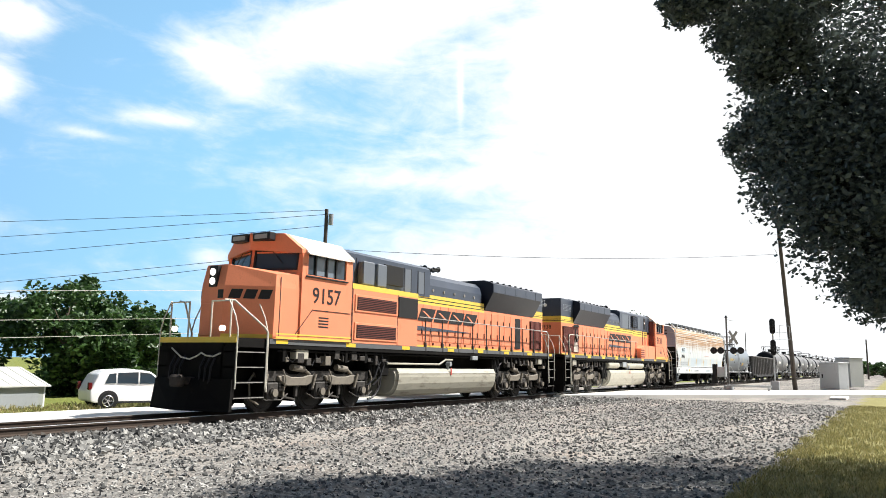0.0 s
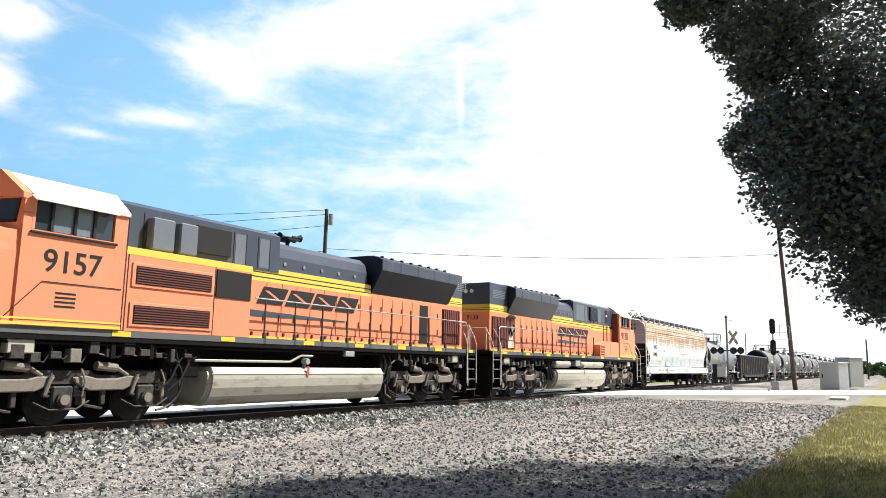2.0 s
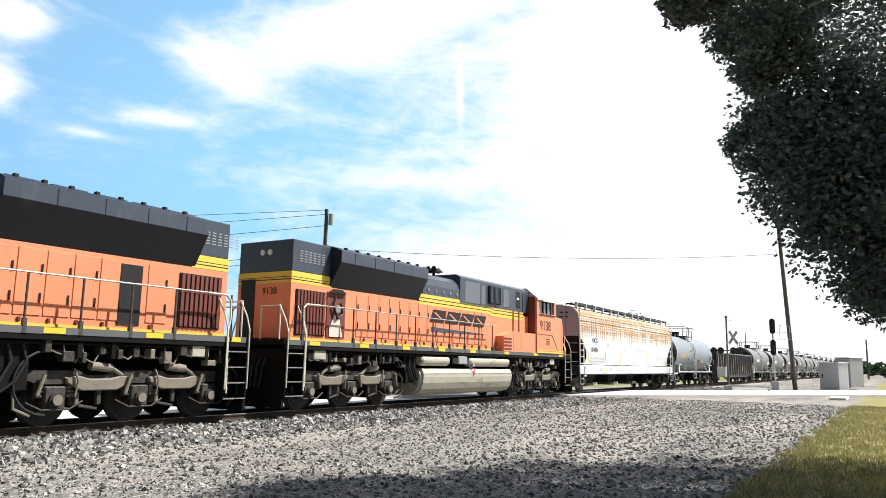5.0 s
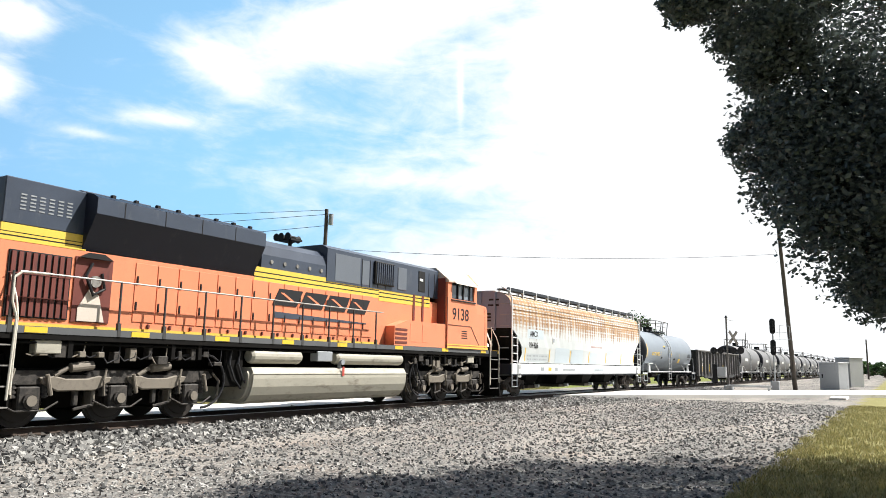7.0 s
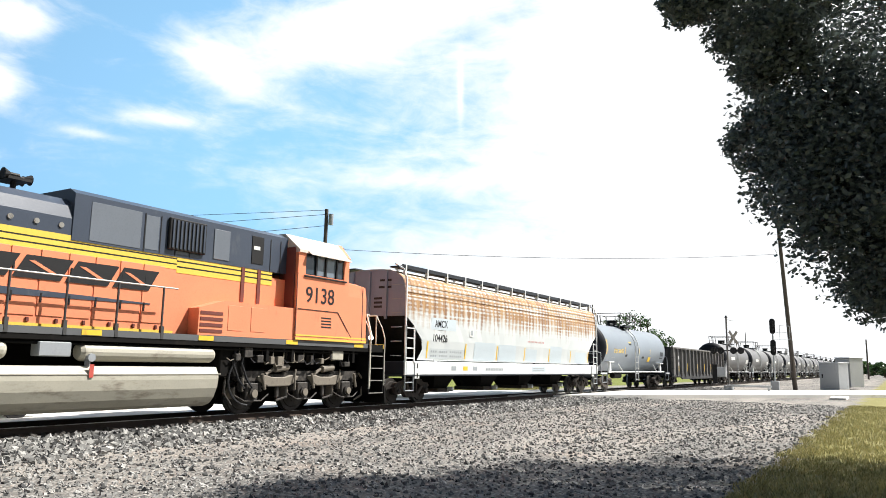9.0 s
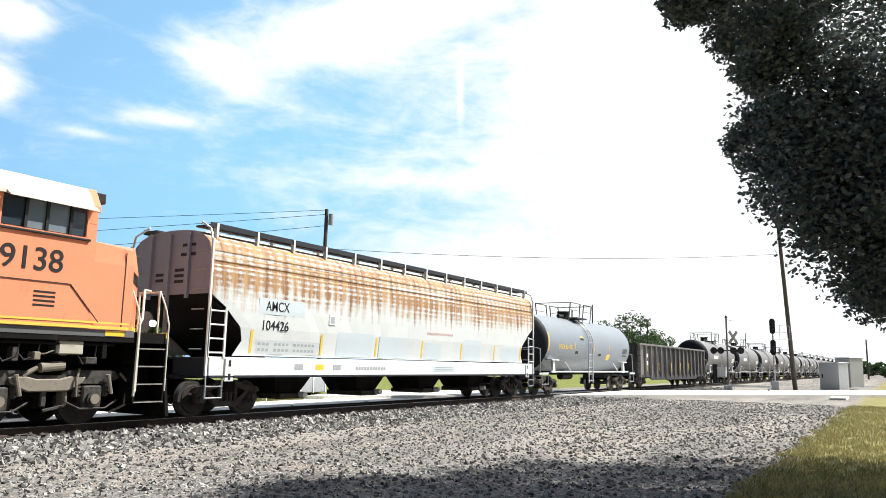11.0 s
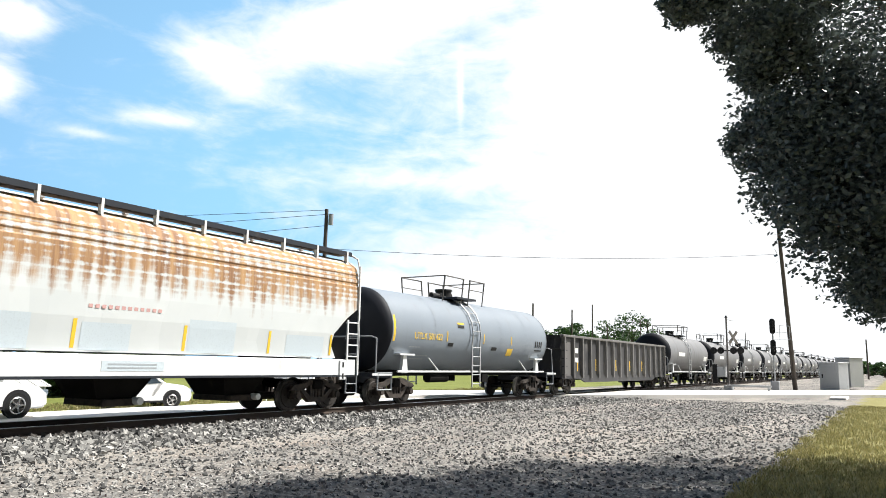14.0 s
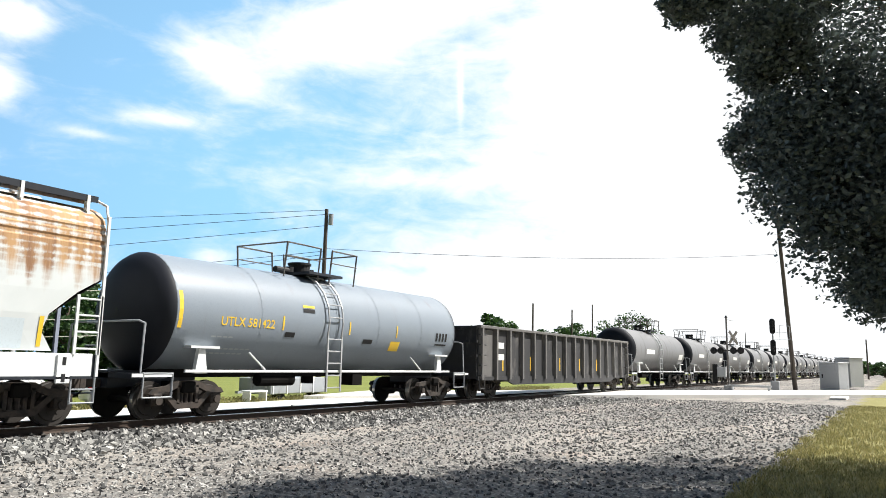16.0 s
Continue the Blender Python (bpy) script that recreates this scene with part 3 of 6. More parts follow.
def loco_truck(loco, c):
    """Three-axle truck: cast side frames, journals, springs, brake cylinders."""
    ax = (c - 2.02, c, c + 2.02)
    for s in (-1, 1):
        y0, y1 = s * 1.02, s * 1.20
        bm = bm_new()
        prof = [(c - 2.7, 1.0), (c - 2.55, 1.16), (c - 1.5, 1.16), (c - 1.3, 1.06), (c - 0.8, 1.06), (c - 0.6, 1.16), (c + 0.6, 1.16), (c + 0.8, 1.06), (c + 1.3, 1.06),
                (c + 1.5, 1.16), (c + 2.55, 1.16), (c + 2.7, 1.0), (c + 2.4, 0.88), (c - 2.4, 0.88)]
        prism(bm, prof, min(y0, y1), max(y0, y1), "y")
        frame_ = part("side_frame", bm, TRUCK, loco, "grimy black cast side frame")
        # deep dusty bellies of the casting between the axles
        for d in (-1.02, 1.02):
            m_ = c + d
            bm = prism(bm_new(), [(m_ - 0.82, 1.02), (m_ - 0.76, 0.90), (m_ - 0.58, 0.80), (m_ - 0.42, 0.73), (m_ + 0.42, 0.73), (m_ + 0.58, 0.80), (m_ + 0.76, 0.90), (m_ + 0.82, 1.02),
                                  (m_ + 0.5, 1.05), (m_ + 0.25, 0.99), (m_ - 0.25, 0.99), (m_ - 0.5, 1.05)], min(s * 1.18, s * 1.27), max(s * 1.18, s * 1.27), "y")
            bmesh.ops.bevel(bm, geom=[e for e in bm.edges if abs(e.verts[0].co.y - e.verts[1].co.y) < 0.001], offset=0.025, segments=1, affect="EDGES")
            part("frame_belly", bm, DUSTY, frame_, "dusty beige belly of the side frame")
        for a in ax:
            bm = box(bm_new(), a - 0.23, a + 0.23, s * 1.06, s * 1.26, 0.36, 0.84, 0.03)
            rod(bm, (a, s * 1.24, 0.56), (a, s * 1.33, 0.56), 0.15, 14)
            rod(bm, (a, s * 1.32, 0.56), (a, s * 1.36, 0.56), 0.08, 10)
            part("axle_box", bm, TRUCK, frame_)
            for d in (-0.33, 0.33):
                bm = bm_new()
                rod(bm, (a + d, s * 1.14, 0.60), (a + d, s * 1.14, 0.98), 0.085, 10)
                for k in range(4):
                    rod(bm, (a + d, s * 1.14, 0.62 + k * 0.09), (a + d, s * 1.14, 0.655 + k * 0.09), 0.11, 10)
                part("spring", bm, TRUCK, frame_)
        for d in (-1.0, 1.0):
            bm = rod(bm_new(), (c + d - 0.3, s * 1.26, 1.27), (c + d + 0.2, s * 1.26, 1.22), 0.10, 12)
            rod(bm, (c + d + 0.24, s * 1.24, 1.22), (c + d + 0.52, s * 1.22, 1.06), 0.05, 8)
            part("brake_cylinder", bm, DUSTY, frame_, "pale dusty brake cylinder")
            bm = box(bm_new(), c + d * 0.98 - 0.06, c + d * 0.98 + 0.06, s * 1.1, s * 1.2, 0.42, 0.8, 0.02)
            rod(bm, (c + d, s * 1.15, 0.34), (c + d - 0.45, s * 1.15, 0.42), 0.035, 6)
            part("brake_hanger", bm, TRUCK, frame_)
        bm = pipe(bm_new(), [(c - 2.7, s * 1.2, 1.1), (c - 2.9, s * 1.22, 0.9), (c - 2.85, s * 1.22, 0.4), (c - 2.5, s * 1.2, 0.25)], 0.03)
        part("sand_pipe", bm, DUSTY, frame_)
        bm = pipe(bm_new(), [(c + 2.6, s * 1.2, 1.4), (c + 2.95, s * 1.22, 1.1), (c + 3.0, s * 1.22, 0.6), (c + 2.7, s * 1.2, 0.28)], 0.028)
        part("sand_pipe", bm, TRUCK, frame_)
        bm = box(bm_new(), c + 2.45, c + 2.75, s * 1.05, s * 1.25, 0.92, 1.5, 0.03)
        part("damper_bracket", bm, UNDER, frame_)
        # slack loop of hose at the tank end, links and rods in front of the wheels
        e = -1 if c > 9 else 1
        bm = pipe(bm_new(), [(c + e * 1.4, s * 1.3, 1.50)] + [(c + e * (2.25 + 0.72 * math.cos(q)), s * 1.34, 0.92 + 0.66 * math.sin(q)) for q in [1.75 - 0.3 * k for k in range(12)]], 0.03, 7)
        part("hose_loop", bm, LETTER, frame_, "black rubber hose loop")
        for a in ax:
            part("brake_rod", pipe(bm_new(), [(a - 0.62, s * 1.24, 0.52), (a - 0.3, s * 1.3, 0.36), (a + 0.3, s * 1.3, 0.36), (a + 0.62, s * 1.24, 0.52)], 0.02, 6), TRUCK, frame_, "worn brake rod")
            if s < 0:
                part("brake_shoe", box(bm_new(), a + 0.5, a + 0.6, -1.16, -0.9, 0.42, 0.72, 0.02), DUSTY, frame_)
                part("damper", rod(bm_new(), (a - 0.42, -1.30, 0.66), (a - 0.30, -1.32, 1.08), 0.045, 8), DUSTY, frame_, "dusty upright damper")
                part("brake_link", pipe(bm_new(), [(a + 0.36, -1.28, 1.2), (a + 0.44, -1.33, 0.95), (a + 0.40, -1.30, 0.62)], 0.025, 6), DUSTY, frame_)
            part("bearing_cap", rod(bm_new(), (a, s * 1.36, 0.56), (a, s * 1.375, 0.56), 0.11, 14), DUSTY, frame_, "dusty bearing cap")
    bm = box(bm_new(), c - 2.6, c + 2.6, -0.5, 0.5, 0.35, 1.25)
    for a in ax:
        box(bm, a - 0.5, a + 0.4, -0.6, 0.6, 0.25, 0.9, 0.08)
    box(bm, c - 2.9, c + 2.9, -1.0, 1.0, 1.0, 1.2)
    part("motor_unit", bm, UNDER, loco, "grimy black motors between the wheels")
    for a in ax:
        wheelset(loco, a, 0.51)


def slanted(bm, x, z, w, h, y, lean=0.28, th=0.012):
    """A leaning parallelogram bar, flat on the body side."""
    prism(bm, [(x, z), (x + w, z), (x + w + lean * h, z + h), (x + lean * h, z + h)], y - th, y, "y")


def locomotive(name, number, sg, tail, other_side, fe, front_truck, rear_truck, label):
    """A six-axle freight locomotive. x runs from the nose corner towards the tail; z from the rail head."""
    FLIP[0] = sg
    L = tail
    loco = thing(name, label, "locomotive", "locomotives of the train")
    # frame and walkway
    bm = box(bm_new(), fe + 0.05, L + 0.55, -1.5, 1.5, 1.78, 2.03, 0.01)
    box(bm, 0.2, L - 0.4, -0.55, 0.55, 1.15, 1.8)
    part("underframe", bm, UNDER, loco, "black underframe and walkway")
    part("equipment_box", box(bm_new(), 4.9, 5.8, -1.3, 1.3, 1.0, 1.8, 0.03), UNDER, loco)
    part("equipment_box", box(bm_new(), 13.45, 14.1, -1.3, 1.3, 0.75, 1.8, 0.03), UNDER, loco)
    for s in (-1, 1):
        part("sill_stripe", box(bm_new(), -0.2, L + 0.4, s * 1.5, s * 1.512, 1.90, 2.045), SILLGREY, loco, "grey sill stripe")
        k = 0.0
        while k < L:
            part("reflector", box(bm_new(), k + 0.05, k + 0.52, s * 1.512, s * 1.52, 1.915, 2.03), MARKYELLOW, loco, "yellow reflective block")
            k += 2.42 if k > 7 else 3.1
    # nose and cab
    low = [(-0.08, -1.5, 2.05), (-0.98, -0.45, 2.05), (-0.98, 0.45, 2.05), (-0.08, 1.5, 2.05), (1.1, 1.5, 2.05), (1.1, -1.5, 2.05)]
    mid = [(x + 0.02, y, 3.5) for x, y, z in low]
    top = [(-0.02, -1.47, 3.86), (-0.84, -0.42, 4.1), (-0.84, 0.42, 4.1), (-0.02, 1.47, 3.86), (1.1, 1.48, 3.94), (1.1, -1.48, 3.94)]
    bm = loft(bm_new(), low, mid)
    loft(bm, [Vector(p) + Vector((0, 0, 0.001)) for p in mid], top)
    bmesh.ops.remove_doubles(bm, verts=bm.verts, dist=0.003)
    nose = part("nose", bm, ORANGE, loco, "bright orange wide nose")
    for s in (-1, 1):
        part("nose_seam", box(bm_new(), 0.13, 0.155, s * 1.5, s * 1.506, 2.1, 3.8), LETTER, nose)
        part("nose_band", box(bm_new(), -0.02, 3.3, s * 1.556, s * 1.562, 2.06, 2.12), YELLOW, nose, "yellow band")
        part("nose_band", box(bm_new(), -0.02, 3.3, s * 1.556, s * 1.562, 2.17, 2.21), YELLOW, nose, "yellow band")
        bm = loft(bm_new(), [(-0.10, s * 1.505, 2.06), (-1.0, s * 0.45, 2.06), (-0.97, s * 0.43, 2.06), (-0.06, s * 1.47, 2.06)],
                  [(-0.10, s * 1.505, 2.16), (-1.0, s * 0.45, 2.16), (-0.97, s * 0.43, 2.16), (-0.06, s * 1.47, 2.16)])
        part("nose_band", bm, YELLOW, nose, "yellow band")
    bm = box(bm_new(), -1.0, -0.78, -0.16, 0.16, 3.46, 4.06, 0.02)
    housing = part("headlight_housing", bm, SIGNBLACK, nose, "dark twin headlight housing")
    for z in (3.62, 3.88):
        part("headlight", rod(bm_new(), (-1.0, 0, z), (-1.03, 0, z), 0.10, 16), HEADLIGHT, housing, "lit headlight")
    # the mark on the nose: plain leaning bars
    for s in (-1, 1):
        for k in range(3):
            u0, u1 = 0.08 + k * 0.29, 0.31 + k * 0.29
            def spot(u, z, lift):
                return (-0.98 + 0.9 * u + 0.014 * (z - 2.05) - 0.76 * lift, s * (0.45 + 1.05 * u + 0.65 * lift), z)
            sh = -0.06 * s
            bm = loft(bm_new(), [spot(u0, 3.14, 0.012), spot(u1, 3.14, 0.012), spot(u1, 3.14, -0.01), spot(u0, 3.14, -0.01)],
                      [spot(u0 + sh, 3.40, 0.012), spot(u1 + sh, 3.40, 0.012), spot(u1 + sh, 3.40, -0.01), spot(u0 + sh, 3.40, -0.01)])
            part("nose_mark", bm, LETTER, nose, "black bar of the nose emblem")
    part("nose_mark", box(bm_new(), -0.985, -0.96, -0.42, -0.22, 3.14, 3.38), LETTER, nose, "black bar of the nose emblem")
    part("nose_door", box(bm_new(), -1.0, -0.975, 0.0, 0.42, 2.1, 3.0, 0.01), ORANGE, nose, "nose door")
    # cab shell: sides with window openings, slanted windshield wall, faceted roof
    PEAK, RAKE = 0.38, 0.36
    bm = bm_new()
    box(bm, 3.22, 3.3, -1.47, 1.47, 2.05, 4.64)
    box(bm, 1.03, 3.24, -1.47, 1.47, 2.05, 2.15)
    cab = part("cab", bm, ORANGE, loco, "orange steel cab")
    side = [(0.95, 4.29), (0.95, 2.05), (3.3, 2.05), (3.3, 4.66), (0.95, 4.66), (0.95, 4.30), (1.16, 4.30), (1.16, 4.60), (2.98, 4.60), (2.98, 3.98), (1.16, 3.98), (1.16, 4.29)]
    for y0, y1 in ((-1.55, -1.47), (1.47, 1.55)):
        part("side_wall", prism(bm_new(), side, y0, y1, "y"), ORANGE, cab, "orange cab side with a long window opening")
    # faceted roof that comes to a blunt point over the windshields
    ring = [(-1.6, 4.60), (-1.6, 4.68), (-1.0, 5.17), (1.0, 5.17), (1.6, 4.68), (1.6, 4.60)]
    bm = loft(bm_new(), [(PEAK + 0.14 + RAKE * abs(y), y, z) for y, z in ring], [(3.32, y, z) for y, z in ring])
    # the sunlit look of the slopes is put into this cream
    part("cab_roof", bm, LITWORNCREAM, cab, "cab roof with the sunlight painted in as cream")
    ring = [(-1.56, 4.58), (-1.55, 4.70), (-1.0, 5.18), (0.0, 5.2), (1.0, 5.18), (1.55, 4.70), (1.56, 4.58), (0.0, 4.70)]
    bm = loft(bm_new(), [(PEAK - 0.04 + RAKE * abs(y), y, z) for y, z in ring], [(PEAK + 0.15 + RAKE * abs(y), y, z) for y, z in ring])
    part("roof_brow", bm, ORANGE, cab, "orange brow over the windshield")
    for s in (-1, 1):
        def pane(bm, y0, y1, z0, z1, d0, d1):
            """A slab in the raked front wall, between two widths and two heights."""
            ends = []
            for y in (y0, y1):
                x = PEAK + RAKE * y
                ends.append([(x + d0 + 0.12 * (z0 - 3.9), s * y, z0), (x + d1 + 0.12 * (z0 - 3.9), s * y, z0), (x + d1 + 0.12 * (z1 - 3.9), s * y, z1), (x + d0 + 0.12 * (z1 - 3.9), s * y, z1)])
            return loft(bm, ends[0], ends[1])
        bm = bm_new()
        for y0, y1, z0, z1 in ((0, 1.5, 3.7, 4.13), (0, 0.10, 4.13, 4.62), (1.36, 1.5, 4.13, 4.60), (0, 1.5, 4.60, 4.72), (0, 1.25, 4.72, 4.88)):
            pane(bm, y0, y1, z0, z1, 0.0, 0.07)
        part("front_wall", bm, ORANGE, cab, "orange raked front wall")
        part("windshield", pane(bm_new(), 0.10, 1.36, 4.13, 4.66, 0.025, 0.04), GLASS, cab, "dark tinted windshield")
        f = bm_new()
        for y0, y1, z0, z1 in ((0.07, 1.39, 4.09, 4.14), (0.07, 1.39, 4.65, 4.70), (0.07, 0.12, 4.1, 4.69), (1.34, 1.39, 4.1, 4.69)):
            pane(f, y0, y1, z0, z1, -0.02, 0.01)
        part("windshield_frame", f, LETTER, cab, "black rubber windshield frame")
        part("wiper", rod(bm_new(), (PEAK + RAKE * 0.6 + 0.04, s * 0.6, 4.68), (PEAK + RAKE * 0.95, s * 0.95, 4.3), 0.012, 5), LETTER, cab)
        brd = part("number_board", box(bm_new(), 0.30, 0.56, s * 0.10, s * 0.80, 4.95, 5.19, 0.02), LETTER, cab, "black number board")
        part("board_rim", box(bm_new(), 0.285, 0.299, s * 0.2, s * 0.7, 5.0, 5.13), MARKGREY, brd, "pale digits as plain bars")
        # three side panes and their bars
        edges = [1.16, 1.55, 2.06, 2.50, 2.98]
        for k in range(4):
            part("side_window", box(bm_new(), edges[k] + 0.03, edges[k + 1] - 0.03, s * 1.49, s * 1.505, 4.0, 4.58), PALEGLASS if k in (1, 2) else GLASS, cab, "cab side window")
            part("window_post", box(bm_new(), edges[k] - 0.03, edges[k] + 0.03, s * 1.48, s * 1.555, 3.98, 4.60), LETTER if k else ORANGE, cab)
        part("window_visor", prism(bm_new(), [(s * 1.59, 4.67), (s * 1.74, 4.57), (s * 1.74, 4.55), (s * 1.59, 4.63)], 1.05, 2.95, "x"), LITWORNCREAM, cab, "pale sun visor over the side window")
        part("arm_rest", box(bm_new(), 1.1, 3.05, s * 1.55, s * 1.60, 3.90, 3.95, 0.01), LETTER, cab)
        part("cab_seam", box(bm_new(), 3.3, 3.325, s * 1.552, s * 1.557, 2.05, 4.0), LETTER, cab)
        bm = bm_new()
        for k in range(4):
            box(bm, 1.75, 2.2, s * 1.55, s * 1.556, 2.45 + k * 0.09, 2.49 + k * 0.09)
        part("vent_louvre", bm, LETTER, cab)
        bm = pipe(bm_new(), [(0.75, s * 1.557, 2.2), (1.45, s * 1.557, 2.95), (3.25, s * 1.557, 2.95)], 0.012, 4)
        part("panel_seam", bm, LETTER, cab)
    tx = 1.42 if sg > 0 else -2.95
    lettering("road_number", number, tx, -1.5565, 3.17, 0.66, LETTER, cab, 1.0, "black road number")
    # equipment hood behind the cab
    wz = 1.5 if not other_side else 1.1
    u1 = 10.0 if other_side else 8.6
    part("cabinet_hood", box(bm_new(), 3.33, 7.2, -wz, wz, 2.05, 3.78), ORANGE, loco, "orange electrical cabinet hood")
    if other_side:
        part("band_line", box(bm_new(), 3.9, 7.2, -1.103, 1.103, 3.56, 3.98), LETTER, loco)
        for z0, z1 in ((3.56, 3.69), (3.73, 3.83), (3.87, 3.98)):
            part("yellow_band", box(bm_new(), 3.9, 7.2, -1.108, 1.108, z0, z1), YELLOW, loco, "yellow band along the hood")
        for x in (4.35, 4.95):
            part("band_gap", box(bm_new(), x, x + 0.12, -1.125, -1.108, 3.0, 3.96), MAROON, loco, "dark upright seam")
    else:
        bm = box(bm_new(), 3.33, 7.22, -wz - 0.004, wz + 0.004, 3.78, 3.95)
        part("yellow_band", bm, YELLOW, loco, "yellow band along the hood")
    bm = prism(bm_new(), [(-1.12, 3.95), (-1.12, 5.0), (-0.9, 5.12), (0.9, 5.12), (1.12, 5.0), (1.12, 3.95)], 3.33, u1, "x")
    upper = part("upper_hood", bm, SLATE, loco, "dark slate upper hood")
    for x in (3.62, 4.02, 6.85, 7.3, 7.75, 8.2):
        part("upper_seam", box(bm_new(), x - 0.012, x + 0.012, -1.13, -1.12, 3.97, 4.88), LETTER, upper)
    for x in (6.9, 7.8):
        part("upper_panel", box(bm_new(), x, x + 0.38, -1.128, -1.12, 4.02, 4.84, 0.004), FILTERGREY, upper, "grey upper hood panel")
    part("roof_rail", rod(bm_new(), (3.5, -1.0, 5.02), (u1 - 0.1, -1.0, 5.02), 0.02, 6), LETTER, upper)
    if not other_side:
        for x0, x1 in ((4.1, 4.75), (4.9, 5.45)):
            part("filter_box", box(bm_new(), x0, x1, -1.36, -1.12, 4.0, 4.78, 0.03), FILTERGREY, upper, "blue-grey filter box")
        part("air_grille", box(bm_new(), 5.55, 6.7, -1.2, -1.12, 4.15, 4.85, 0.01), SIGNBLACK, upper)
        for z0, z1 in ((3.12, 3.54), (2.22, 2.64)):
            grille_frame = part("grille_frame", box(bm_new(), 3.52, 5.92, -1.53, -1.5, z0 - 0.07, z1 + 0.07, 0.01), ORANGE, loco, "orange grille surround")
            part("grille", box(bm_new(), 3.62, 5.82, -1.537, -1.53, z0, z1), SIGNBLACK, grille_frame)
            for k in range(7):
                part("slat", box(bm_new(), 3.64, 5.80, -1.552, -1.535, z0 + 0.02 + k * 0.058, z0 + 0.045 + k * 0.058), MAROON, grille_frame, "dark red slat")
        part("screen", box(bm_new(), 5.98, 7.18, -1.53, -1.5, 3.02, 3.74, 0.01), SIGNBLACK, loco, "black intake screen")
        for x in (3.42, 5.95):
            part("panel_seam", box(bm_new(), x - 0.012, x + 0.012, -1.507, -1.5, 2.05, 3.78), LETTER, loco)
    else:
        scr = part("air_grille", box(bm_new(), 6.4, 7.55, -1.2, -1.12, 4.1, 4.9, 0.02), SIGNBLACK, upper, "black louvred intake")
        for k in range(9):
            part("slat", box(bm_new(), 6.46 + k * 0.12, 6.51 + k * 0.12, -1.225, -1.2, 4.15, 4.85), SLATE, scr)
        part("upper_door", box(bm_new(), 5.55, 6.1, -1.14, -1.12, 4.05, 4.85, 0.01), FILTERGREY, upper)
        slot = part("upper_door", box(bm_new(), 4.3, 4.75, -1.135, -1.12, 4.1, 4.88, 0.01), SIGNBLACK, upper, "dark slot in the upper hood")
        part("sticker", box(bm_new(), 4.45, 4.68, -1.142, -1.135, 4.5, 4.6), SIGNWHITE, slot, "small white sticker")
        part("upper_panel", box(bm_new(), 8.3, 9.6, -1.13, -1.12, 4.0, 4.88, 0.006), FILTERGREY, upper, "blue-grey upper panel")
        # dark red stands for the shade on the cab's rear side
        part("cab_door", box(bm_new(), 3.30, 3.36, -1.45, -0.85, 2.95, 4.75, 0.02), MAROON, loco, "rear cab door with its shade painted in dark red")
        bm = prism(bm_new(), [(3.3, 2.05), (3.3, 2.95), (5.95, 2.95), (6.75, 2.72), (6.75, 2.05)], -1.5, -1.1, "y")
        part("walkway_box", bm, ORANGE, loco, "orange sloped equipment box on the walkway")
        for x in (4.5, 5.3):
            part("panel", box(bm_new(), x, x + 0.5, -1.51, -1.5, 2.2, 2.85, 0.004), ORANGE, loco)
        bm = bm_new()
        for k in range(4):
            box(bm, 5.98, 6.7, -1.515, -1.5, 2.12 + k * 0.15, 2.2 + k * 0.15)
        part("grille", bm, MAROON, loco, "dark red grille")
    # engine hood
    part("engine_hood", box(bm_new(), 7.2, L, -1.1, 1.1, 2.05, 3.76), ORANGE, loco, "orange engine hood")
    for z0, z1 in ((3.64, 3.75), (3.785, 3.885), (3.92, 4.05)):
        part("yellow_band", box(bm_new(), 7.2, 13.05, -1.106, 1.106, z0, z1), YELLOW, loco, "yellow band along the hood")
    part("band_line", box(bm_new(), 7.2, 13.05, -1.102, 1.102, 3.64, 4.05), LETTER, loco)
    bm = prism(bm_new(), [(-1.1, 4.05), (-1.1, 4.42), (-1.02, 4.70), (-0.8, 4.88), (0.8, 4.88), (1.02, 4.70), (1.1, 4.42), (1.1, 4.05)], u1, 13.05, "x")
    bmesh.ops.bevel(bm, geom=[e for e in bm.edges if abs(abs(e.verts[0].co.x) - 13.05) < 0.01 and abs(abs(e.verts[1].co.x) - 13.05) < 0.01], offset=0.25, segments=2, affect="EDGES")
    rounded = part("engine_cover", bm, SLATE, loco, "slate rounded engine cover")
    for k in range(5):
        xm = u1 + 0.25 + k * (12.7 - u1) / 5
        part("marker", rod(bm_new(), (xm, -1.1, 4.24), (xm, -1.125, 4.24), 0.06, 10), STEPEDGE, rounded, "small pale port")
    bm = bm_new()
    hx = u1 + 1.0
    rod(bm, (hx, -0.45, 4.85), (hx, -0.45, 5.14), 0.06)
    for dx, dy in ((-0.3, 0.0), (0.3, 0.05), (-0.26, 0.22), (0.28, -0.2), (0.28, 0.27)):
        rod(bm, (hx, -0.45 + dy, 5.2), (hx + dx * 0.7, -0.45 + dy, 5.2), 0.045, 8)
        rod(bm, (hx + dx * 0.7, -0.45 + dy, 5.2), (hx + dx * 1.2, -0.45 + dy, 5.2), 0.05, 10, 0.12)
    box(bm, hx - 0.25, hx + 0.25, -0.72, -0.1, 5.1, 5.16)
    part("horn", bm, SIGNBLACK, loco, "black five-trumpet air horn")
    # hood doors with latches
    x = 7.55
    k = 0
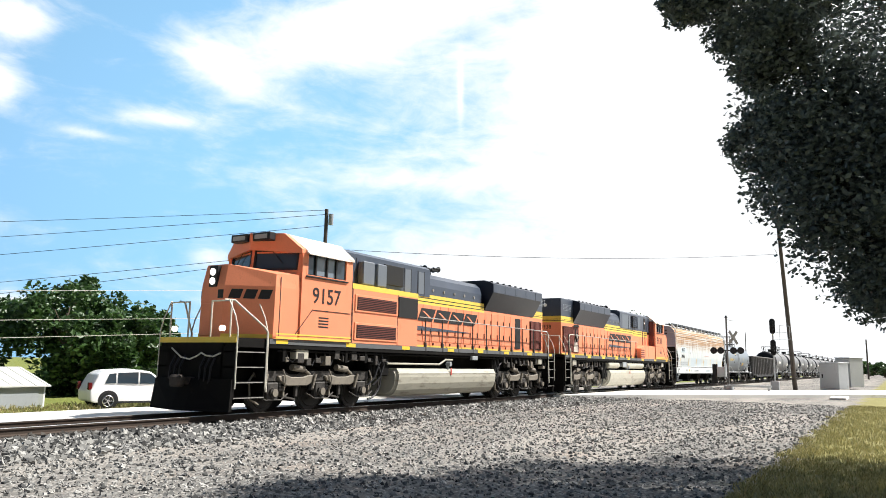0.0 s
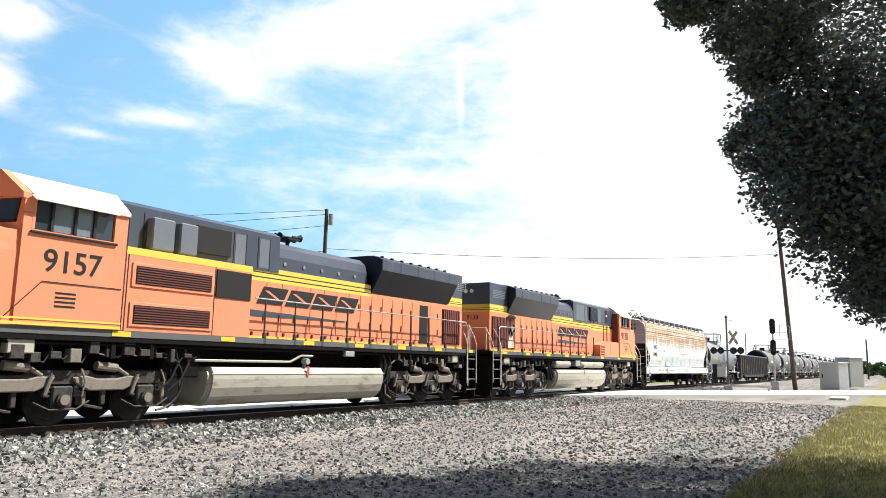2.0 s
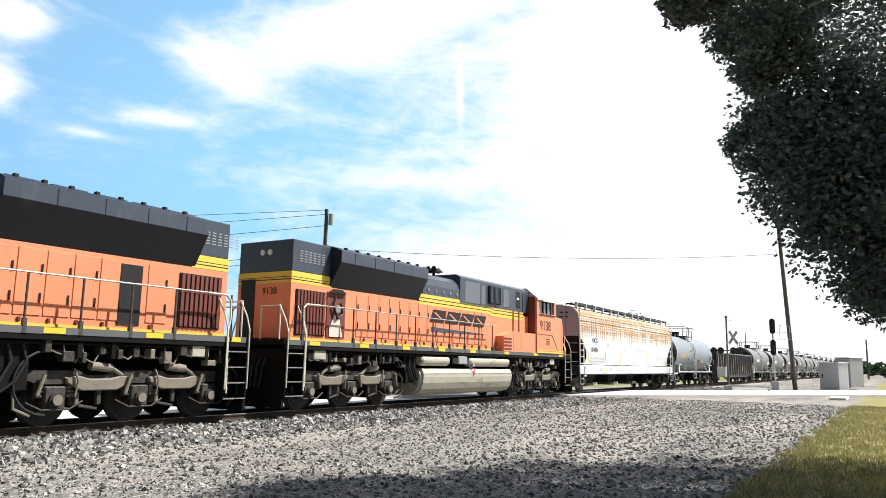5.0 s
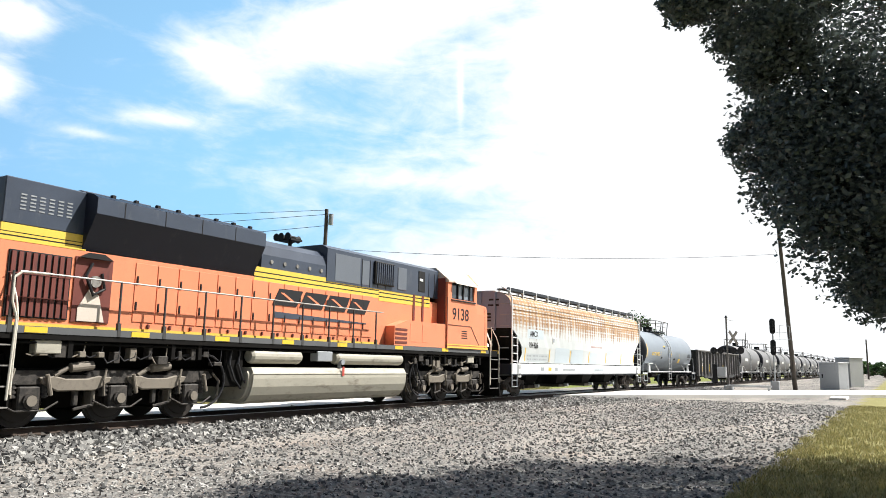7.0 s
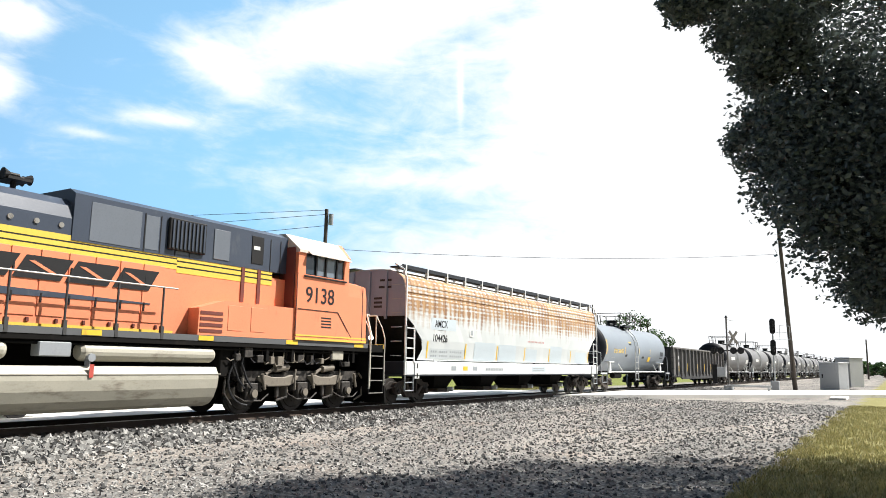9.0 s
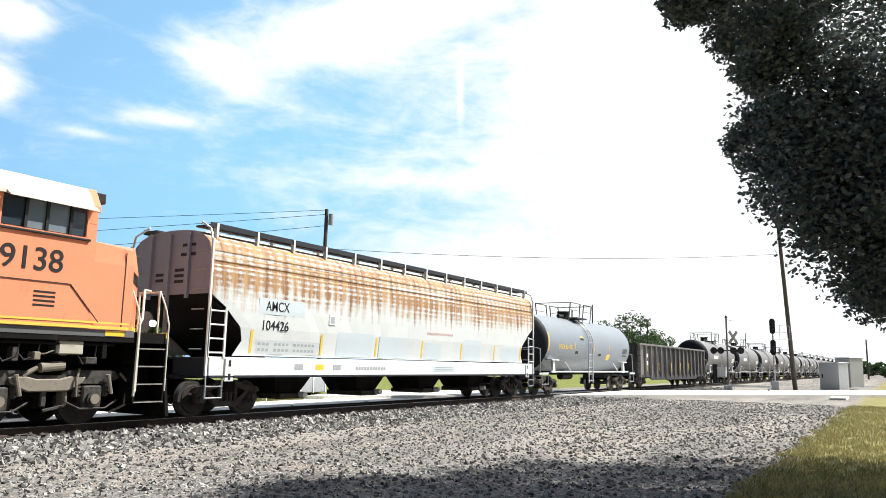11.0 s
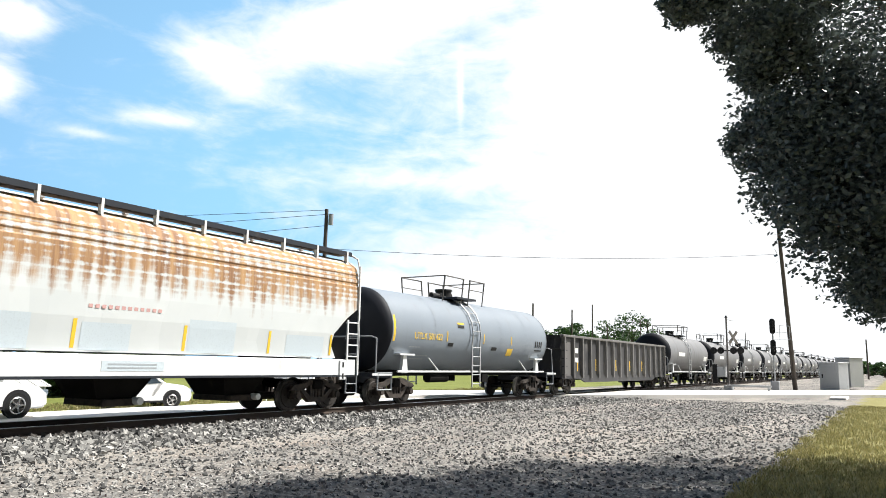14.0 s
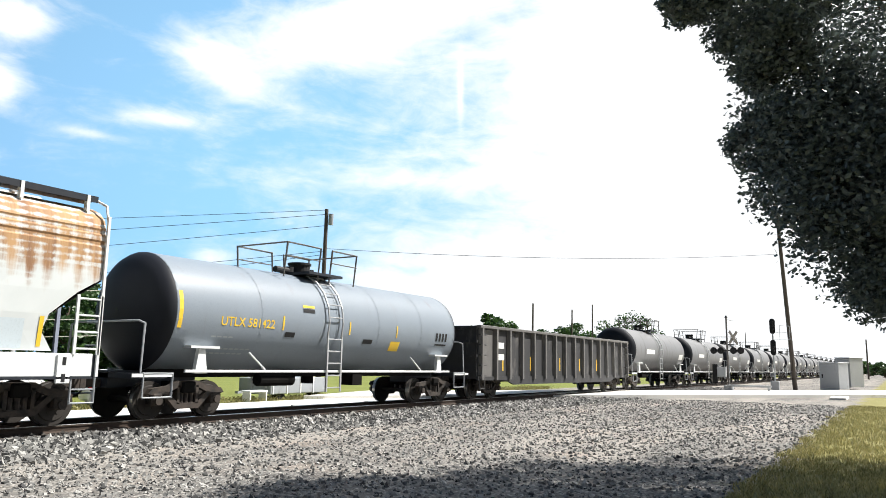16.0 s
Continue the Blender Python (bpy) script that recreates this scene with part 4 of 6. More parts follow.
    while x + 0.6 < L - 1.5:
        if other_side and x + 0.58 < 17.15 or not other_side and not (16.0 < x + 0.3 < 16.8):
            d = part("hood_door", box(bm_new(), x, x + 0.58, -1.118, -1.1, 2.28, 3.66, 0.006), ORANGE, loco)
            part("latch", box(bm_new(), x + 0.50, x + 0.535, -1.14, -1.118, 2.55, 2.75), LETTER, d)
            part("latch", box(bm_new(), x + 0.50, x + 0.535, -1.14, -1.118, 3.15, 3.35), LETTER, d)
            part("hinge", box(bm_new(), x + 0.1, x + 0.17, -1.14, -1.1, 2.14, 2.24, 0.01), MAROON, d)
        x += 0.62
        k += 1
    if other_side:
        hole = part("hood_door", box(bm_new(), 17.42, 18.32, -1.128, -1.1, 2.2, 3.62), MAROON, loco, "open dark red doorway in the hood")
        part("door_shade", prism(bm_new(), [(17.47, 3.6), (18.27, 3.6), (18.05, 3.72), (17.7, 3.72)], -1.22, -1.1, "y"), SIGNBLACK, hole)
        part("hose_reel", rod(bm_new(), (17.85, -1.2, 3.1), (17.85, -1.13, 3.1), 0.13, 16), STEPEDGE, hole, "worn pale valve")
        part("hose", pipe(bm_new(), [(17.95, -1.17, 3.5), (18.1, -1.2, 3.2), (17.9, -1.2, 2.8), (17.62, -1.18, 2.95), (17.7, -1.17, 3.3)], 0.03, 6), LETTER, hole)
    else:
        part("hood_door", box(bm_new(), 16.1, 16.68, -1.125, -1.1, 2.2, 3.6), SIGNBLACK, loco, "open dark doorway in the hood")
    if other_side:
        part("door_sill_plate", prism(bm_new(), [(17.55, 2.22), (18.2, 2.22), (18.2, 2.5), (17.95, 2.95), (17.72, 2.8)], -1.15, -1.13, "y"), LITWORNCREAM, hole, "pale worn plate")
    part("base_band", box(bm_new(), 7.2, L, -1.13, 1.13, 2.06, 2.12), YELLOW, loco, "yellow band at the walkway")
    # emblem on the hood: four leaning black shapes with yellow edges over a tapering bar
    for k, w in enumerate((1.0, 1.02, 1.0, 0.95)):
        x0 = 7.78 + k * 1.13
        if sg < 0:
            x0 = -(12.42 - 0.1) + k * 1.13
        FLIP[0] = 1
        b1 = bm_new()
        slanted(b1, x0, 3.03, w, 0.48, -1.125, 0.55)
        b2 = prism(bm_new(), [(x0 + w * 0.30, 3.40), (x0 + w * 0.44, 3.40), (x0 + w * 0.98, 3.14), (x0 + w * 0.84, 3.14)], -1.144, -1.137, "y")
        part("emblem_notch", b2, ORANGE, loco)
        part("emblem", b1, LETTER, loco, "leaning black emblem shape")
        FLIP[0] = sg
    e0, e1 = (7.4, 11.7) if sg > 0 else (-12.2, -7.9)
    FLIP[0] = 1
    bm = prism(bm_new(), [(e0, 2.66), (e0, 2.84), (e1, 2.74), (e1, 2.71)], -1.132, -1.119, "y")
    part("emblem_bar", bm, SLATE, loco, "dark tapering bar under the emblem")
    FLIP[0] = sg
    # roof edge clutter
    for k in range(8):
        part("lifting_lug", box(bm_new(), 13.4 + k * 0.6, 13.5 + k * 0.6, -1.3, -1.2, 4.98, 5.09, 0.01), LETTER, loco)
    # radiator
    r0, r1 = 13.1, 18.2
    bm = prism(bm_new(), [(-1.1, 3.78), (-1.52, 4.54), (-1.52, 4.92), (-1.36, 5.0), (-1.0, 5.08), (1.0, 5.08), (1.36, 5.0), (1.52, 4.92), (1.52, 4.54), (1.1, 3.78)], r0, r1, "x")
    rad = part("radiator", bm, NAVY, loco, "blue-black flared radiator housing")
    part("radiator_rim", box(bm_new(), r0, r1, -1.535, -1.52, 4.55, 4.91, 0.005), SLATE, rad, "slate radiator edge")
    for k in range(5):
        part("fan_hatch", box(bm_new(), r0 + 0.3 + k * 1.0, r0 + 1.15 + k * 1.0, -0.95, 0.95, 5.08, 5.13, 0.02), SLATE, rad)
    for k in range(4):
        part("radiator_seam", box(bm_new(), r0 + 1.1 * (k + 1), r0 + 1.1 * (k + 1) + 0.02, -1.542, -1.535, 4.55, 4.91), LETTER, rad)
    bm = box(bm_new(), r1 - 0.3, L, -1.1, 1.1, 4.1, 5.06, 0.02)
    tail_top = part("tail_hood", bm, SLATE, loco, "slate tail of the hood")
    for c in range(6):
        for k in range(5):
            part("tail_louvre", box(bm_new(), r1 + 0.3 + c * 0.2, r1 + 0.42 + c * 0.2, -1.108, -1.1, 4.42 + k * 0.075, 4.45 + k * 0.075), BOXGREY, tail_top)
    part("marker_light", rod(bm_new(), (L, -0.2, 4.7), (L + 0.04, -0.2, 4.7), 0.09, 12), SIGNWHITE, tail_top)
    part("marker_light", rod(bm_new(), (L, 0.1, 4.7), (L + 0.04, 0.1, 4.7), 0.09, 12), SIGNWHITE, tail_top)
    for z0, z1 in ((3.76, 3.84), (3.87, 3.92), (3.94, 4.1)):
        part("yellow_band", box(bm_new(), r1 - 0.1, L + 0.006, -1.106, 1.106, z0, z1), YELLOW, loco, "yellow band round the tail")
    part("band_line", box(bm_new(), r1 - 0.1, L, -1.1, 1.1, 3.76, 4.1), LETTER, loco)
    g = part("tail_grille", box(bm_new(), L - 1.55, L - 0.2, -1.13, -1.1, 2.22, 3.58, 0.01), SIGNBLACK, loco, "dark red tail grille")
    for k in range(9):
        part("slat", box(bm_new(), L - 1.5 + k * 0.145, L - 1.41 + k * 0.145, -1.16, -1.13, 2.25, 3.55), MAROON, g)
    for z in (2.62, 3.1):
        part("grille_bar", box(bm_new(), L - 1.55, L - 0.2, -1.17, -1.16, z, z + 0.02), MAROON, g)
    part("tail_door", box(bm_new(), L, L + 0.02, 0.35, 0.95, 2.1, 3.9, 0.01), LETTER, loco, "black door in the tail")
    if other_side:
        lettering("road_number", number, -L - 0.012, 0.05, 3.42, 0.30, LETTER, loco, 1.0, "small black road number on the tail", yaw=-90)
    # fuel tank and air reservoirs
    half_ = [(1.05, 0.28), (1.28, 0.36), (1.43, 0.52), (1.52, 0.74), (1.55, 0.96), (1.545, 1.10), (1.45, 1.26)]
    sec = [(-a, z) for a, z in half_[::-1]] + half_
    bm = prism(bm_new(), sec, 5.95, 13.4, "x")
    bmesh.ops.bevel(bm, geom=[e for e in bm.edges if abs(e.verts[0].co.x - e.verts[1].co.x) < 0.01], offset=0.10, segments=3, affect="EDGES")
    tank = part("fuel_tank", bm, TANKGREY, loco, "dusty grey-beige fuel tank")
    for s in (-1, 1):
        part("tank_lip", box(bm_new(), 5.98, 13.36, s * 1.535, s * 1.56, 1.075, 1.10, 0.005), TANKGREY, tank, "sunlit upper lip of the tank")
        bm = rod(bm_new(), (9.55, s * 1.4, 1.22), (9.55, s * 1.4, 1.5), 0.06, 10)
        part("filler", bm, BOXGREY, tank)
        part("filler_cap", rod(bm_new(), (9.55, s * 1.36, 1.44), (9.55, s * 1.55, 1.44), 0.09, 10), BOXGREY, tank)
        part("fuel_gauge", box(bm_new(), 9.5, 9.6, s * 1.565, s * 1.575, 1.02, 1.3), REDMARK, tank, "small red and white gauge plate")
    if other_side:
        for x0, x1 in ((6.1, 9.75), (11.3, 13.3)):
            bm = rod(bm_new(), (x0 + 0.08, -1.3, 1.56), (x1 - 0.08, -1.3, 1.56), 0.2, 16)
            rod(bm, (x0, -1.3, 1.56), (x0 + 0.08, -1.3, 1.56), 0.15, 16, 0.2)
            rod(bm, (x1 - 0.08, -1.3, 1.56), (x1, -1.3, 1.56), 0.2, 16, 0.15)
            part("air_reservoir", bm, TANKGREY, loco, "pale cylindrical air reservoir")
        bm = box(bm_new(), 10.0, 10.7, -1.5, -1.2, 1.45, 1.75, 0.02)
        part("valve_box", bm, BOXGREY, loco)
    else:
        bm = pipe(bm_new(), [(5.6, -1.35, 1.42), (9.0, -1.35, 1.42), (9.4, -1.4, 1.6), (9.9, -1.4, 1.6)], 0.035)
        part("air_pipe", bm, TANKGREY, loco, "pale air pipe above the tank")
        part("valve_box", box(bm_new(), 11.3, 11.75, -1.53, -1.4, 1.62, 1.78, 0.01), BOXGREY, loco)
    part("sand_hatch", box(bm_new(), 0.95, 1.5, -1.45, -1.2, 1.5, 1.78, 0.02), TANKGREY, loco, "pale relay box under the sill")
    part("sand_hatch", box(bm_new(), L - 1.3, L - 0.75, -1.45, -1.2, 1.5, 1.78, 0.02), TANKGREY, loco, "pale relay box under the sill")
    for x in (5.0, 5.3, 13.6, 13.9):
        part("cable", pipe(bm_new(), [(x, -1.32, 1.75), (x + 0.1, -1.36, 1.35), (x - 0.1, -1.36, 0.95), (x - 0.4, -1.3, 0.7)], 0.03, 6), LETTER, loco)
    for x in (0.4, 3.2, 4.2, 15.0, 15.8, 18.4):
        part("under_bracket", box(bm_new(), x, x + 0.12, -1.46, -1.3, 1.42, 1.78, 0.01), UNDER, loco)
    rngl = random.Random(len(number) + int(L * 10))
    for x in [0.6 + 0.42 * k for k in range(12)] + [14.3 + 0.42 * k for k in range(12)]:
        z0, w = 1.28 + 0.25 * rngl.random(), 0.10 + 0.2 * rngl.random()
        part("brake_gear", box(bm_new(), x, x + w, -1.4 - 0.06 * rngl.random(), -1.2, z0, z0 + 0.1 + 0.22 * rngl.random(), 0.015), DUSTY if rngl.random() < 0.3 else TRUCK, loco)
        part("air_line", pipe(bm_new(), [(x, -1.38, 1.76), (x + 0.05, -1.4, z0 + 0.1), (x + 0.3, -1.38, z0), (x + 0.42, -1.36, 1.5)], 0.016, 5), DUSTY if rngl.random() < 0.45 else LETTER, loco)
    part("train_line_pipe", rod(bm_new(), (0.2, -1.42, 1.72), (L - 0.3, -1.42, 1.72), 0.028, 8), UNDER, loco)
    loco_truck(loco, front_truck)
    loco_truck(loco, rear_truck)
    # end steps, plow, coupler
    for e, x0, x1 in ((0, fe, -0.3), (1, L - 0.3, L + 0.5)):
        for s in (-1, 1):
            bm = bm_new()
            xa, xb = (x0, x0 + 0.05) if e == 0 else (x1 - 0.05, x1)
            box(bm, x0, x0 + 0.04, s * 1.05, s * 1.5, 0.42, 1.8)
            box(bm, x1 - 0.04, x1, s * 1.05, s * 1.5, 0.42, 1.8)
            box(bm, x0, x1, s * 1.0, s * 1.05, 0.42, 1.8)
            st = part("steps", bm, UNDER, loco, "black step well")
            for z in (0.46, 0.86, 1.26, 1.66):
                part("tread", box(bm_new(), x0, x1, s * 1.1, s * 1.51, z - 0.02, z + 0.02), UNDER, st)
                part("tread_edge", box(bm_new(), x0 + 0.02, x1 - 0.02, s * 1.51, s * 1.52, z - 0.014, z + 0.014), STEPEDGE, st, "worn pale step edge")
            for x in (x0 + 0.02, x1 - 0.02):
                inner = x0 + 0.02 if e == 1 else x1 - 0.02
                bm = pipe(bm_new(), [(x, s * 1.54, 0.7), (x, s * 1.54, 2.25), (x, s * 1.42, 2.6), (x, s * 1.15, 3.05)], 0.02, 8)
                part("grab_rail", bm, RAILPAINT, st, "white grab rail")
    # end platform rails
    for x, d in ((fe + 0.07, 1), (L + 0.5, -1)):
        for s in (-1, 1):
            bm = pipe(bm_new(), [(x, s * 1.2, 2.05), (x, s * 1.2, 3.02), (x, s * 0.45, 3.02), (x, s * 0.45, 2.05)], 0.022, 8)
            part("end_rail", bm, RAILPAINT, loco)
    bm = box(bm_new(), fe - 0.01, fe + 0.05, -1.5, 1.5, 1.9, 2.05, 0.01)
    part("anticlimber", bm, YELLOW, loco, "yellow-edged front platform")
    bm = box(bm_new(), L + 0.55, L + 0.6, -1.5, 1.5, 1.9, 2.05, 0.01)
    part("anticlimber", bm, UNDER, loco)
    bm = loft(bm_new(), [(fe - 0.5, -0.25, 0.12), (fe - 0.5, 0.25, 0.12), (fe - 0.15, 1.55, 0.12), (fe - 0.05, 1.55, 0.12), (fe - 0.05, -1.55, 0.12), (fe - 0.15, -1.55, 0.12)],
              [(fe - 0.2, -0.25, 0.95), (fe - 0.2, 0.25, 0.95), (fe - 0.06, 1.5, 0.95), (fe, 1.5, 0.95), (fe, -1.5, 0.95), (fe - 0.06, -1.5, 0.95)])
    part("snow_plow", bm, UNDER, loco, "black V-shaped plow")
    part("end_plate", box(bm_new(), fe, fe + 0.1, -1.05, 1.05, 0.9, 1.9), UNDER, loco)
    part("end_plate", box(bm_new(), L + 0.45, L + 0.55, -1.45, 1.45, 0.14, 1.9), UNDER, loco)
    for x, d in ((fe, -1), (L + 0.55, 1)):
        bm = box(bm_new(), x, x + d * 0.5, -0.12, 0.12, 0.78, 0.98, 0.02)
        box(bm, x + d * 0.45, x + d * 0.68, -0.2, 0.2, 0.72, 1.04, 0.05)
        part("coupler", bm, RUSTTRUCK, loco, "rusty knuckle coupler")
        for s in (-1, 1):
            for y in (0.4, 0.6, 0.8):
                part("air_hose", pipe(bm_new(), [(x, s * y, 1.55), (x + d * 0.16, s * y, 1.25), (x + d * 0.18, s * y, 0.95), (x + d * 0.1, s * y * 0.8, 0.72)], 0.028, 6), LETTER, loco)
    bm = pipe(bm_new(), [(fe - 0.03, -1.0, 1.62), (fe - 0.06, -0.75, 1.53), (fe - 0.07, -0.5, 1.55), (fe - 0.07, -0.3, 1.62), (fe - 0.07, -0.1, 1.52), (fe - 0.07, 0.15, 1.45), (fe - 0.06, 0.5, 1.5), (fe - 0.03, 0.95, 1.75)], 0.022, 6)
    part("safety_chain", bm, RAILPAINT, loco)
    for s in (-1, 1):
        part("ditch_light", rod(bm_new(), (fe - 0.03, s * 0.95, 2.28), (fe + 0.07, s * 0.95, 2.28), 0.075, 14), HEADLIGHT, loco, "lit ditch light")
    # walkway handrail
    posts = [7.8 + k * 1.2 for k in range(9)] + [L - 0.15]
    for s in (-1, 1):
        for x in posts:
            bm = rod(bm_new(), (x, s * 1.47, 1.95), (x, s * 1.47, 3.12), 0.026, 8)
            box(bm, x - 0.04, x + 0.04, s * 1.44, s * 1.52, 1.9, 2.2)
            part("handrail_post", bm, HOODRAIL, loco)
        bm = rod(bm_new(), (7.4, s * 1.47, 3.12), (L - 0.28, s * 1.47, 3.12), 0.02, 8)
        part("handrail", bm, HOODTOPRAIL, loco, "thin grey handrail")
        part("handrail_end", pipe(bm_new(), [(L - 0.9, s * 1.47, 3.12), (L - 0.32, s * 1.47, 3.11), (L - 0.17, s * 1.47, 2.98), (L - 0.17, s * 1.5, 2.5), (L - 0.26, s * 1.53, 2.2), (L - 0.22, s * 1.54, 0.6)], 0.026, 8), RAILPAINT, loco, "white end handrail")
        part("handrail_end", pipe(bm_new(), [(fe + 0.1, s * 0.9, 3.05), (fe + 0.35, s * 1.0, 3.05), (-0.40, s * 1.5, 2.35), (-0.3, s * 1.54, 2.2), (-0.28, s * 1.54, 0.6)], 0.028, 8), RAILPAINT, loco, "white end handrail")
    FLIP[0] = 1
    return loco



def freight_truck(car, c, r=0.45):
    """Two-axle cast truck with open side frames."""
    for s in (-1, 1):
        bm = bm_new()
        y0, y1 = min(s * 0.98, s * 1.14), max(s * 0.98, s * 1.14)
        prism(bm, [(c - 1.15, 0.62), (c - 1.05, 0.74), (c - 0.55, 0.80), (c - 0.3, 0.92), (c + 0.3, 0.92), (c + 0.55, 0.80), (c + 1.05, 0.74), (c + 1.15, 0.62), (c + 1.0, 0.58), (c + 0.6, 0.64), (c + 0.3, 0.76), (c - 0.3, 0.76), (c - 0.6, 0.64), (c - 1.0, 0.58)], y0, y1, "y")
        prism(bm, [(c - 0.75, 0.62), (c - 0.62, 0.66), (c - 0.28, 0.38), (c + 0.28, 0.38), (c + 0.62, 0.66), (c + 0.75, 0.62), (c + 0.35, 0.24), (c - 0.35, 0.24)], y0, y1, "y")
        box(bm, c - 0.32, c - 0.24, y0, y1, 0.36, 0.8)
        box(bm, c + 0.24, c + 0.32, y0, y1, 0.36, 0.8)
        f = part("side_frame", bm, RUSTTRUCK, car, "rust-brown cast side frame")
        for a in (c - 0.89, c + 0.89):
            bm = box(bm_new(), a - 0.15, a + 0.15, s * 0.96, s * 1.16, 0.34, 0.64, 0.04)
            rod(bm, (a, s * 1.14, r), (a, s * 1.22, r), 0.10, 12)
            part("bearing", bm, RUSTTRUCK, f)
        bm = bm_new()
        for d in (-0.15, 0.0, 0.15):
            rod(bm, (c + d, s * 1.06, 0.38), (c + d, s * 1.06, 0.70), 0.06, 8)
        part("spring", bm, RUSTTRUCK, f)
    part("bolster", box(bm_new(), c - 0.2, c + 0.2, -1.2, 1.2, 0.62, 0.9, 0.03), UNDER, car)
    for a in (c - 0.89, c + 0.89):
        wheelset(car, a, r)


def ladder(name, parent, x0, x1, y, z0, z1, n, material, label="", r=0.022, face=None):
    bm = bm_new()
    for x in (x0, x1):
        box(bm, x - 0.03, x + 0.03, y - 0.02, y + 0.02, z0, z1)
    for k in range(n):
        z = z0 + 0.12 + (z1 - z0 - 0.2) * k / max(1, n - 1)
        rod(bm, (x0, y, z), (x1, y, z), r, 6)
    return part(name, bm, material, parent, label)


def coupler(car, x, d):
    bm = box(bm_new(), x, x + d * 0.5, -0.12, 0.12, 0.76, 0.96, 0.02)
    box(bm, x + d * 0.4, x + d * 0.62, -0.19, 0.19, 0.7, 1.02, 0.05)
    part("coupler", bm, RUSTTRUCK, car, "rusty knuckle coupler")
    part("air_hose", pipe(bm_new(), [(x, 0.35, 0.85), (x + d * 0.25, 0.35, 0.6), (x + d * 0.6, 0.3, 0.5)], 0.025, 6), LETTER, car)


def hopper_car():
    L = 19.5
    car = thing("covered_hopper_car", "long white covered hopper car with rust streaks running from the roof", "hopper car")
    # rounded sides whose ends are cut back towards the trucks
    sect = [(1.56, 1.50), (1.95, 1.54), (2.3, 1.58), (2.8, 1.60), (3.1, 1.60), (3.5, 1.60), (3.82, 1.59), (3.86, 1.565), (3.92, 1.565), (3.96, 1.585), (4.08, 1.575), (4.12, 1.545), (4.18, 1.545), (4.22, 1.56), (4.45, 1.46), (4.62, 1.25), (4.74, 0.95), (4.8, 0.5), (4.81, 0.0)]
    cut = [(1.56, 0.95), (1.95, 1.22), (2.3, 1.12), (2.8, 0.55), (3.1, 0.06), (3.5, 0.0)]
    zs, cs = [a for a, b in cut], [b for a, b in cut]

    def plate(nm, x0, x1, z0, z1, s, off, material, lab=""):
        """A thin marking that follows the curve of the side."""
        bm = bm_new()
        rows = []
        for k in range(5):
            z = z0 + (z1 - z0) * k / 4
            w = float(np.interp(z, [q[0] for q in sect], [q[1] for q in sect])) + off
            rows.append([bm.verts.new((x, s * w, z)) for x in (x0, x1)])
        for p, q in zip(rows, rows[1:]):
            bm.faces.new((p[0], p[1], q[1], q[0]) if s < 0 else (p[1], p[0], q[0], q[1]))
        return part(nm, bm, material, car, lab)
    for s in (-1, 1):
        bm = bm_new()
        cols = 44
        grid = []
        for z, w in sect:
            x0 = float(np.interp(z, zs, cs))
            row = []
            for i in range(cols + 1):
                x = x0 + (L - 2 * x0) * i / cols
                seam = 0.012 if i % 4 == 0 and z < 4.3 else 0.0
                row.append(bm.verts.new((x, s * (w - seam), z)))
            grid.append(row)
        for a, b in zip(grid, grid[1:]):
            for i in range(cols):
                bm.faces.new((a[i], a[i + 1], b[i + 1], b[i]) if s < 0 else (a[i], b[i], b[i + 1], a[i + 1]))
        part("side_sheet", bm, HOPPERPAINT, car, "white side streaked with rust", smooth=False)
        # heavy side sill
        sill = part("side_sill", box(bm_new(), 0.1, L - 0.1, s * 1.47, s * 1.62, 1.04, 1.52, 0.015), WHITE, car, "white side sill")
        part("sill_flange", box(bm_new(), 0.1, L - 0.1, s * 1.44, s * 1.66, 1.0, 1.04), BLACK, sill)
        for x in (1.5, 4.35, 7.1, 9.9, 12.75, 15.6, 18.2):
            plate("reflector", x, x + 0.09, 1.64, 2.25, s, 0.006, MARKYELLOW, "yellow reflective strip")
        for k, x in enumerate((3.2, 4.1, 4.9)):
            part("stencil", box(bm_new(), x, x + 0.35, s * 1.62, s * 1.626, 1.2, 1.36), (MARKGREY, MARKYELLOW, MARKGREY)[k], sill)
        for k in range(11):
            part("stencil", box(bm_new(), 6.0 + 0.15 * k, 6.1 + 0.15 * k, s * 1.62, s * 1.625, 1.2, 1.3), MARKGREY, sill, "dark stencil bar")
        part("stencil", box(bm_new(), 10.6, 12.2, s * 1.62, s * 1.626, 1.16, 1.38), PATCH, sill, "pale stencil block")
        for z in (1.21, 1.29):
            part("stencil", box(bm_new(), 10.75, 12.0, s * 1.626, s * 1.63, z, z + 0.035), MARKGREY, sill, "grey stencil line")
        for x in (0.75, L - 0.75):
            bm = box(bm_new(), x - 0.16, x + 0.16, s * 1.62, s * 1.66, 0.9, 1.5, 0.02)
            part("jacking_pad", bm, WHITE, sill)
            for z in (1.02, 1.36):
                part("pad_hole", box(bm_new(), x - 0.04, x + 0.04, s * 1.66, s * 1.664, z - 0.08, z + 0.08), LETTER, sill)
    # ends: upright sheet, then the slope sheet running in under the body
    for x, d in ((0.0, 1), (L, -1)):
        bm = bm_new()
        outline = [(w, z) for z, w in sect if z >= 3.1]
        poly = [(-w, z) for w, z in outline] + [(w, z) for w, z in outline[::-1][1:]]
        fs = [bm.faces.new([bm.verts.new((x + d * 0.02, y, z)) for y, z in poly])]
        # front end coloured grey for its shade, rear end left white
        part("end_sheet", bm, ENDSHADE if d > 0 else WHITE, car, "end sheet, shade painted in as grey at the front, white behind")
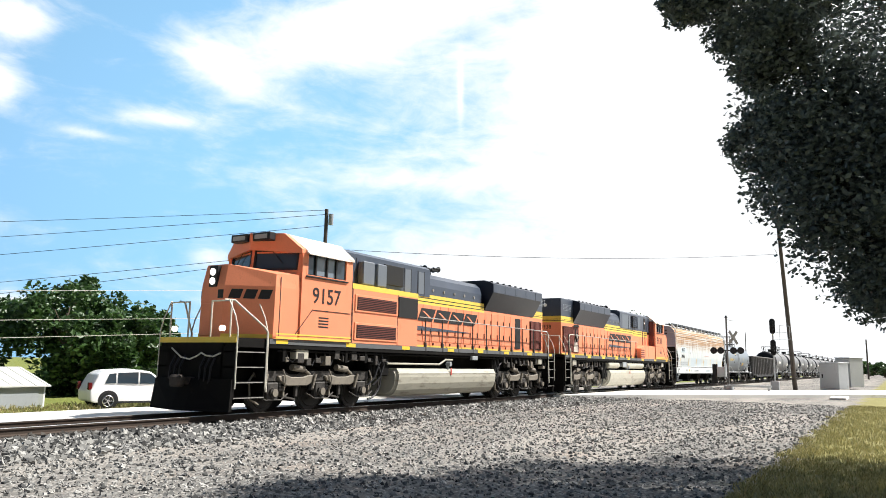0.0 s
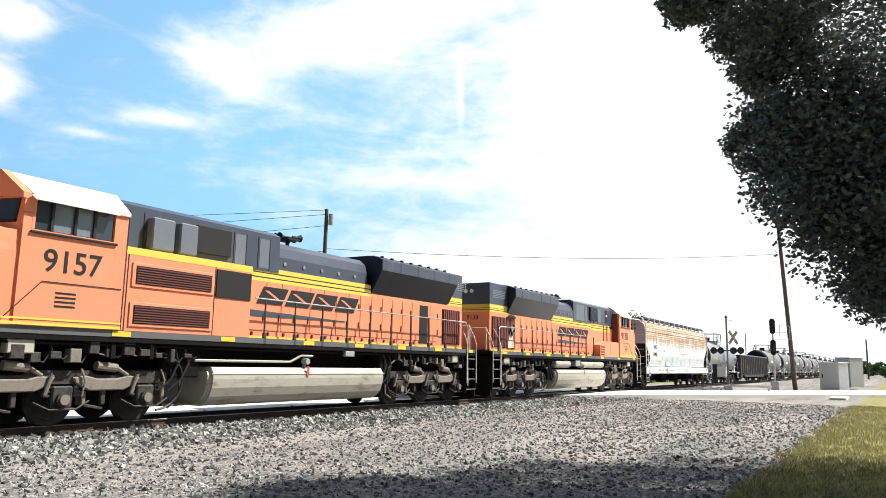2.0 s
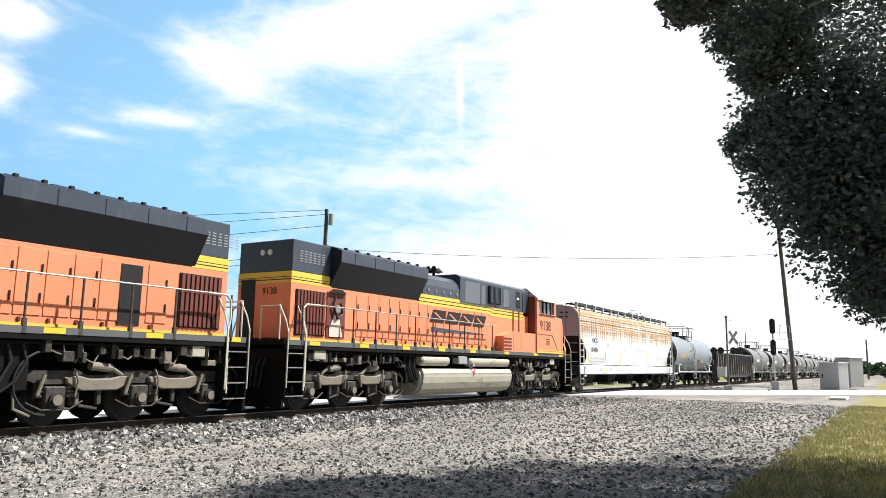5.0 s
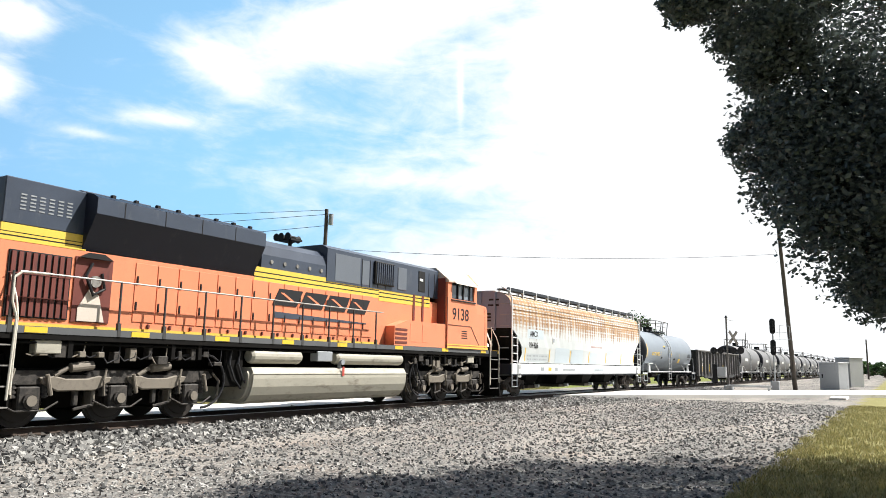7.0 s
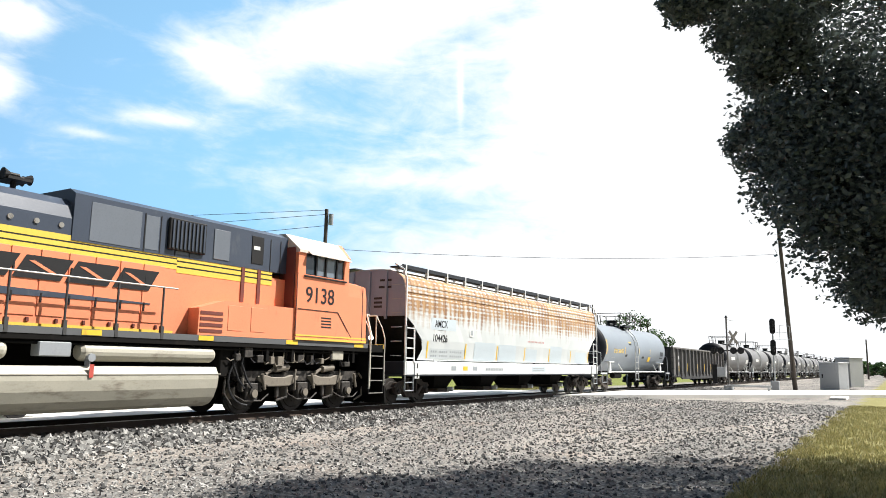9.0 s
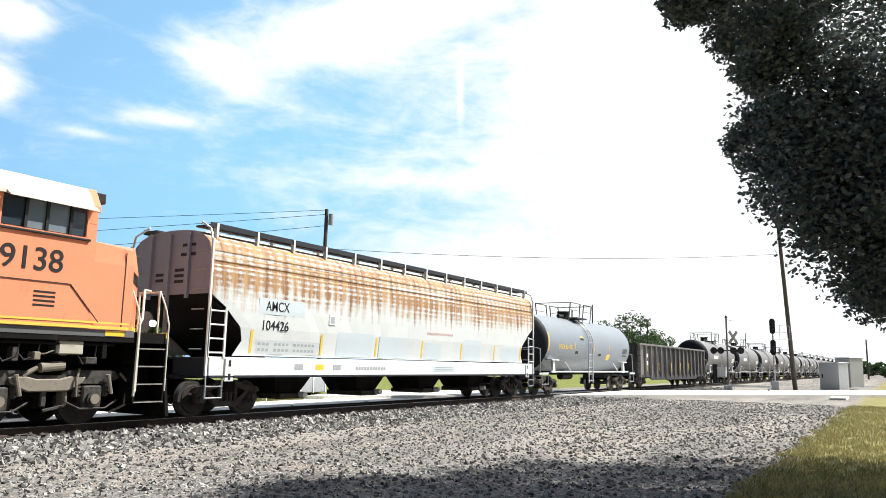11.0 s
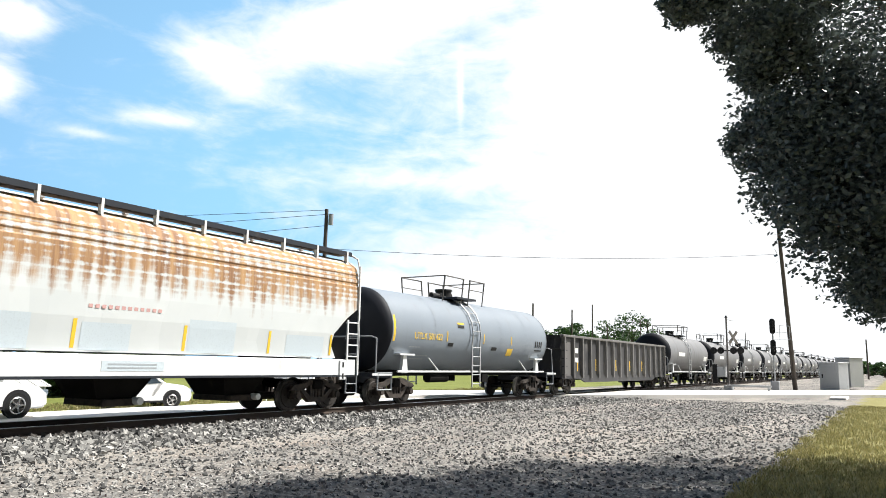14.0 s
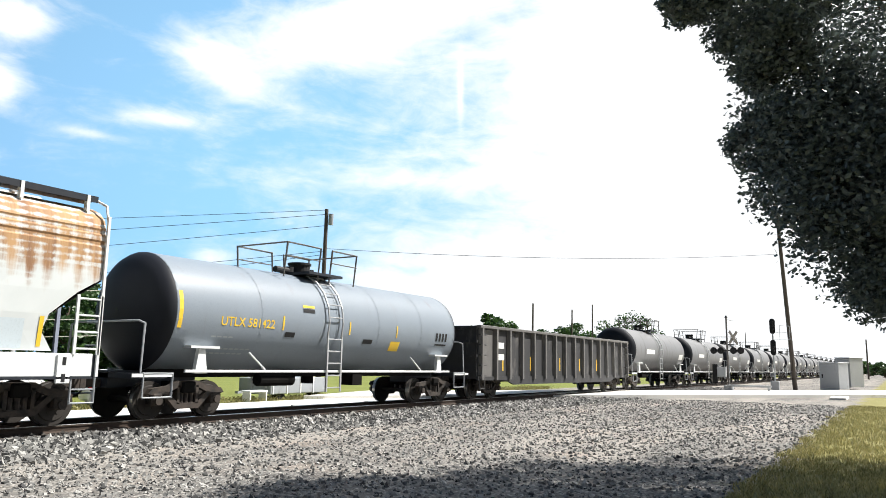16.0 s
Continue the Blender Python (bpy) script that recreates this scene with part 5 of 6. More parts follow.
        bm = loft(bm_new(), [(x + d * 0.02, -1.56, 3.1), (x + d * 0.02, 1.56, 3.1), (x + d * 0.05, 1.56, 3.06), (x + d * 0.05, -1.56, 3.06)],
                  [(x + d * 2.3, -1.5, 1.4), (x + d * 2.3, 1.5, 1.4), (x + d * 2.36, 1.5, 1.36), (x + d * 2.36, -1.5, 1.36)])
        # near-black colour stands for the shade under the overhanging end
        part("slope_sheet", bm, UNDER, car, "slope sheet with its shade painted in black")
        for y in (-0.75, 0.0, 0.75):
            part("end_post", box(bm_new(), x - d * 0.06, x + d * 0.02, y - 0.04, y + 0.04, 3.0 if y else 1.5, 4.7), ENDSHADE, car)
        bm = box(bm_new(), x, x + d * 0.12, -1.6, 1.6, 1.04, 1.5, 0.02)
        box(bm, x, x + d * 2.4, -0.4, 0.4, 0.95, 1.45)
        part("end_sill", bm, BLACK, car)
        for s in (-1, 1):
            xa, xb = (x + 0.02, x + 0.55) if d > 0 else (x - 0.55, x - 0.02)
            ladder("ladder", car, xa, xb, s * 1.63, 1.5, 2.75, 4, WHITE, "white side ladder")
            part("corner_post", box(bm_new(), x - 0.03, x + 0.03, s * 1.6, s * 1.65, 1.04, 4.5), WHITE, car, "white corner post")
            part("stirrup", pipe(bm_new(), [(xa, s * 1.62, 1.04), (xa, s * 1.62, 0.5), (xb, s * 1.62, 0.5), (xb, s * 1.62, 1.04)], 0.022, 6), BOXGREY, car)
            part("stirrup_rung", rod(bm_new(), (xa, s * 1.62, 0.78), (xb, s * 1.62, 0.78), 0.018, 6), BOXGREY, car)
            for k in range(6):
                part("end_rung", rod(bm_new(), (x - d * 0.07, s * 1.5, 1.7 + k * 0.5), (x - d * 0.07, s * 1.05, 1.7 + k * 0.5), 0.018, 6), BOXGREY, car)
            part("roof_brace", pipe(bm_new(), [(x, s * 1.63, 4.3), (x, s * 1.5, 4.75), (x + d * 0.1, s * 1.05, 4.98)], 0.03, 6), WHITE, car)
        coupler(car, x, -d)
    part("brake_wheel", rod(bm_new(), (-0.16, 0.55, 2.4), (-0.2, 0.55, 2.4), 0.27, 16), BOXGREY, car)
    # roof running boards and hatches
    for s in (-1, 1):
        board = part("running_board", box(bm_new(), 0.12, L - 0.12, s * 0.78, s * 1.32, 4.86, 4.91), BLACK, car, "black steel roof walkway")
        part("board_edge", box(bm_new(), 0.12, L - 0.12, s * 1.32, s * 1.345, 4.82, 4.96), BLACK, board)
        for k in range(14):
            x = 0.35 + k * (L - 0.7) / 13
            part("board_bracket", box(bm_new(), x - 0.035, x + 0.035, s * 1.24, s * 1.36, 4.6, 4.96), WHITE, board, "white bracket")
    hatch = part("roof_hatch", box(bm_new(), 0.8, L - 0.8, -0.35, 0.35, 4.8, 4.92, 0.03), WHITE, car, "long trough hatch")
    for k in range(9):
        part("batten", box(bm_new(), 1.2 + k * 2.1, 1.3 + k * 2.1, -0.42, 0.42, 4.9, 4.96), BOXGREY, hatch)
    # discharge bays
    for x in (4.1, 7.95, 11.8, 15.6):
        up = [(x - 0.95, -0.9, 1.2), (x + 0.85, -0.9, 1.2), (x + 0.85, 0.9, 1.2), (x - 0.95, 0.9, 1.2)]
        lo = [(x - 0.55, -0.6, 0.5), (x + 0.45, -0.6, 0.5), (x + 0.45, 0.6, 0.5), (x - 0.55, 0.6, 0.5)]
        bay = part("discharge_bay", loft(bm_new(), lo, up), UNDER, car, "dark steep discharge bay")
        part("outlet", box(bm_new(), x - 0.5, x + 0.45, -0.75, 0.75, 0.34, 0.5, 0.02), RUSTTRUCK, bay)
        bm = rod(bm_new(), (x + 0.35, -0.95, 0.45), (x + 0.35, -0.7, 0.45), 0.09, 12)
        part("outlet_cap", bm, WHITE, bay)
        part("bay_rib", box(bm_new(), x - 1.6, x + 1.6, -1.4, 1.4, 1.0, 1.2), UNDER, bay)
    part("center_sill", box(bm_new(), 0.2, L - 0.2, -0.25, 0.25, 0.95, 1.3), UNDER, car)
    for c in (1.22, 18.2):
        freight_truck(car, c)
    for y0, z0, w in ((-0.95, 4.35, 0.5), (-0.95, 4.1, 0.55), (-0.55, 3.7, 0.35), (-0.55, 3.55, 0.35), (-0.55, 3.4, 0.35), (0.25, 3.6, 0.3), (0.25, 3.45, 0.3)):
        part("end_stencil", box(bm_new(), 0.008, 0.02, y0, y0 + w, z0, z0 + 0.08), LETTER, car)
    plate("mark_panel", 1.72, 3.55, 2.7, 3.14, -1, 0.002, PATCH, "paler panel behind the mark")
    lettering("reporting_mark", "AMCX", 1.98, -1.6045, 2.80, 0.38, LETTER, car, 0.84, "black reporting mark")
    lettering("car_number", "104426", 1.84, -1.583, 2.27, 0.38, LETTER, car, 0.95, "black car number", tilt=2.4)
    plate("stencil_panel", 1.72, 4.3, 1.62, 2.0, -1, 0.004, PANELGREY, "grey stencil panel")
    for z in (1.86, 1.70):
        for k in range(15):
            if k not in (3, 8):
                plate("stencil", 1.8 + 0.155 * k, 1.9 + 0.155 * k, z, z + 0.07, -1, 0.008, MARKGREY)
    bm = box(bm_new(), 4.65, 4.95, -1.612, -1.6, 2.55, 2.85)
    tag_ = part("inspection_square", bm, SIGNWHITE, car, "small boxed stencil")
    part("square_rim", box(bm_new(), 4.70, 4.90, -1.616, -1.612, 2.60, 2.80), MARKGREY, tag_)
    for k in range(12):
        plate("stencil", 10.2 + 0.16 * k, 10.3 + 0.16 * k, 2.5, 2.58, -1, 0.004, FADEDRED, "faded red stencil bar")
    for x0, x1 in ((5.1, 6.95), (7.3, 9.0), (10.1, 11.3), (12.9, 14.4), (16.3, 17.9)):
        plate("paint_patch", x0, x1, 1.6, 2.3 + 0.12 * math.sin(x0 * 3), -1, 0.004, PATCH, "paler paint patch")
    return car


def tank_car(name, paint, headtone, label, yellow=True):
    """Tank car; x from the head of the shell, 14.3 m long."""
    L, R, zc = 14.3, 1.5, 2.62
    car = thing(name, label, "tank car", "tank cars of the train")

    def rings(x0, x1, dish0, dish1):
        bm = bm_new()
        prof = []
        if dish0:
            prof += [(x0 + 0.55 * (1 - math.sin(a)), R * math.cos(a)) for a in (1.5, 1.2, 0.95, 0.7, 0.45, 0.2)]
            prof = [(x0 + 0.55 - 0.55 * math.sin(a), R * math.cos(a)) for a in (1.56, 1.35, 1.1, 0.85, 0.6, 0.35, 0.12, 0.0)]
        else:
            prof = [(x0, R)]
        if dish1:
            prof += [(x1 - 0.55 + 0.55 * math.sin(a), R * math.cos(a)) for a in (0.0, 0.12, 0.35, 0.6, 0.85, 1.1, 1.35, 1.56)]
        else:
            prof += [(x1, R)]
        n = 48
        vs = [[bm.verts.new((x, r * math.sin(k * 2 * math.pi / n), zc + r * math.cos(k * 2 * math.pi / n))) for k in range(n)] for x, r in prof]
        for a, b in zip(vs, vs[1:]):
            for k in range(n):
                bm.faces.new((a[k], b[k], b[(k + 1) % n], a[(k + 1) % n]))
        bmesh.ops.recalc_face_normals(bm, faces=bm.faces)
        return bm
    part("tank_head", rings(0.0, 0.56, True, False), headtone, car, "dished tank head, blackened for its shade", smooth=True)
    part("tank_head", rings(L - 0.56, L, False, True), headtone, car, "dished tank head, blackened for its shade", smooth=True)
    shell = part("tank_shell", rings(0.56, L - 0.56, False, False), paint, car, "grey cylindrical shell", smooth=True)
    for x in (0.6, 3.4, 6.6, 8.8, 11.4, L - 0.6):
        n = 40
        bm = bm_new()
        a = [bm.verts.new((x - 0.03, (R + 0.008) * math.sin(k * 2 * math.pi / n), zc + (R + 0.008) * math.cos(k * 2 * math.pi / n))) for k in range(n)]
        b = [bm.verts.new((x + 0.03, (R + 0.008) * math.sin(k * 2 * math.pi / n), zc + (R + 0.008) * math.cos(k * 2 * math.pi / n))) for k in range(n)]
        for k in range(n):
            bm.faces.new((a[k], b[k], b[(k + 1) % n], a[(k + 1) % n]))
        bmesh.ops.recalc_face_normals(bm, faces=bm.faces)
        part("weld_seam", bm, paint, shell)

    def plate(nm, x0, x1, z, h, material, lab=""):
        """A thin marking that follows the shell's curve on the near side."""
        a0, a1 = math.asin(max(-1, min(1, (z - zc) / R))), math.asin(max(-1, min(1, (z + h - zc) / R)))
        bm = bm_new()
        rows = [[bm.verts.new((x, -(R + 0.01) * math.cos(a0 + (a1 - a0) * k / 4), zc + (R + 0.01) * math.sin(a0 + (a1 - a0) * k / 4))) for x in (x0, x1)] for k in range(5)]
        for p, q in zip(rows, rows[1:]):
            bm.faces.new((p[0], p[1], q[1], q[0]))
        return part(nm, bm, material, shell, lab)
    if yellow:
        lettering("reporting_mark", "UTLX 581422", 1.95, -1.476, 2.33, 0.33, MARKYELLOW, car, 1.02, "yellow reporting mark", tilt=6.5)
        plate("end_stripe", 0.62, 0.74, 2.2, 0.9, MARKYELLOW, "yellow reflective stripe")
        plate("placard", 9.55, 10.1, 1.85, 0.32, MARKYELLOW, "yellow placard")
        plate("placard", 5.05, 5.55, 3.0, 0.07, MARKYELLOW)
        plate("placard", 5.05, 5.55, 2.86, 0.11, SIGNBLACK)
        plate("placard", 4.35, 4.75, 2.12, 0.14, SIGNBLACK)
        plate("placard", 8.0, 8.5, 2.05, 0.14, SIGNBLACK)
        for x in (12.4, 12.62, 12.84, 13.06):
            plate("stencil", x, x + 0.12, 2.28, 0.3, SIGNBLACK, "dark stencil bar")
        plate("stencil", 12.4, 13.2, 2.12, 0.06, SIGNBLACK, "dark stencil line")
        for x in (4.2, 7.2, 9.8):
            plate("reflector", x, x + 0.06, 2.3, 0.4, MARKYELLOW)
        for z, x1 in ((2.02, 2.5), (1.72, 3.1), (1.6, 2.9)):
            x = 1.75
            while x < x1:
                plate("stencil", x, x + 0.14, z, 0.035, MARKGREY)
                x += 0.19
    else:
        plate("stencil_block", 3.0, 5.0, 2.4, 0.3, SIGNWHITE, "pale stencil bar")
        plate("stencil_block", 12.0, 13.2, 2.1, 0.4, SIGNWHITE)
    # bottom sills, end platforms
    for s in (-1, 1):
        part("side_pipe", box(bm_new(), 0.9, L - 0.9, s * 1.46, s * 1.52, 1.12, 1.19, 0.01), WHITE, car, "white running rail along the bottom")
        for x in (1.5, L - 1.5):
            bm = prism(bm_new(), [(x - 0.22, 1.1), (x + 0.16, 1.1), (x + 0.05, 1.75), (x - 0.12, 1.75)], min(s * 1.3, s * 1.42), max(s * 1.3, s * 1.42), "y")
            box(bm, x - 0.45, x + 0.45, s * 1.2, s * 1.5, 1.72, 1.78)
            part("bolster_stand", bm, WHITE, car, "white bolster stand")
        for x in (3.6, 11.4):
            part("sill_brace", rod(bm_new(), (x, s * 1.48, 1.2), (x - 0.5, s * 1.36, 1.65), 0.03, 6), WHITE, car)
        for x0, x1 in ((-0.25, 0.55), (L - 0.55, L + 0.25)):
            bm = pipe(bm_new(), [(x0, s * 1.5, 0.55), (x0, s * 1.5, 1.1), (x1, s * 1.5, 1.1), (x1, s * 1.5, 0.55), (x0, s * 1.5, 0.55)], 0.025, 6)
            part("stirrup", bm, BOXGREY, car)
        ladder("ladder", car, 6.1, 6.75, s * 1.56, 0.55, 2.2, 5, GALV, "pale steel ladder", face=s)
        for x in (6.1, 6.75):
            bm = pipe(bm_new(), [(x, s * (R + 0.1) * math.cos(a), zc + (R + 0.1) * math.sin(a)) for a in (-0.28, 0.0, 0.3, 0.6, 0.9, 1.2, 1.45)], 0.03, 6)
            part("ladder_rail", bm, GALV, car, "pale ladder rail that follows the shell")
        for a in (0.1, 0.35, 0.6, 0.85, 1.1):
            bm = rod(bm_new(), (6.1, s * (R + 0.1) * math.cos(a), zc + (R + 0.1) * math.sin(a)), (6.75, s * (R + 0.1) * math.cos(a), zc + (R + 0.1) * math.sin(a)), 0.018, 6)
            part("ladder_rung", bm, GALV, car)
    for x, d in ((0.0, -1), (L, 1)):
        bm = box(bm_new(), x - 0.35, x + 0.35, -1.5, 1.5, 0.98, 1.1)
        box(bm, x - d * 2.2, x + d * 0.35, -0.35, 0.35, 0.75, 1.15)
        part("end_platform", bm, BLACK, car)
        part("platform_edge", box(bm_new(), x - 0.36 - 0.2, x + 0.36 + 0.2, -1.52, -1.5, 1.02, 1.1), WHITE, car)
        bm = pipe(bm_new(), [(x + d * 0.3, -1.45, 1.1), (x + d * 0.25, -1.42, 2.25), (x + d * 0.25, -1.2, 2.32), (x + d * 0.25, 1.2, 2.32), (x + d * 0.25, 1.42, 2.25), (x + d * 0.3, 1.45, 1.1)], 0.025, 6)
        part("end_rail", bm, BOXGREY, car, "grey end handrail")
        coupler(car, x + d * 0.35, d)
    part("bottom_frame", box(bm_new(), 0.6, L - 0.6, -0.45, 0.45, 0.98, 1.2), UNDER, car)
    bm = rod(bm_new(), (7.0, 0, 0.75), (7.0, 0, 1.2), 0.2, 12)
    part("bottom_valve", bm, UNDER, car)
    part("brake_reservoir", rod(bm_new(), (4.2, -0.6, 0.9), (5.6, -0.6, 0.9), 0.18, 12), UNDER, car)
    part("valve_case", box(bm_new(), 8.2, 8.7, -0.9, -0.4, 0.7, 1.05), UNDER, car)
    # top platform with railing, manway
    top = zc + R
    plat = part("top_platform", box(bm_new(), 5.7, 7.3, -1.05, 1.05, top - 0.02, top + 0.06), BLACK, car, "black platform on top of the tank")
    bm = rod(bm_new(), (6.5, 0.1, top), (6.5, 0.1, top + 0.38), 0.34, 18)
    rod(bm, (6.5, 0.1, top + 0.38), (6.5, 0.1, top + 0.45), 0.38, 18)
    rod(bm, (5.9, 0.0, top), (5.9, 0.0, top + 0.26), 0.16, 12)
    rod(bm, (7.05, 0.1, top), (7.05, 0.1, top + 0.3), 0.1, 10)
    rod(bm, (5.2, -0.1, top + 0.12), (5.75, -0.1, top + 0.12), 0.1, 10)
    part("manway", bm, SIGNBLACK, plat, "black domed manway and valves")
    for y in (-1.05, 1.05):
        for xa, xb in ((4.7, 6.2), (6.75, 8.0)):
            bm = pipe(bm_new(), [(xa, y * 0.9, top - 0.2), (xa, y, top + 0.82), (xb, y, top + 0.82), (xb, y * 0.9, top - 0.2)], 0.026, 6)
            rod(bm, (xa, y, top + 0.42), (xb, y, top + 0.42), 0.018, 6)
            part("platform_rail", bm, MASTGREY, plat, "thin dark platform railing")
    for x in (4.7, 8.0):
        part("platform_rail", pipe(bm_new(), [(x, -1.05, top + 0.82), (x, 1.05, top + 0.82)], 0.024, 6), MASTGREY, plat)
    for c in (1.35, L - 1.35):
        freight_truck(car, c)
    return car


def gondola_car():
    L = 20.0
    car = thing("gondola_car", "dark weathered gondola car with upright ribs", "gondola car")
    for s in (-1, 1):
        part("side_sheet", box(bm_new(), 0.05, L - 0.05, s * 1.40, s * 1.44, 0.85, 3.05), GONDOLA, car, "weathered dark side sheet")
        part("top_chord", box(bm_new(), 0.0, L, s * 1.38, s * 1.60, 2.95, 3.08, 0.02), GONDOLALITWORN, car)
        bm = prism(bm_new(), [(0.0, 0.95), (0.0, 0.80), (2.6, 0.78), (3.4, 0.58), (L - 3.4, 0.58), (L - 2.6, 0.78), (L, 0.80), (L, 0.95)], min(s * 1.4, s * 1.5), max(s * 1.4, s * 1.5), "y")
        part("side_sill", bm, GONDOLA, car)
        for k in range(16):
            x = 0.12 + k * (L - 0.4) / 15
            bm = prism(bm_new(), [(x, s * 1.44), (x + 0.05, s * 1.60), (x + 0.19, s * 1.60), (x + 0.26, s * 1.44)], 0.82, 2.96, "z")
            # sunlight on the ribs is put into their paler grey
            part("rib", bm, GONDOLALITWORN, car, "upright steel rib, sunlight painted in as grey")
        for k, x in enumerate((2.3, 5.2, 8.8, 11.6, 14.3)):
            part("reflector", box(bm_new(), x, x + 0.1, s * 1.44, s * 1.446, 1.2, 1.85), MARKYELLOW, car, "yellow reflective strip")
        part("worn_panel", box(bm_new(), 0.5, 1.36, s * 1.44, s * 1.446, 0.95, 2.9), GONDOLALITWORN, car, "worn paler end panel")
        for z in (2.15, 1.65):
            part("stencil", box(bm_new(), 1.62, 2.45, s * 1.44, s * 1.448, z, z + 0.26), SIGNWHITE, car, "pale stencil bars")
        for x in (0.1, L - 0.6):
            for k in range(5):
                bm = bm_new()
                pipe(bm, [(x, s * 1.45, 1.0 + k * 0.42), (x, s * 1.56, 1.0 + k * 0.42), (x + 0.45, s * 1.56, 1.0 + k * 0.42), (x + 0.45, s * 1.45, 1.0 + k * 0.42)], 0.018, 6)
                part("grab_iron", bm, GONDOLA, car)
            part("stirrup", pipe(bm_new(), [(x, s * 1.5, 0.82), (x, s * 1.5, 0.45), (x + 0.42, s * 1.5, 0.45), (x + 0.42, s * 1.5, 0.82)], 0.022, 6), GONDOLA, car)
    for x, d in ((0.0, 1), (L, -1)):
        bm = box(bm_new(), x, x + d * 0.06, -1.4, 1.4, 0.85, 3.05)
        for z in (1.2, 1.8, 2.4, 2.95):
            box(bm, x - d * 0.08, x, -1.45, 1.45, z - 0.06, z + 0.06)
        part("end_wall", bm, GONDOLA, car)
        coupler(car, x, -d)
    bm = box(bm_new(), 0.1, L - 0.1, -1.4, 1.4, 0.95, 1.05)
    box(bm, 0.1, L - 0.1, -0.25, 0.25, 0.7, 0.95)
    part("floor_pan", bm, UNDER, car)
    for c in (1.6, L - 1.6):
        freight_truck(car, c)
    return car


# each vehicle of the train with its place along the track at the start
TRAIN = []
TRAIN.append((locomotive("locomotive", "9157", 1, 19.3, False, -1.42, 2.3, 16.75, "orange, yellow and black freight locomotive, cab leading"), 15.17))
TRAIN.append((locomotive("locomotive", "9138", -1, 19.95, True, -1.12, 2.55, 17.1, "orange, yellow and black freight locomotive running tail first"), 56.87))
TRAIN.append((hopper_car(), 59.08))
first_tank = tank_car("tank_car", TANKCAR, HEADSHADE, "clean grey tank car with yellow lettering and heads blackened for shade")
TRAIN.append((first_tank, 80.1))
TRAIN.append((gondola_car(), 95.85))
next_tank = tank_car("tank_car", TANKDARK, HEADSHADE, "dirty dark grey tank car in the string of tank cars", yellow=False)
TRAIN.append((next_tank, 117.3))
for k in range(1, 17):
    TRAIN.append((copy_thing(next_tank, pose(0, 0, 0)), 117.3 + 16.15 * k))
for ob, x0 in TRAIN:
    ob.matrix_basis = pose(x0, D, 0)


# ---------- beyond the track ----------
def car_body(bm, L, prof, half, tuck=0.12):
    """A body drawn out across the car, narrower towards the roof."""
    n = 7
    rows = []
    for k in range(n):
        u = -1 + 2 * k / (n - 1)
        inset = 0.05 * abs(u) ** 4
        rows.append([bm.verts.new((x + inset * (1 if x < L / 2 else -1), half * u * (1 - tuck * max(0.0, (z - 0.85)) / 0.75), z - 0.02 * abs(u) ** 4)) for x, z in prof])
    m = len(prof)
    for a, b in zip(rows, rows[1:]):
        for i in range(m):
            bm.faces.new((a[i], a[(i + 1) % m], b[(i + 1) % m], b[i]))
    bm.faces.new(rows[0][::-1])
    bm.faces.new(rows[-1])
    bmesh.ops.recalc_face_normals(bm, faces=bm.faces)
    return bm


def white_car(name, label, L, prof, windows, wheels, half, lamps):
    car = thing(name, label, "car", "cars on the far street")
    body = part("body", car_body(bm_new(), L, prof, half), CARWHITE, car, "white painted body")
    md = body.modifiers.new("bevel", "BEVEL")
    md.width, md.segments, md.angle_limit = 0.05, 2, radians(25)
    for s in (-1, 1):
        for poly in windows:
            bm = bm_new()
            lo = [bm.verts.new((x, s * (half * (1 - 0.12 * max(0.0, z - 0.85) / 0.75) + 0.004), z)) for x, z in poly]
            bm.faces.new(lo if s < 0 else lo[::-1])
            w = part("side_window", bm, GLASS, car, "dark side window")
            sol = w.modifiers.new("thick", "SOLIDIFY")
            sol.thickness = 0.012
            sol.offset = 0
        for x in wheels:
            bm = rod(bm_new(), (x, s * (half - 0.20), 0.33), (x, s * (half + 0.01), 0.33), 0.33, 24)
            tyre = part("wheel", bm, RUBBER, car, "black tyre")
            bm = rod(bm_new(), (x, s * (half + 0.0), 0.33), (x, s * (half + 0.025), 0.33), 0.07, 12)
            for k in range(5):
                a = k * 1.2566
                rod(bm, (x, s * (half + 0.015), 0.33), (x + 0.2 * math.cos(a), s * (half + 0.015), 0.33 + 0.2 * math.sin(a)), 0.03, 6)
            n = 20
            ring = [(x + 0.215 * math.cos(i * 6.2832 / n), s * (half + 0.015), 0.33 + 0.215 * math.sin(i * 6.2832 / n)) for i in range(n + 1)]
            pipe(bm, ring, 0.02, 5)
            part("rim", bm, CHROME, tyre, "silver five-spoke rim")
            part("wheel_arch", rod(bm_new(), (x, s * (half - 0.05), 0.36), (x, s * (half + 0.004), 0.36), 0.40, 24), LETTER, car)
        for x, z, w, h, material, nm in lamps:
            part(nm, box(bm_new(), x - w / 2, x + w / 2, s * (half - 0.22), s * (half - 0.03), z, z + h, 0.02), material, car)
        part("mirror", box(bm_new(), L * 0.66, L * 0.66 + 0.12, s * half, s * (half + 0.18), 0.98, 1.12, 0.03), CARWHITE, car)
        part("rocker", box(bm_new(), 1.1, L - 1.2, s * (half - 0.02), s * (half + 0.006), 0.24, 0.32), LETTER, car)
    return car


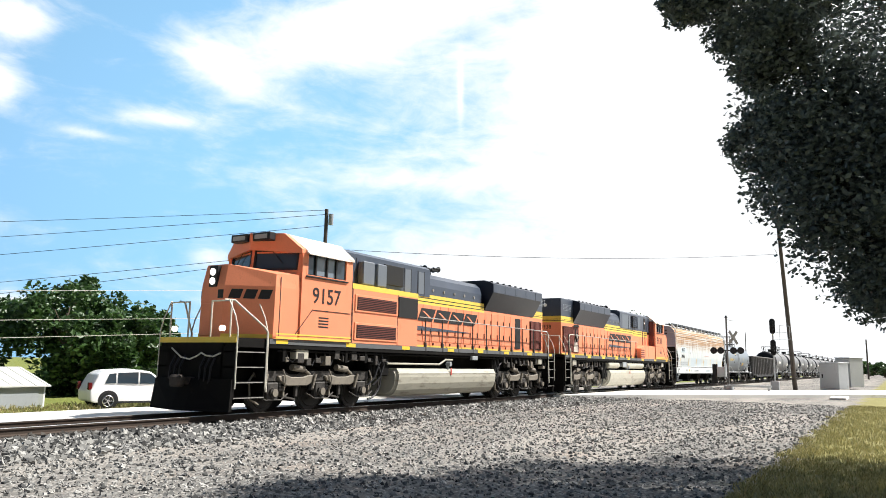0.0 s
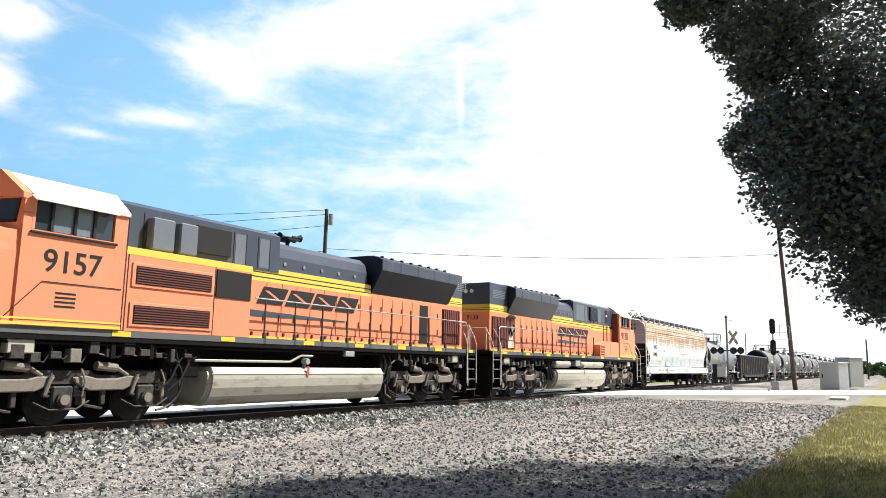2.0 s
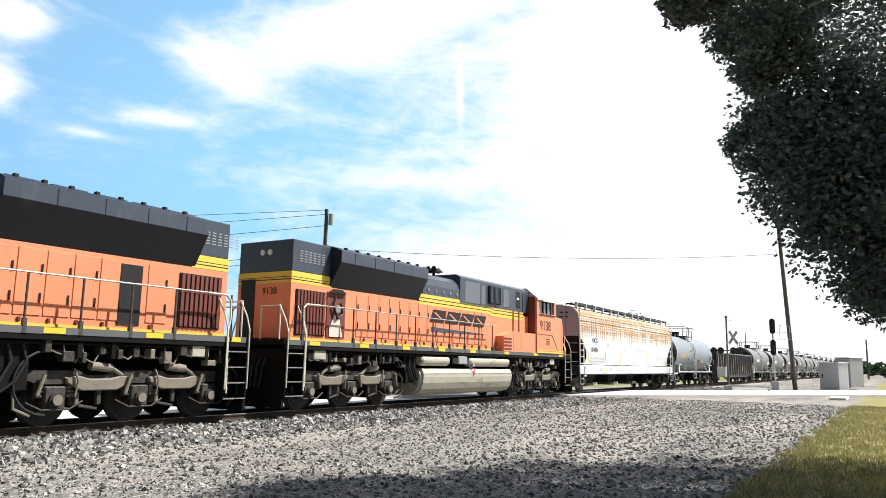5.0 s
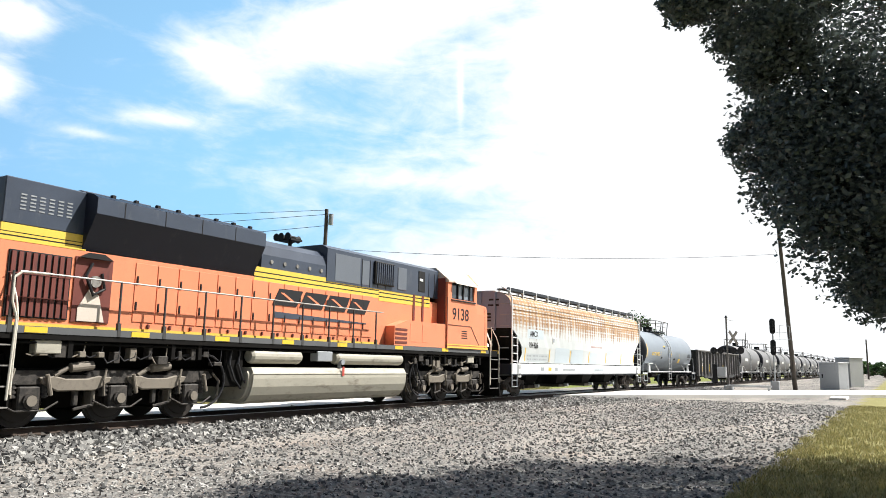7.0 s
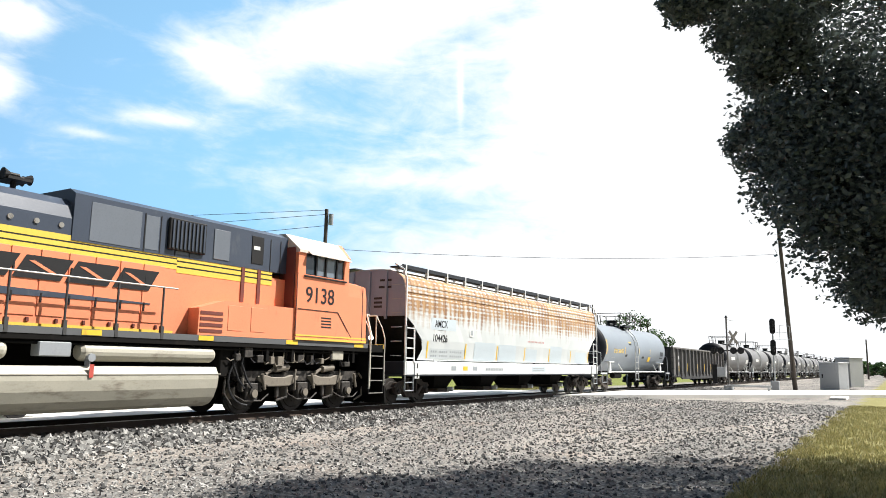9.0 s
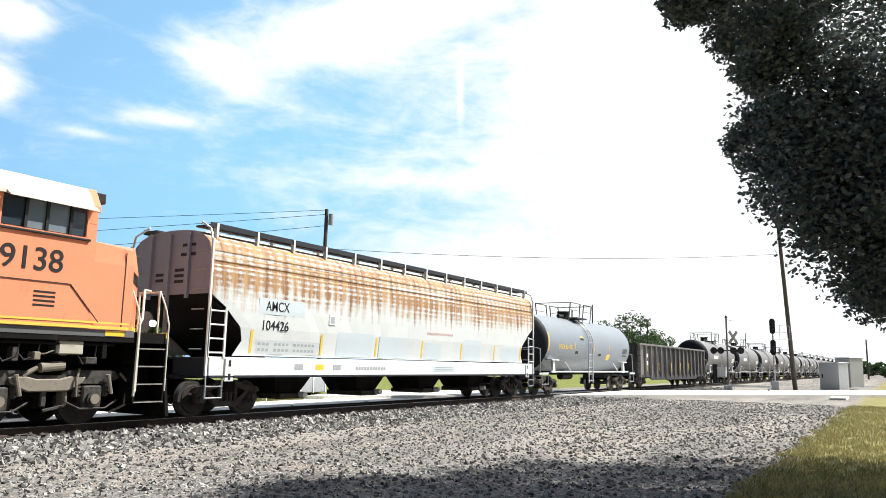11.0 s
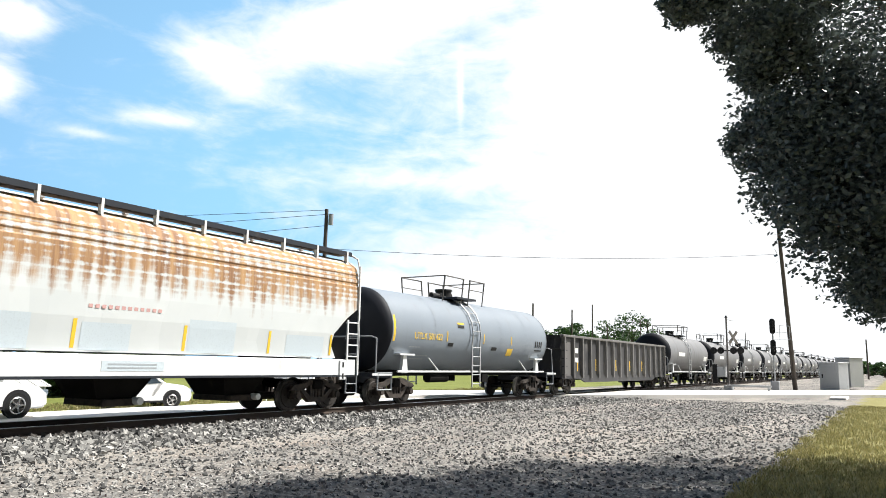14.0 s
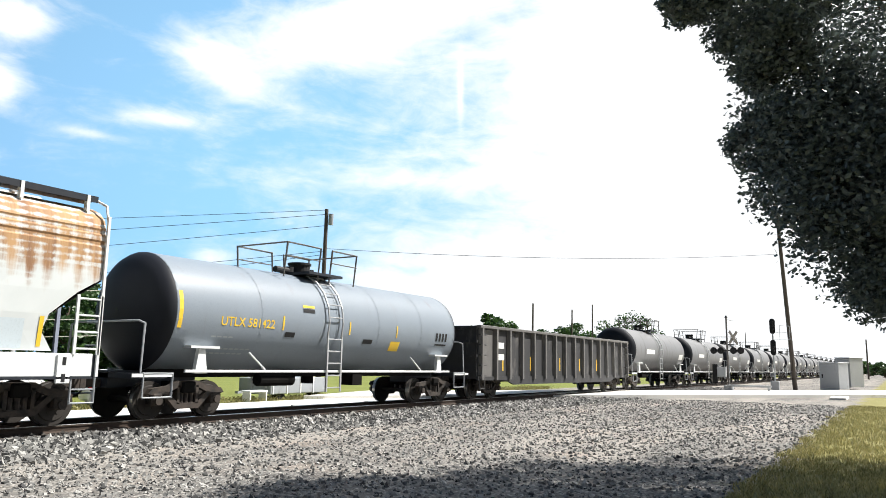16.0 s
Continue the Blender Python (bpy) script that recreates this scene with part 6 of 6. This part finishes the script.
suv = white_car("suv", "white compact suv parked beyond the track", 4.35,
                [(0.05, 0.35), (0.02, 0.75), (0.12, 1.0), (0.32, 1.42), (0.6, 1.58), (1.6, 1.65), (2.5, 1.55), (3.2, 1.06), (4.0, 0.95), (4.28, 0.8), (4.35, 0.5), (4.25, 0.28), (0.2, 0.28)],
                [[(0.62, 1.05), (1.05, 1.05), (1.05, 1.46), (0.78, 1.42)], [(1.12, 1.04), (1.95, 1.02), (1.95, 1.5), (1.12, 1.47)], [(2.02, 1.02), (2.95, 1.04), (2.45, 1.45), (2.02, 1.5)]],
                (0.78, 3.42), 0.9, [(0.06, 0.78, 0.14, 0.3, REDLENS, "tail_lamp"), (4.24, 0.66, 0.2, 0.16, PALEGLASS, "head_lamp")])
suv.matrix_basis = pose(15.38, 23.62, -0.26, 0, 0, -18) @ Matrix.Diagonal((0.82, 0.82, 0.82, 1))
sedan = white_car("sedan", "white sedan waiting on the far street", 4.7,
                  [(0.02, 0.4), (0.0, 0.75), (0.1, 0.95), (0.9, 1.0), (1.5, 1.38), (2.2, 1.45), (2.8, 1.36), (3.5, 0.98), (4.4, 0.85), (4.65, 0.65), (4.68, 0.35), (4.5, 0.25), (0.15, 0.25)],
                  [[(1.15, 0.98), (2.1, 0.98), (2.1, 1.36), (1.6, 1.32)], [(2.17, 0.98), (3.2, 0.98), (2.75, 1.28), (2.17, 1.36)]],
                  (0.85, 3.75), 0.9, [(0.06, 0.7, 0.14, 0.18, REDLENS, "tail_lamp"), (4.52, 0.58, 0.26, 0.16, PALEGLASS, "head_lamp")])


def build_shed():
    shed = thing("shed", "low grey shed with a pale metal gable roof among trees", "shed", at=pose(10.1, 24.2, -0.25, 0, 0, 6))
    body = bm_new()
    box(body, 0, 4.6, 0, 3.0, 0, 0.75)
    part("wall", body, SHEDWALL, shed, "grey-green wall")
    part("end_wall", prism(bm_new(), [(0.0, 0.0), (3.0, 0.0), (3.0, 0.75), (1.5, 1.25), (0.0, 0.75)], 4.6, 4.66, "x"), WHITE, shed, "white end wall")
    for s in (0, 1):
        y0, y1 = (-0.15, 1.5) if s == 0 else (3.15, 1.5)
        bm = loft(bm_new(), [(-0.1, y0, 0.70), (4.75, y0, 0.70), (4.75, y0, 0.74), (-0.1, y0, 0.74)], [(-0.1, y1, 1.3), (4.75, y1, 1.3), (4.75, y1, 1.34), (-0.1, y1, 1.34)])
        rf = part("roof", bm, SHEDMETAL, shed, "pale weathered metal roof")
        for k in range(12):
            x = k * 0.42
            part("roof_rib", pipe(bm_new(), [(x, y0, 0.745), (x, y1, 1.345)], 0.012, 4), SHEDMETAL, rf)
    part("door", box(bm_new(), 3.0, 4.4, -0.02, 0.0, 0.02, 0.68), BOXGREY, shed)


build_shed()


def leaves(n, center, radii, size, seed, clumps=60, hollow=0.45, flat=0.5, tight=0.22):
    """Leaves gathered in clumps through an uneven crown."""
    rng = np.random.default_rng(seed)
    d = rng.normal(size=(clumps, 3))
    d /= np.linalg.norm(d, axis=1)[:, None]
    rad = (hollow + (1 - hollow) * rng.random(clumps) ** 0.5)[:, None] * (0.85 + 0.3 * rng.random((clumps, 1)))
    cc = np.array(center) + d * rad * np.array(radii)
    which = rng.integers(0, clumps, n)
    spread = tight * np.array(radii) * (0.6 + 0.8 * rng.random((clumps, 1)))
    g = rng.normal(size=(n, 3))
    g *= (rng.random((n, 1)) ** 0.4) / np.linalg.norm(g, axis=1)[:, None] * 1.25
    p = cc[which] + g * spread[which]
    ax = rng.normal(size=(n, 3))
    ax[:, 2] = ax[:, 2] * flat - 0.35
    ax /= np.linalg.norm(ax, axis=1)[:, None]
    side = np.cross(ax, rng.normal(size=(n, 3)))
    side /= np.linalg.norm(side, axis=1)[:, None]
    up = np.cross(side, ax)
    s = (size * (0.6 + 0.8 * rng.random(n)))[:, None]
    v = np.stack([p - ax * s * 0.5, p + side * s * 0.34 + ax * s * 0.02 + up * s * 0.08, p + ax * s * 0.6, p - side * s * 0.34 + ax * s * 0.02 + up * s * 0.08], 1).reshape(-1, 3)
    i = np.arange(n)[:, None] * 4
    return v, np.concatenate([i + np.array([0, 1, 2]), i + np.array([0, 2, 3])]).reshape(-1, 3), cc


def tree(name, at, height, spread, n, size, seed, label, leafmat, bottom=0.25, clumps=60, trunk_r=0.22, group="", tight=0.22, boughs=()):
    t = thing(name, label, "tree", group, at=pose(*at))
    zc = height * (1 + bottom) / 2
    v, f, cc = leaves(n, (0, 0, zc), (spread, spread, height * (1 - bottom) / 2), size, seed, clumps, tight=tight)
    for k, (c, rad, m) in enumerate(boughs):
        v2, f2, c2 = leaves(m, c, rad, size * 0.85, seed + 90 + k, 60, tight=0.3)
        f = np.concatenate([f, f2 + len(v)])
        v, cc = np.concatenate([v, v2]), np.concatenate([c2[::12], cc])
    bm = bm_new()
    rng = np.random.default_rng(seed)
    lean = rng.normal(size=2) * 0.15
    mid = Vector((lean[0], lean[1], height * bottom * 1.1))
    rod(bm, (0, 0, -0.1), mid, trunk_r * 1.25, 10, trunk_r)
    topp = Vector((lean[0] * 1.5, lean[1] * 1.5, height * 0.72))
    rod(bm, mid, topp, trunk_r, 8, trunk_r * 0.3)
    for k in range(0, len(cc), max(1, len(cc) // 22)):
        c = Vector(cc[k])
        base = mid.lerp(topp, min(1.0, max(0.0, (c.z - mid.z) / max(0.1, topp.z - mid.z) * 0.6)))
        knee = base.lerp(c, 0.55) + Vector((0, 0, 0.06 * height))
        rod(bm, base, knee, trunk_r * 0.32, 6, trunk_r * 0.18)
        rod(bm, knee, c, trunk_r * 0.18, 5, trunk_r * 0.05)
    part("trunk", bm, BARK, t, "rough brown trunk and limbs")
    soup("crown", v, f, leafmat, t, "dense green leaf crown")
    return t


# wood behind the far street
for k, (x, y, hgt, spr) in enumerate(((20.6, 33.0, 5.6, 3.0), (23.6, 36.0, 6.3, 2.8), (18.2, 37.5, 5.2, 3.2), (14.8, 34.0, 4.2, 2.6), (25.2, 34.2, 4.9, 2.0), (22.0, 31.0, 4.0, 2.2), (12.5, 38.0, 5.0, 3.2))):
    tree("tree", (x, y, -0.25), hgt * 0.93, spr * 0.9, 9500, 0.24, 20 + k, "leafy green broadleaf tree behind the far street", FARLEAF, 0.06, 46, 0.16, "wood beyond the track")
for k, (x, y, hgt, spr) in enumerate(((198, 60.5, 16.3, 8.0), (183, 62, 10.5, 5.5), (222, 61, 11.5, 5.5), (116, 60, 9.6, 5.0), (160, 62, 10.6, 7.0), (146, 64, 9.4, 6.0), (106, 62, 8.0, 6.0))):
    tree("tree", (x, y, -0.25), hgt, spr * 0.95, 6000, 0.6, 40 + k, "distant green tree on the horizon", FARLEAF, 0.12, 34, 0.35, "distant trees")
# the tree beside the camera, whose crown hangs into view and shades the gravel
tree("maple_tree", (14.4, -3.6, -0.27), 11.4, 5.2, 100000, 0.092, 5, "broad dark-leaved maple on the lawn", LEAF, 0.18, 300, 0.32, tight=0.15,
     boughs=[((-2.2, 4.4, 4.9), (0.9, 0.9, 1.3), 17000), ((-2.5, 3.1, 4.05), (1.4, 1.6, 1.4), 26000), ((-1.8, 5.0, 8.5), (1.4, 1.3, 1.1), 17000), ((-2.2, 2.45, 2.95), (1.3, 1.6, 0.72), 26000),
             ((-2.35, 5.1, 6.75), (0.8, 0.7, 0.6), 7500), ((-2.0, 5.2, 5.3), (0.5, 0.5, 0.5), 3500), ((-2.9, 6.0, 7.55), (0.55, 0.5, 0.35), 4500)])


def pole(name, base, top, r, label, arms=0, group="utility poles"):
    b, t = Vector(base), Vector(top)
    p = thing(name, label, "utility pole", group, at=Matrix.Translation(b))
    part("shaft", rod(bm_new(), (0, 0, -0.2), t - b, r, 12, r * 0.68), WOOD, p, "weathered brown wooden shaft")
    for k in range(arms):
        z = (t - b).z - 0.25 - 0.7 * k
        c = (t - b) * (z / (t - b).z)
        part("crossarm", box(bm_new(), c.x - 0.07, c.x + 0.07, c.y - 0.9, c.y + 0.9, c.z - 0.06, c.z + 0.06), WOOD, p)
        for y in (-0.8, -0.3, 0.3, 0.8):
            part("insulator", rod(bm_new(), (c.x, c.y + y, c.z + 0.06), (c.x, c.y + y, c.z + 0.2), 0.04, 8), SIGNWHITE, p)
    return p


def cable(bm, pts, r):
    """One unbroken strand of square section."""
    rings = []
    for p in pts:
        rings.append([bm.verts.new(p + Vector(d) * r) for d in ((0.7, -0.7, 0.7), (0.7, -0.7, -0.7), (-0.7, 0.7, -0.7), (-0.7, 0.7, 0.7))])
    for a, b in zip(rings, rings[1:]):
        for k in range(4):
            bm.faces.new((a[k], a[(k + 1) % 4], b[(k + 1) % 4], b[k]))
    bmesh.ops.recalc_face_normals(bm, faces=bm.faces)


def wire(a, b, sag, r, label="thin dark overhead wire", material=None):
    bm = bm_new()
    a, b = Vector(a), Vector(b)
    pts = [a.lerp(b, k / 16) - Vector((0, 0, sag * 4 * (k / 16) * (1 - k / 16))) for k in range(17)]
    cable(bm, pts, r)
    return tagged(part("overhead_wire", bm, material or LETTER), label, "wire", "overhead wires")


pole("utility_pole", (31.4, 27.0, -0.25), (31.5, 27.0, 10.0), 0.15, "weathered wooden pole beyond the track")
part_t = thing("transformer", "grey pole-top transformer can", "transformer", at=pose(31.6, 26.75, 9.1))
part("can", rod(bm_new(), (0, 0, 0), (0, 0, 0.62), 0.14, 14), BOXGREY, part_t)
pole("leaning_pole", (64.5, 6.8, -0.1), (63.1, 7.34, 14.6), 0.18, "tall leaning dark wooden pole by the crossing")
pole("utility_pole", (12.5, 58.4, -0.25), (12.5, 58.4, 9.4), 0.15, "wooden pole in the yard behind the trees")
pole("utility_pole", (5.0, 27.2, -0.25), (5.0, 27.2, 6.5), 0.15, "short wooden pole along the far street")
for zz, z in ((9.95, 8.2), (9.7, 6.7), (9.05, 5.3), (7.6, 3.6), (7.4, 2.5)):
    wire((31.45, 27.0, zz), (12.5, 58.4, z), 0.1, 0.016)
wire((31.5, 27.0, 7.75), (62.95, 7.4, 10.5), 0.45, 0.018)
for z, zz in ((2.1, 3.9), (1.5, 3.2), (2.9, 5.4)):
    wire((5.0, 27.2, z), (31.45, 27.0, zz), 0.02, 0.013, "pale cable strung before the trees", RAILPAINT)
for x, y, hgt in ((88, 40, 9.5), (112, 44, 10.5), (127, 46, 12.5), (135, 46, 9.5), (170, 50, 12.6), (176, 50, 12.4), (250, 40, 13)):
    pole("utility_pole", (x, y, -0.25), (x + 0.4, y, hgt), 0.16, "distant wooden utility pole")


tree("tree", (300, 8.0, -0.25), 5.0, 6.0, 3000, 0.7, 61, "low dark scrub far along the railway", FARLEAF, 0.02, 26, 0.3, "distant trees")
tree("tree", (260, 3.0, -0.25), 4.2, 4.0, 2500, 0.6, 62, "low dark scrub far along the railway", FARLEAF, 0.02, 26, 0.3, "distant trees")
pole("utility_pole", (190, 5.2, -0.25), (190.2, 5.2, 8.5), 0.2, "distant wooden utility pole")


def crossing_signal():
    g = thing("crossing_signal", "level crossing mast with crossbuck, red lamps and bell", "crossing signal", at=pose(58.2, 10.6, -0.1))
    part("mast", rod(bm_new(), (0, 0, 0), (0, 0, 5.35), 0.065, 10), MASTGREY, g, "dull steel mast")
    part("base", box(bm_new(), -0.3, 0.3, -0.3, 0.3, 0, 0.35, 0.03), GALV, g)
    for a in (1, -1):
        bm = bm_new()
        box(bm, -0.03, 0.0, -0.62, 0.62, -0.11, 0.11)
        bmesh.ops.rotate(bm, cent=(0, 0, 0), matrix=Matrix.Rotation(a * radians(48), 3, "X"), verts=bm.verts)
        bmesh.ops.translate(bm, vec=(-0.1 - 0.03 * (a > 0), 0, 0), verts=bm.verts)
        bmesh.ops.rotate(bm, cent=(0, 0, 0), matrix=Matrix.Rotation(radians(58), 3, "Z"), verts=bm.verts)
        bmesh.ops.translate(bm, vec=(0.0, -0.35, 3.85), verts=bm.verts)
        part("crossbuck_board", bm, MASTGREY, g, "dull dark back of a crossbuck board")
    part("lamp_bar", box(bm_new(), -0.05, 0.05, -1.0, 1.0, 2.86, 2.94), SIGNBLACK, g)
    for y in (-0.95, -0.45, 0.45, 0.95):
        bm = rod(bm_new(), (-0.12, y, 2.9), (-0.08, y, 2.9), 0.25, 18)
        lamp_ = part("lamp_backing", bm, SIGNBLACK, g, "black round lamp backing")
        part("lamp_lens", rod(bm_new(), (-0.16, y, 2.9), (-0.12, y, 2.9), 0.1, 14), SIGNBLACK, lamp_)
    part("gate_mechanism", box(bm_new(), -0.25, 0.25, 0.15, 0.75, 0.95, 1.7, 0.04), GALV, g, "grey gate machine box")
    part("counterweight", box(bm_new(), -0.1, 0.1, 0.75, 1.1, 0.5, 1.9, 0.03), SIGNBLACK, g)
    part("bell", rod(bm_new(), (0, 0, 5.35), (0, 0, 5.5), 0.13, 12, 0.05), SIGNBLACK, g)
    part("top_arm", rod(bm_new(), (0, 0, 5.2), (0.3, -0.5, 5.1), 0.02, 6), GALV, g)


crossing_signal()


def block_signal():
    g = thing("block_signal", "two-headed black railway signal on a silver mast", "railway signal", at=pose(62.6, 8.0, -0.1))
    part("mast", rod(bm_new(), (0, 0, 0), (0, 0, 5.3), 0.06, 10), GALV, g, "silver mast")
    for z in (2.9, 4.55):
        bm = box(bm_new(), -0.08, 0.0, -0.20, 0.20, z - 0.05, z + 0.75)
        rod(bm, (-0.08, 0, z + 0.75), (0.0, 0, z + 0.75), 0.2, 16)
        rod(bm, (-0.08, 0, z - 0.05), (0.0, 0, z - 0.05), 0.2, 16)
        hd = part("signal_head", bm, SIGNBLACK, g, "black oval signal head")
        for d in (0.1, 0.38, 0.66):
            part("hood", rod(bm_new(), (-0.3, 0, z + d), (-0.08, 0, z + d), 0.11, 12), SIGNBLACK, hd)
    part("base_case", box(bm_new(), -0.25, 0.25, -0.3, 0.3, 0, 0.7, 0.03), GALV, g)
    bm = pipe(bm_new(), [(0, 0, 3.85), (0.1, -1.2, 3.85), (0.1, -1.2, 4.9)], 0.02, 6)
    pipe(bm, [(0.05, -0.5, 3.85), (0.05, -0.5, 4.95), (0.1, -1.2, 4.9)], 0.02, 6)
    rod(bm, (0.05, -0.2, 4.4), (0.1, -1.0, 4.4), 0.02, 6)
    part("ladder_cage", bm, GALV, g)


block_signal()


def equipment_house(x, y, w, d, hgt, label):
    g = thing("equipment_house", label, "signal cabinet", "signal cabinets", at=pose(x, y, -0.1, 0, 0, -33))
    part("housing", box(bm_new(), -d / 2, d / 2, -w / 2, w / 2, 0.12, hgt, 0.03), GALV, g, "grey metal housing")
    part("lid", box(bm_new(), -d / 2 - 0.06, d / 2 + 0.06, -w / 2 - 0.06, w / 2 + 0.06, hgt, hgt + 0.07, 0.02), GALV, g)
    part("plinth", box(bm_new(), -d / 2, d / 2, -w / 2, w / 2, 0, 0.12), CONCRETE, g)
    part("door", box(bm_new(), -d / 2 - 0.02, -d / 2, -w * 0.42, w * 0.42, 0.25, hgt - 0.15, 0.01), GALV, g, "grey door")
    part("handle", box(bm_new(), -d / 2 - 0.05, -d / 2 - 0.02, w * 0.3, w * 0.36, hgt * 0.45, hgt * 0.6), SIGNBLACK, g)


equipment_house(68.2, 4.3, 1.75, 1.2, 2.15, "squat grey metal signal cabinet beside the crossing")
equipment_house(80.6, 3.75, 1.5, 1.9, 2.75, "tall pale metal signal house beside the track")
gate = thing("guard_rail", "low pale steel guard beside the crossing", "guard rail", at=pose(57.6, 9.6, -0.1))
part("bar", box(bm_new(), -0.1, 0.1, -2.0, 1.0, 0.28, 0.42, 0.02), GALV, gate)
for y in (-1.8, 0.8):
    part("post", box(bm_new(), -0.06, 0.06, y - 0.06, y + 0.06, -0.1, 0.3), GALV, gate)


def yard_things():
    tr_ = thing("flat_trailer", "low grey trailer parked behind the far street", "trailer", at=pose(24.0, 23.3, -0.25, 0, 0, 6))
    part("deck", box(bm_new(), 0, 4.2, 0, 1.8, 0.25, 0.95, 0.03), BOXGREY, tr_, "grey panelled side")
    for k in range(5):
        part("stake", box(bm_new(), 0.1 + k * 1.0, 0.17 + k * 1.0, -0.03, 0.0, 0.25, 1.0), SIGNWHITE, tr_)
    for x in (0.8, 3.4):
        part("wheel", rod(bm_new(), (x, 0.1, 0.3), (x, 0.35, 0.3), 0.3, 16), RUBBER, tr_)
    part("tongue", box(bm_new(), -1.2, 0, 0.8, 0.95, 0.3, 0.4), BOXGREY, tr_)
    b = thing("bench", "small white metal bench at the street's edge", "bench", at=pose(22.0, 22.5, -0.25, 0, 0, 8))
    part("seat", box(bm_new(), 0, 1.2, 0, 0.45, 0.4, 0.48, 0.02), SIGNWHITE, b)
    for x in (0.03, 1.1):
        part("leg", box(bm_new(), x, x + 0.07, 0.02, 0.4, 0, 0.4), SIGNWHITE, b)


yard_things()

# small dark stone beside the ballast
bm = bm_new()
bmesh.ops.create_icosphere(bm, subdivisions=2, radius=0.1)
for v in bm.verts:
    v.co *= 1 + 0.35 * noise.noise(v.co * 9)
    v.co.z *= 0.7
rock = tagged(part("rock", bm, UNDER), "single dark stone lying on the ballast", "rock")
rock.location = (19.7, 14.2, -0.2)


# ties, one by one along the stretch that is seen near, the rest together
def build_ties():
    bm = box(bm_new(), -0.115, 0.115, -1.3, 1.3, -0.35, -0.165, 0.012)
    first = part("tie", bm, TIE, track, "dark weathered wooden tie")
    first.location = (2.0, D, 0)
    for k in range(1, 110):
        t = new("tie", first.data)
        t.parent = track
        t.location = (2.0 + 0.52 * k + 0.03 * noise.noise((k * 3.3, 0, 0)), D + 0.04 * noise.noise((k * 1.7, 5, 0)), 0)
        t.rotation_euler = (0, 0, 0.02 * noise.noise((k * 2.1, 9, 0)))
    bm = bm_new()
    for k in range(110, 420):
        box(bm, 2.0 + 0.52 * k - 0.115, 2.0 + 0.52 * k + 0.115, D - 1.3, D + 1.3, -0.35, -0.165)
    tagged(part("far_ties", bm, TIE, track), kind="stuff")


build_ties()


def motions():
    times = [k * 0.125 for k in range(129)]
    for ob, x0 in TRAIN:
        walk(ob, [(t, pose(x0 - s, D, 0)) for t, s in TRAVEL])
        for w in [c for c in ob.children if "radius" in c]:
            r, x = w["radius"], w.location.x
            walk(w, [(t, pose(x, 0, r, 0, -math.degrees(travel(t) / r), 0)) for t in times])
    # the sedan drives up behind the train and waits
    walk(sedan, [(0.0, pose(-30.0, 20.35, -0.205, 0, 0, 4)), (2.0, pose(-30.0, 20.35, -0.205, 0, 0, 4)), (6.0, pose(-2.0, 20.35, -0.205, 0, 0, 4)),
                 (9.0, pose(7.6, 21.0, -0.205, 0, 0, 4)), (10.0, pose(7.6, 21.0, -0.205, 0, 0, 4)), (16.0, pose(7.6, 21.0, -0.205, 0, 0, 4))])


motions()
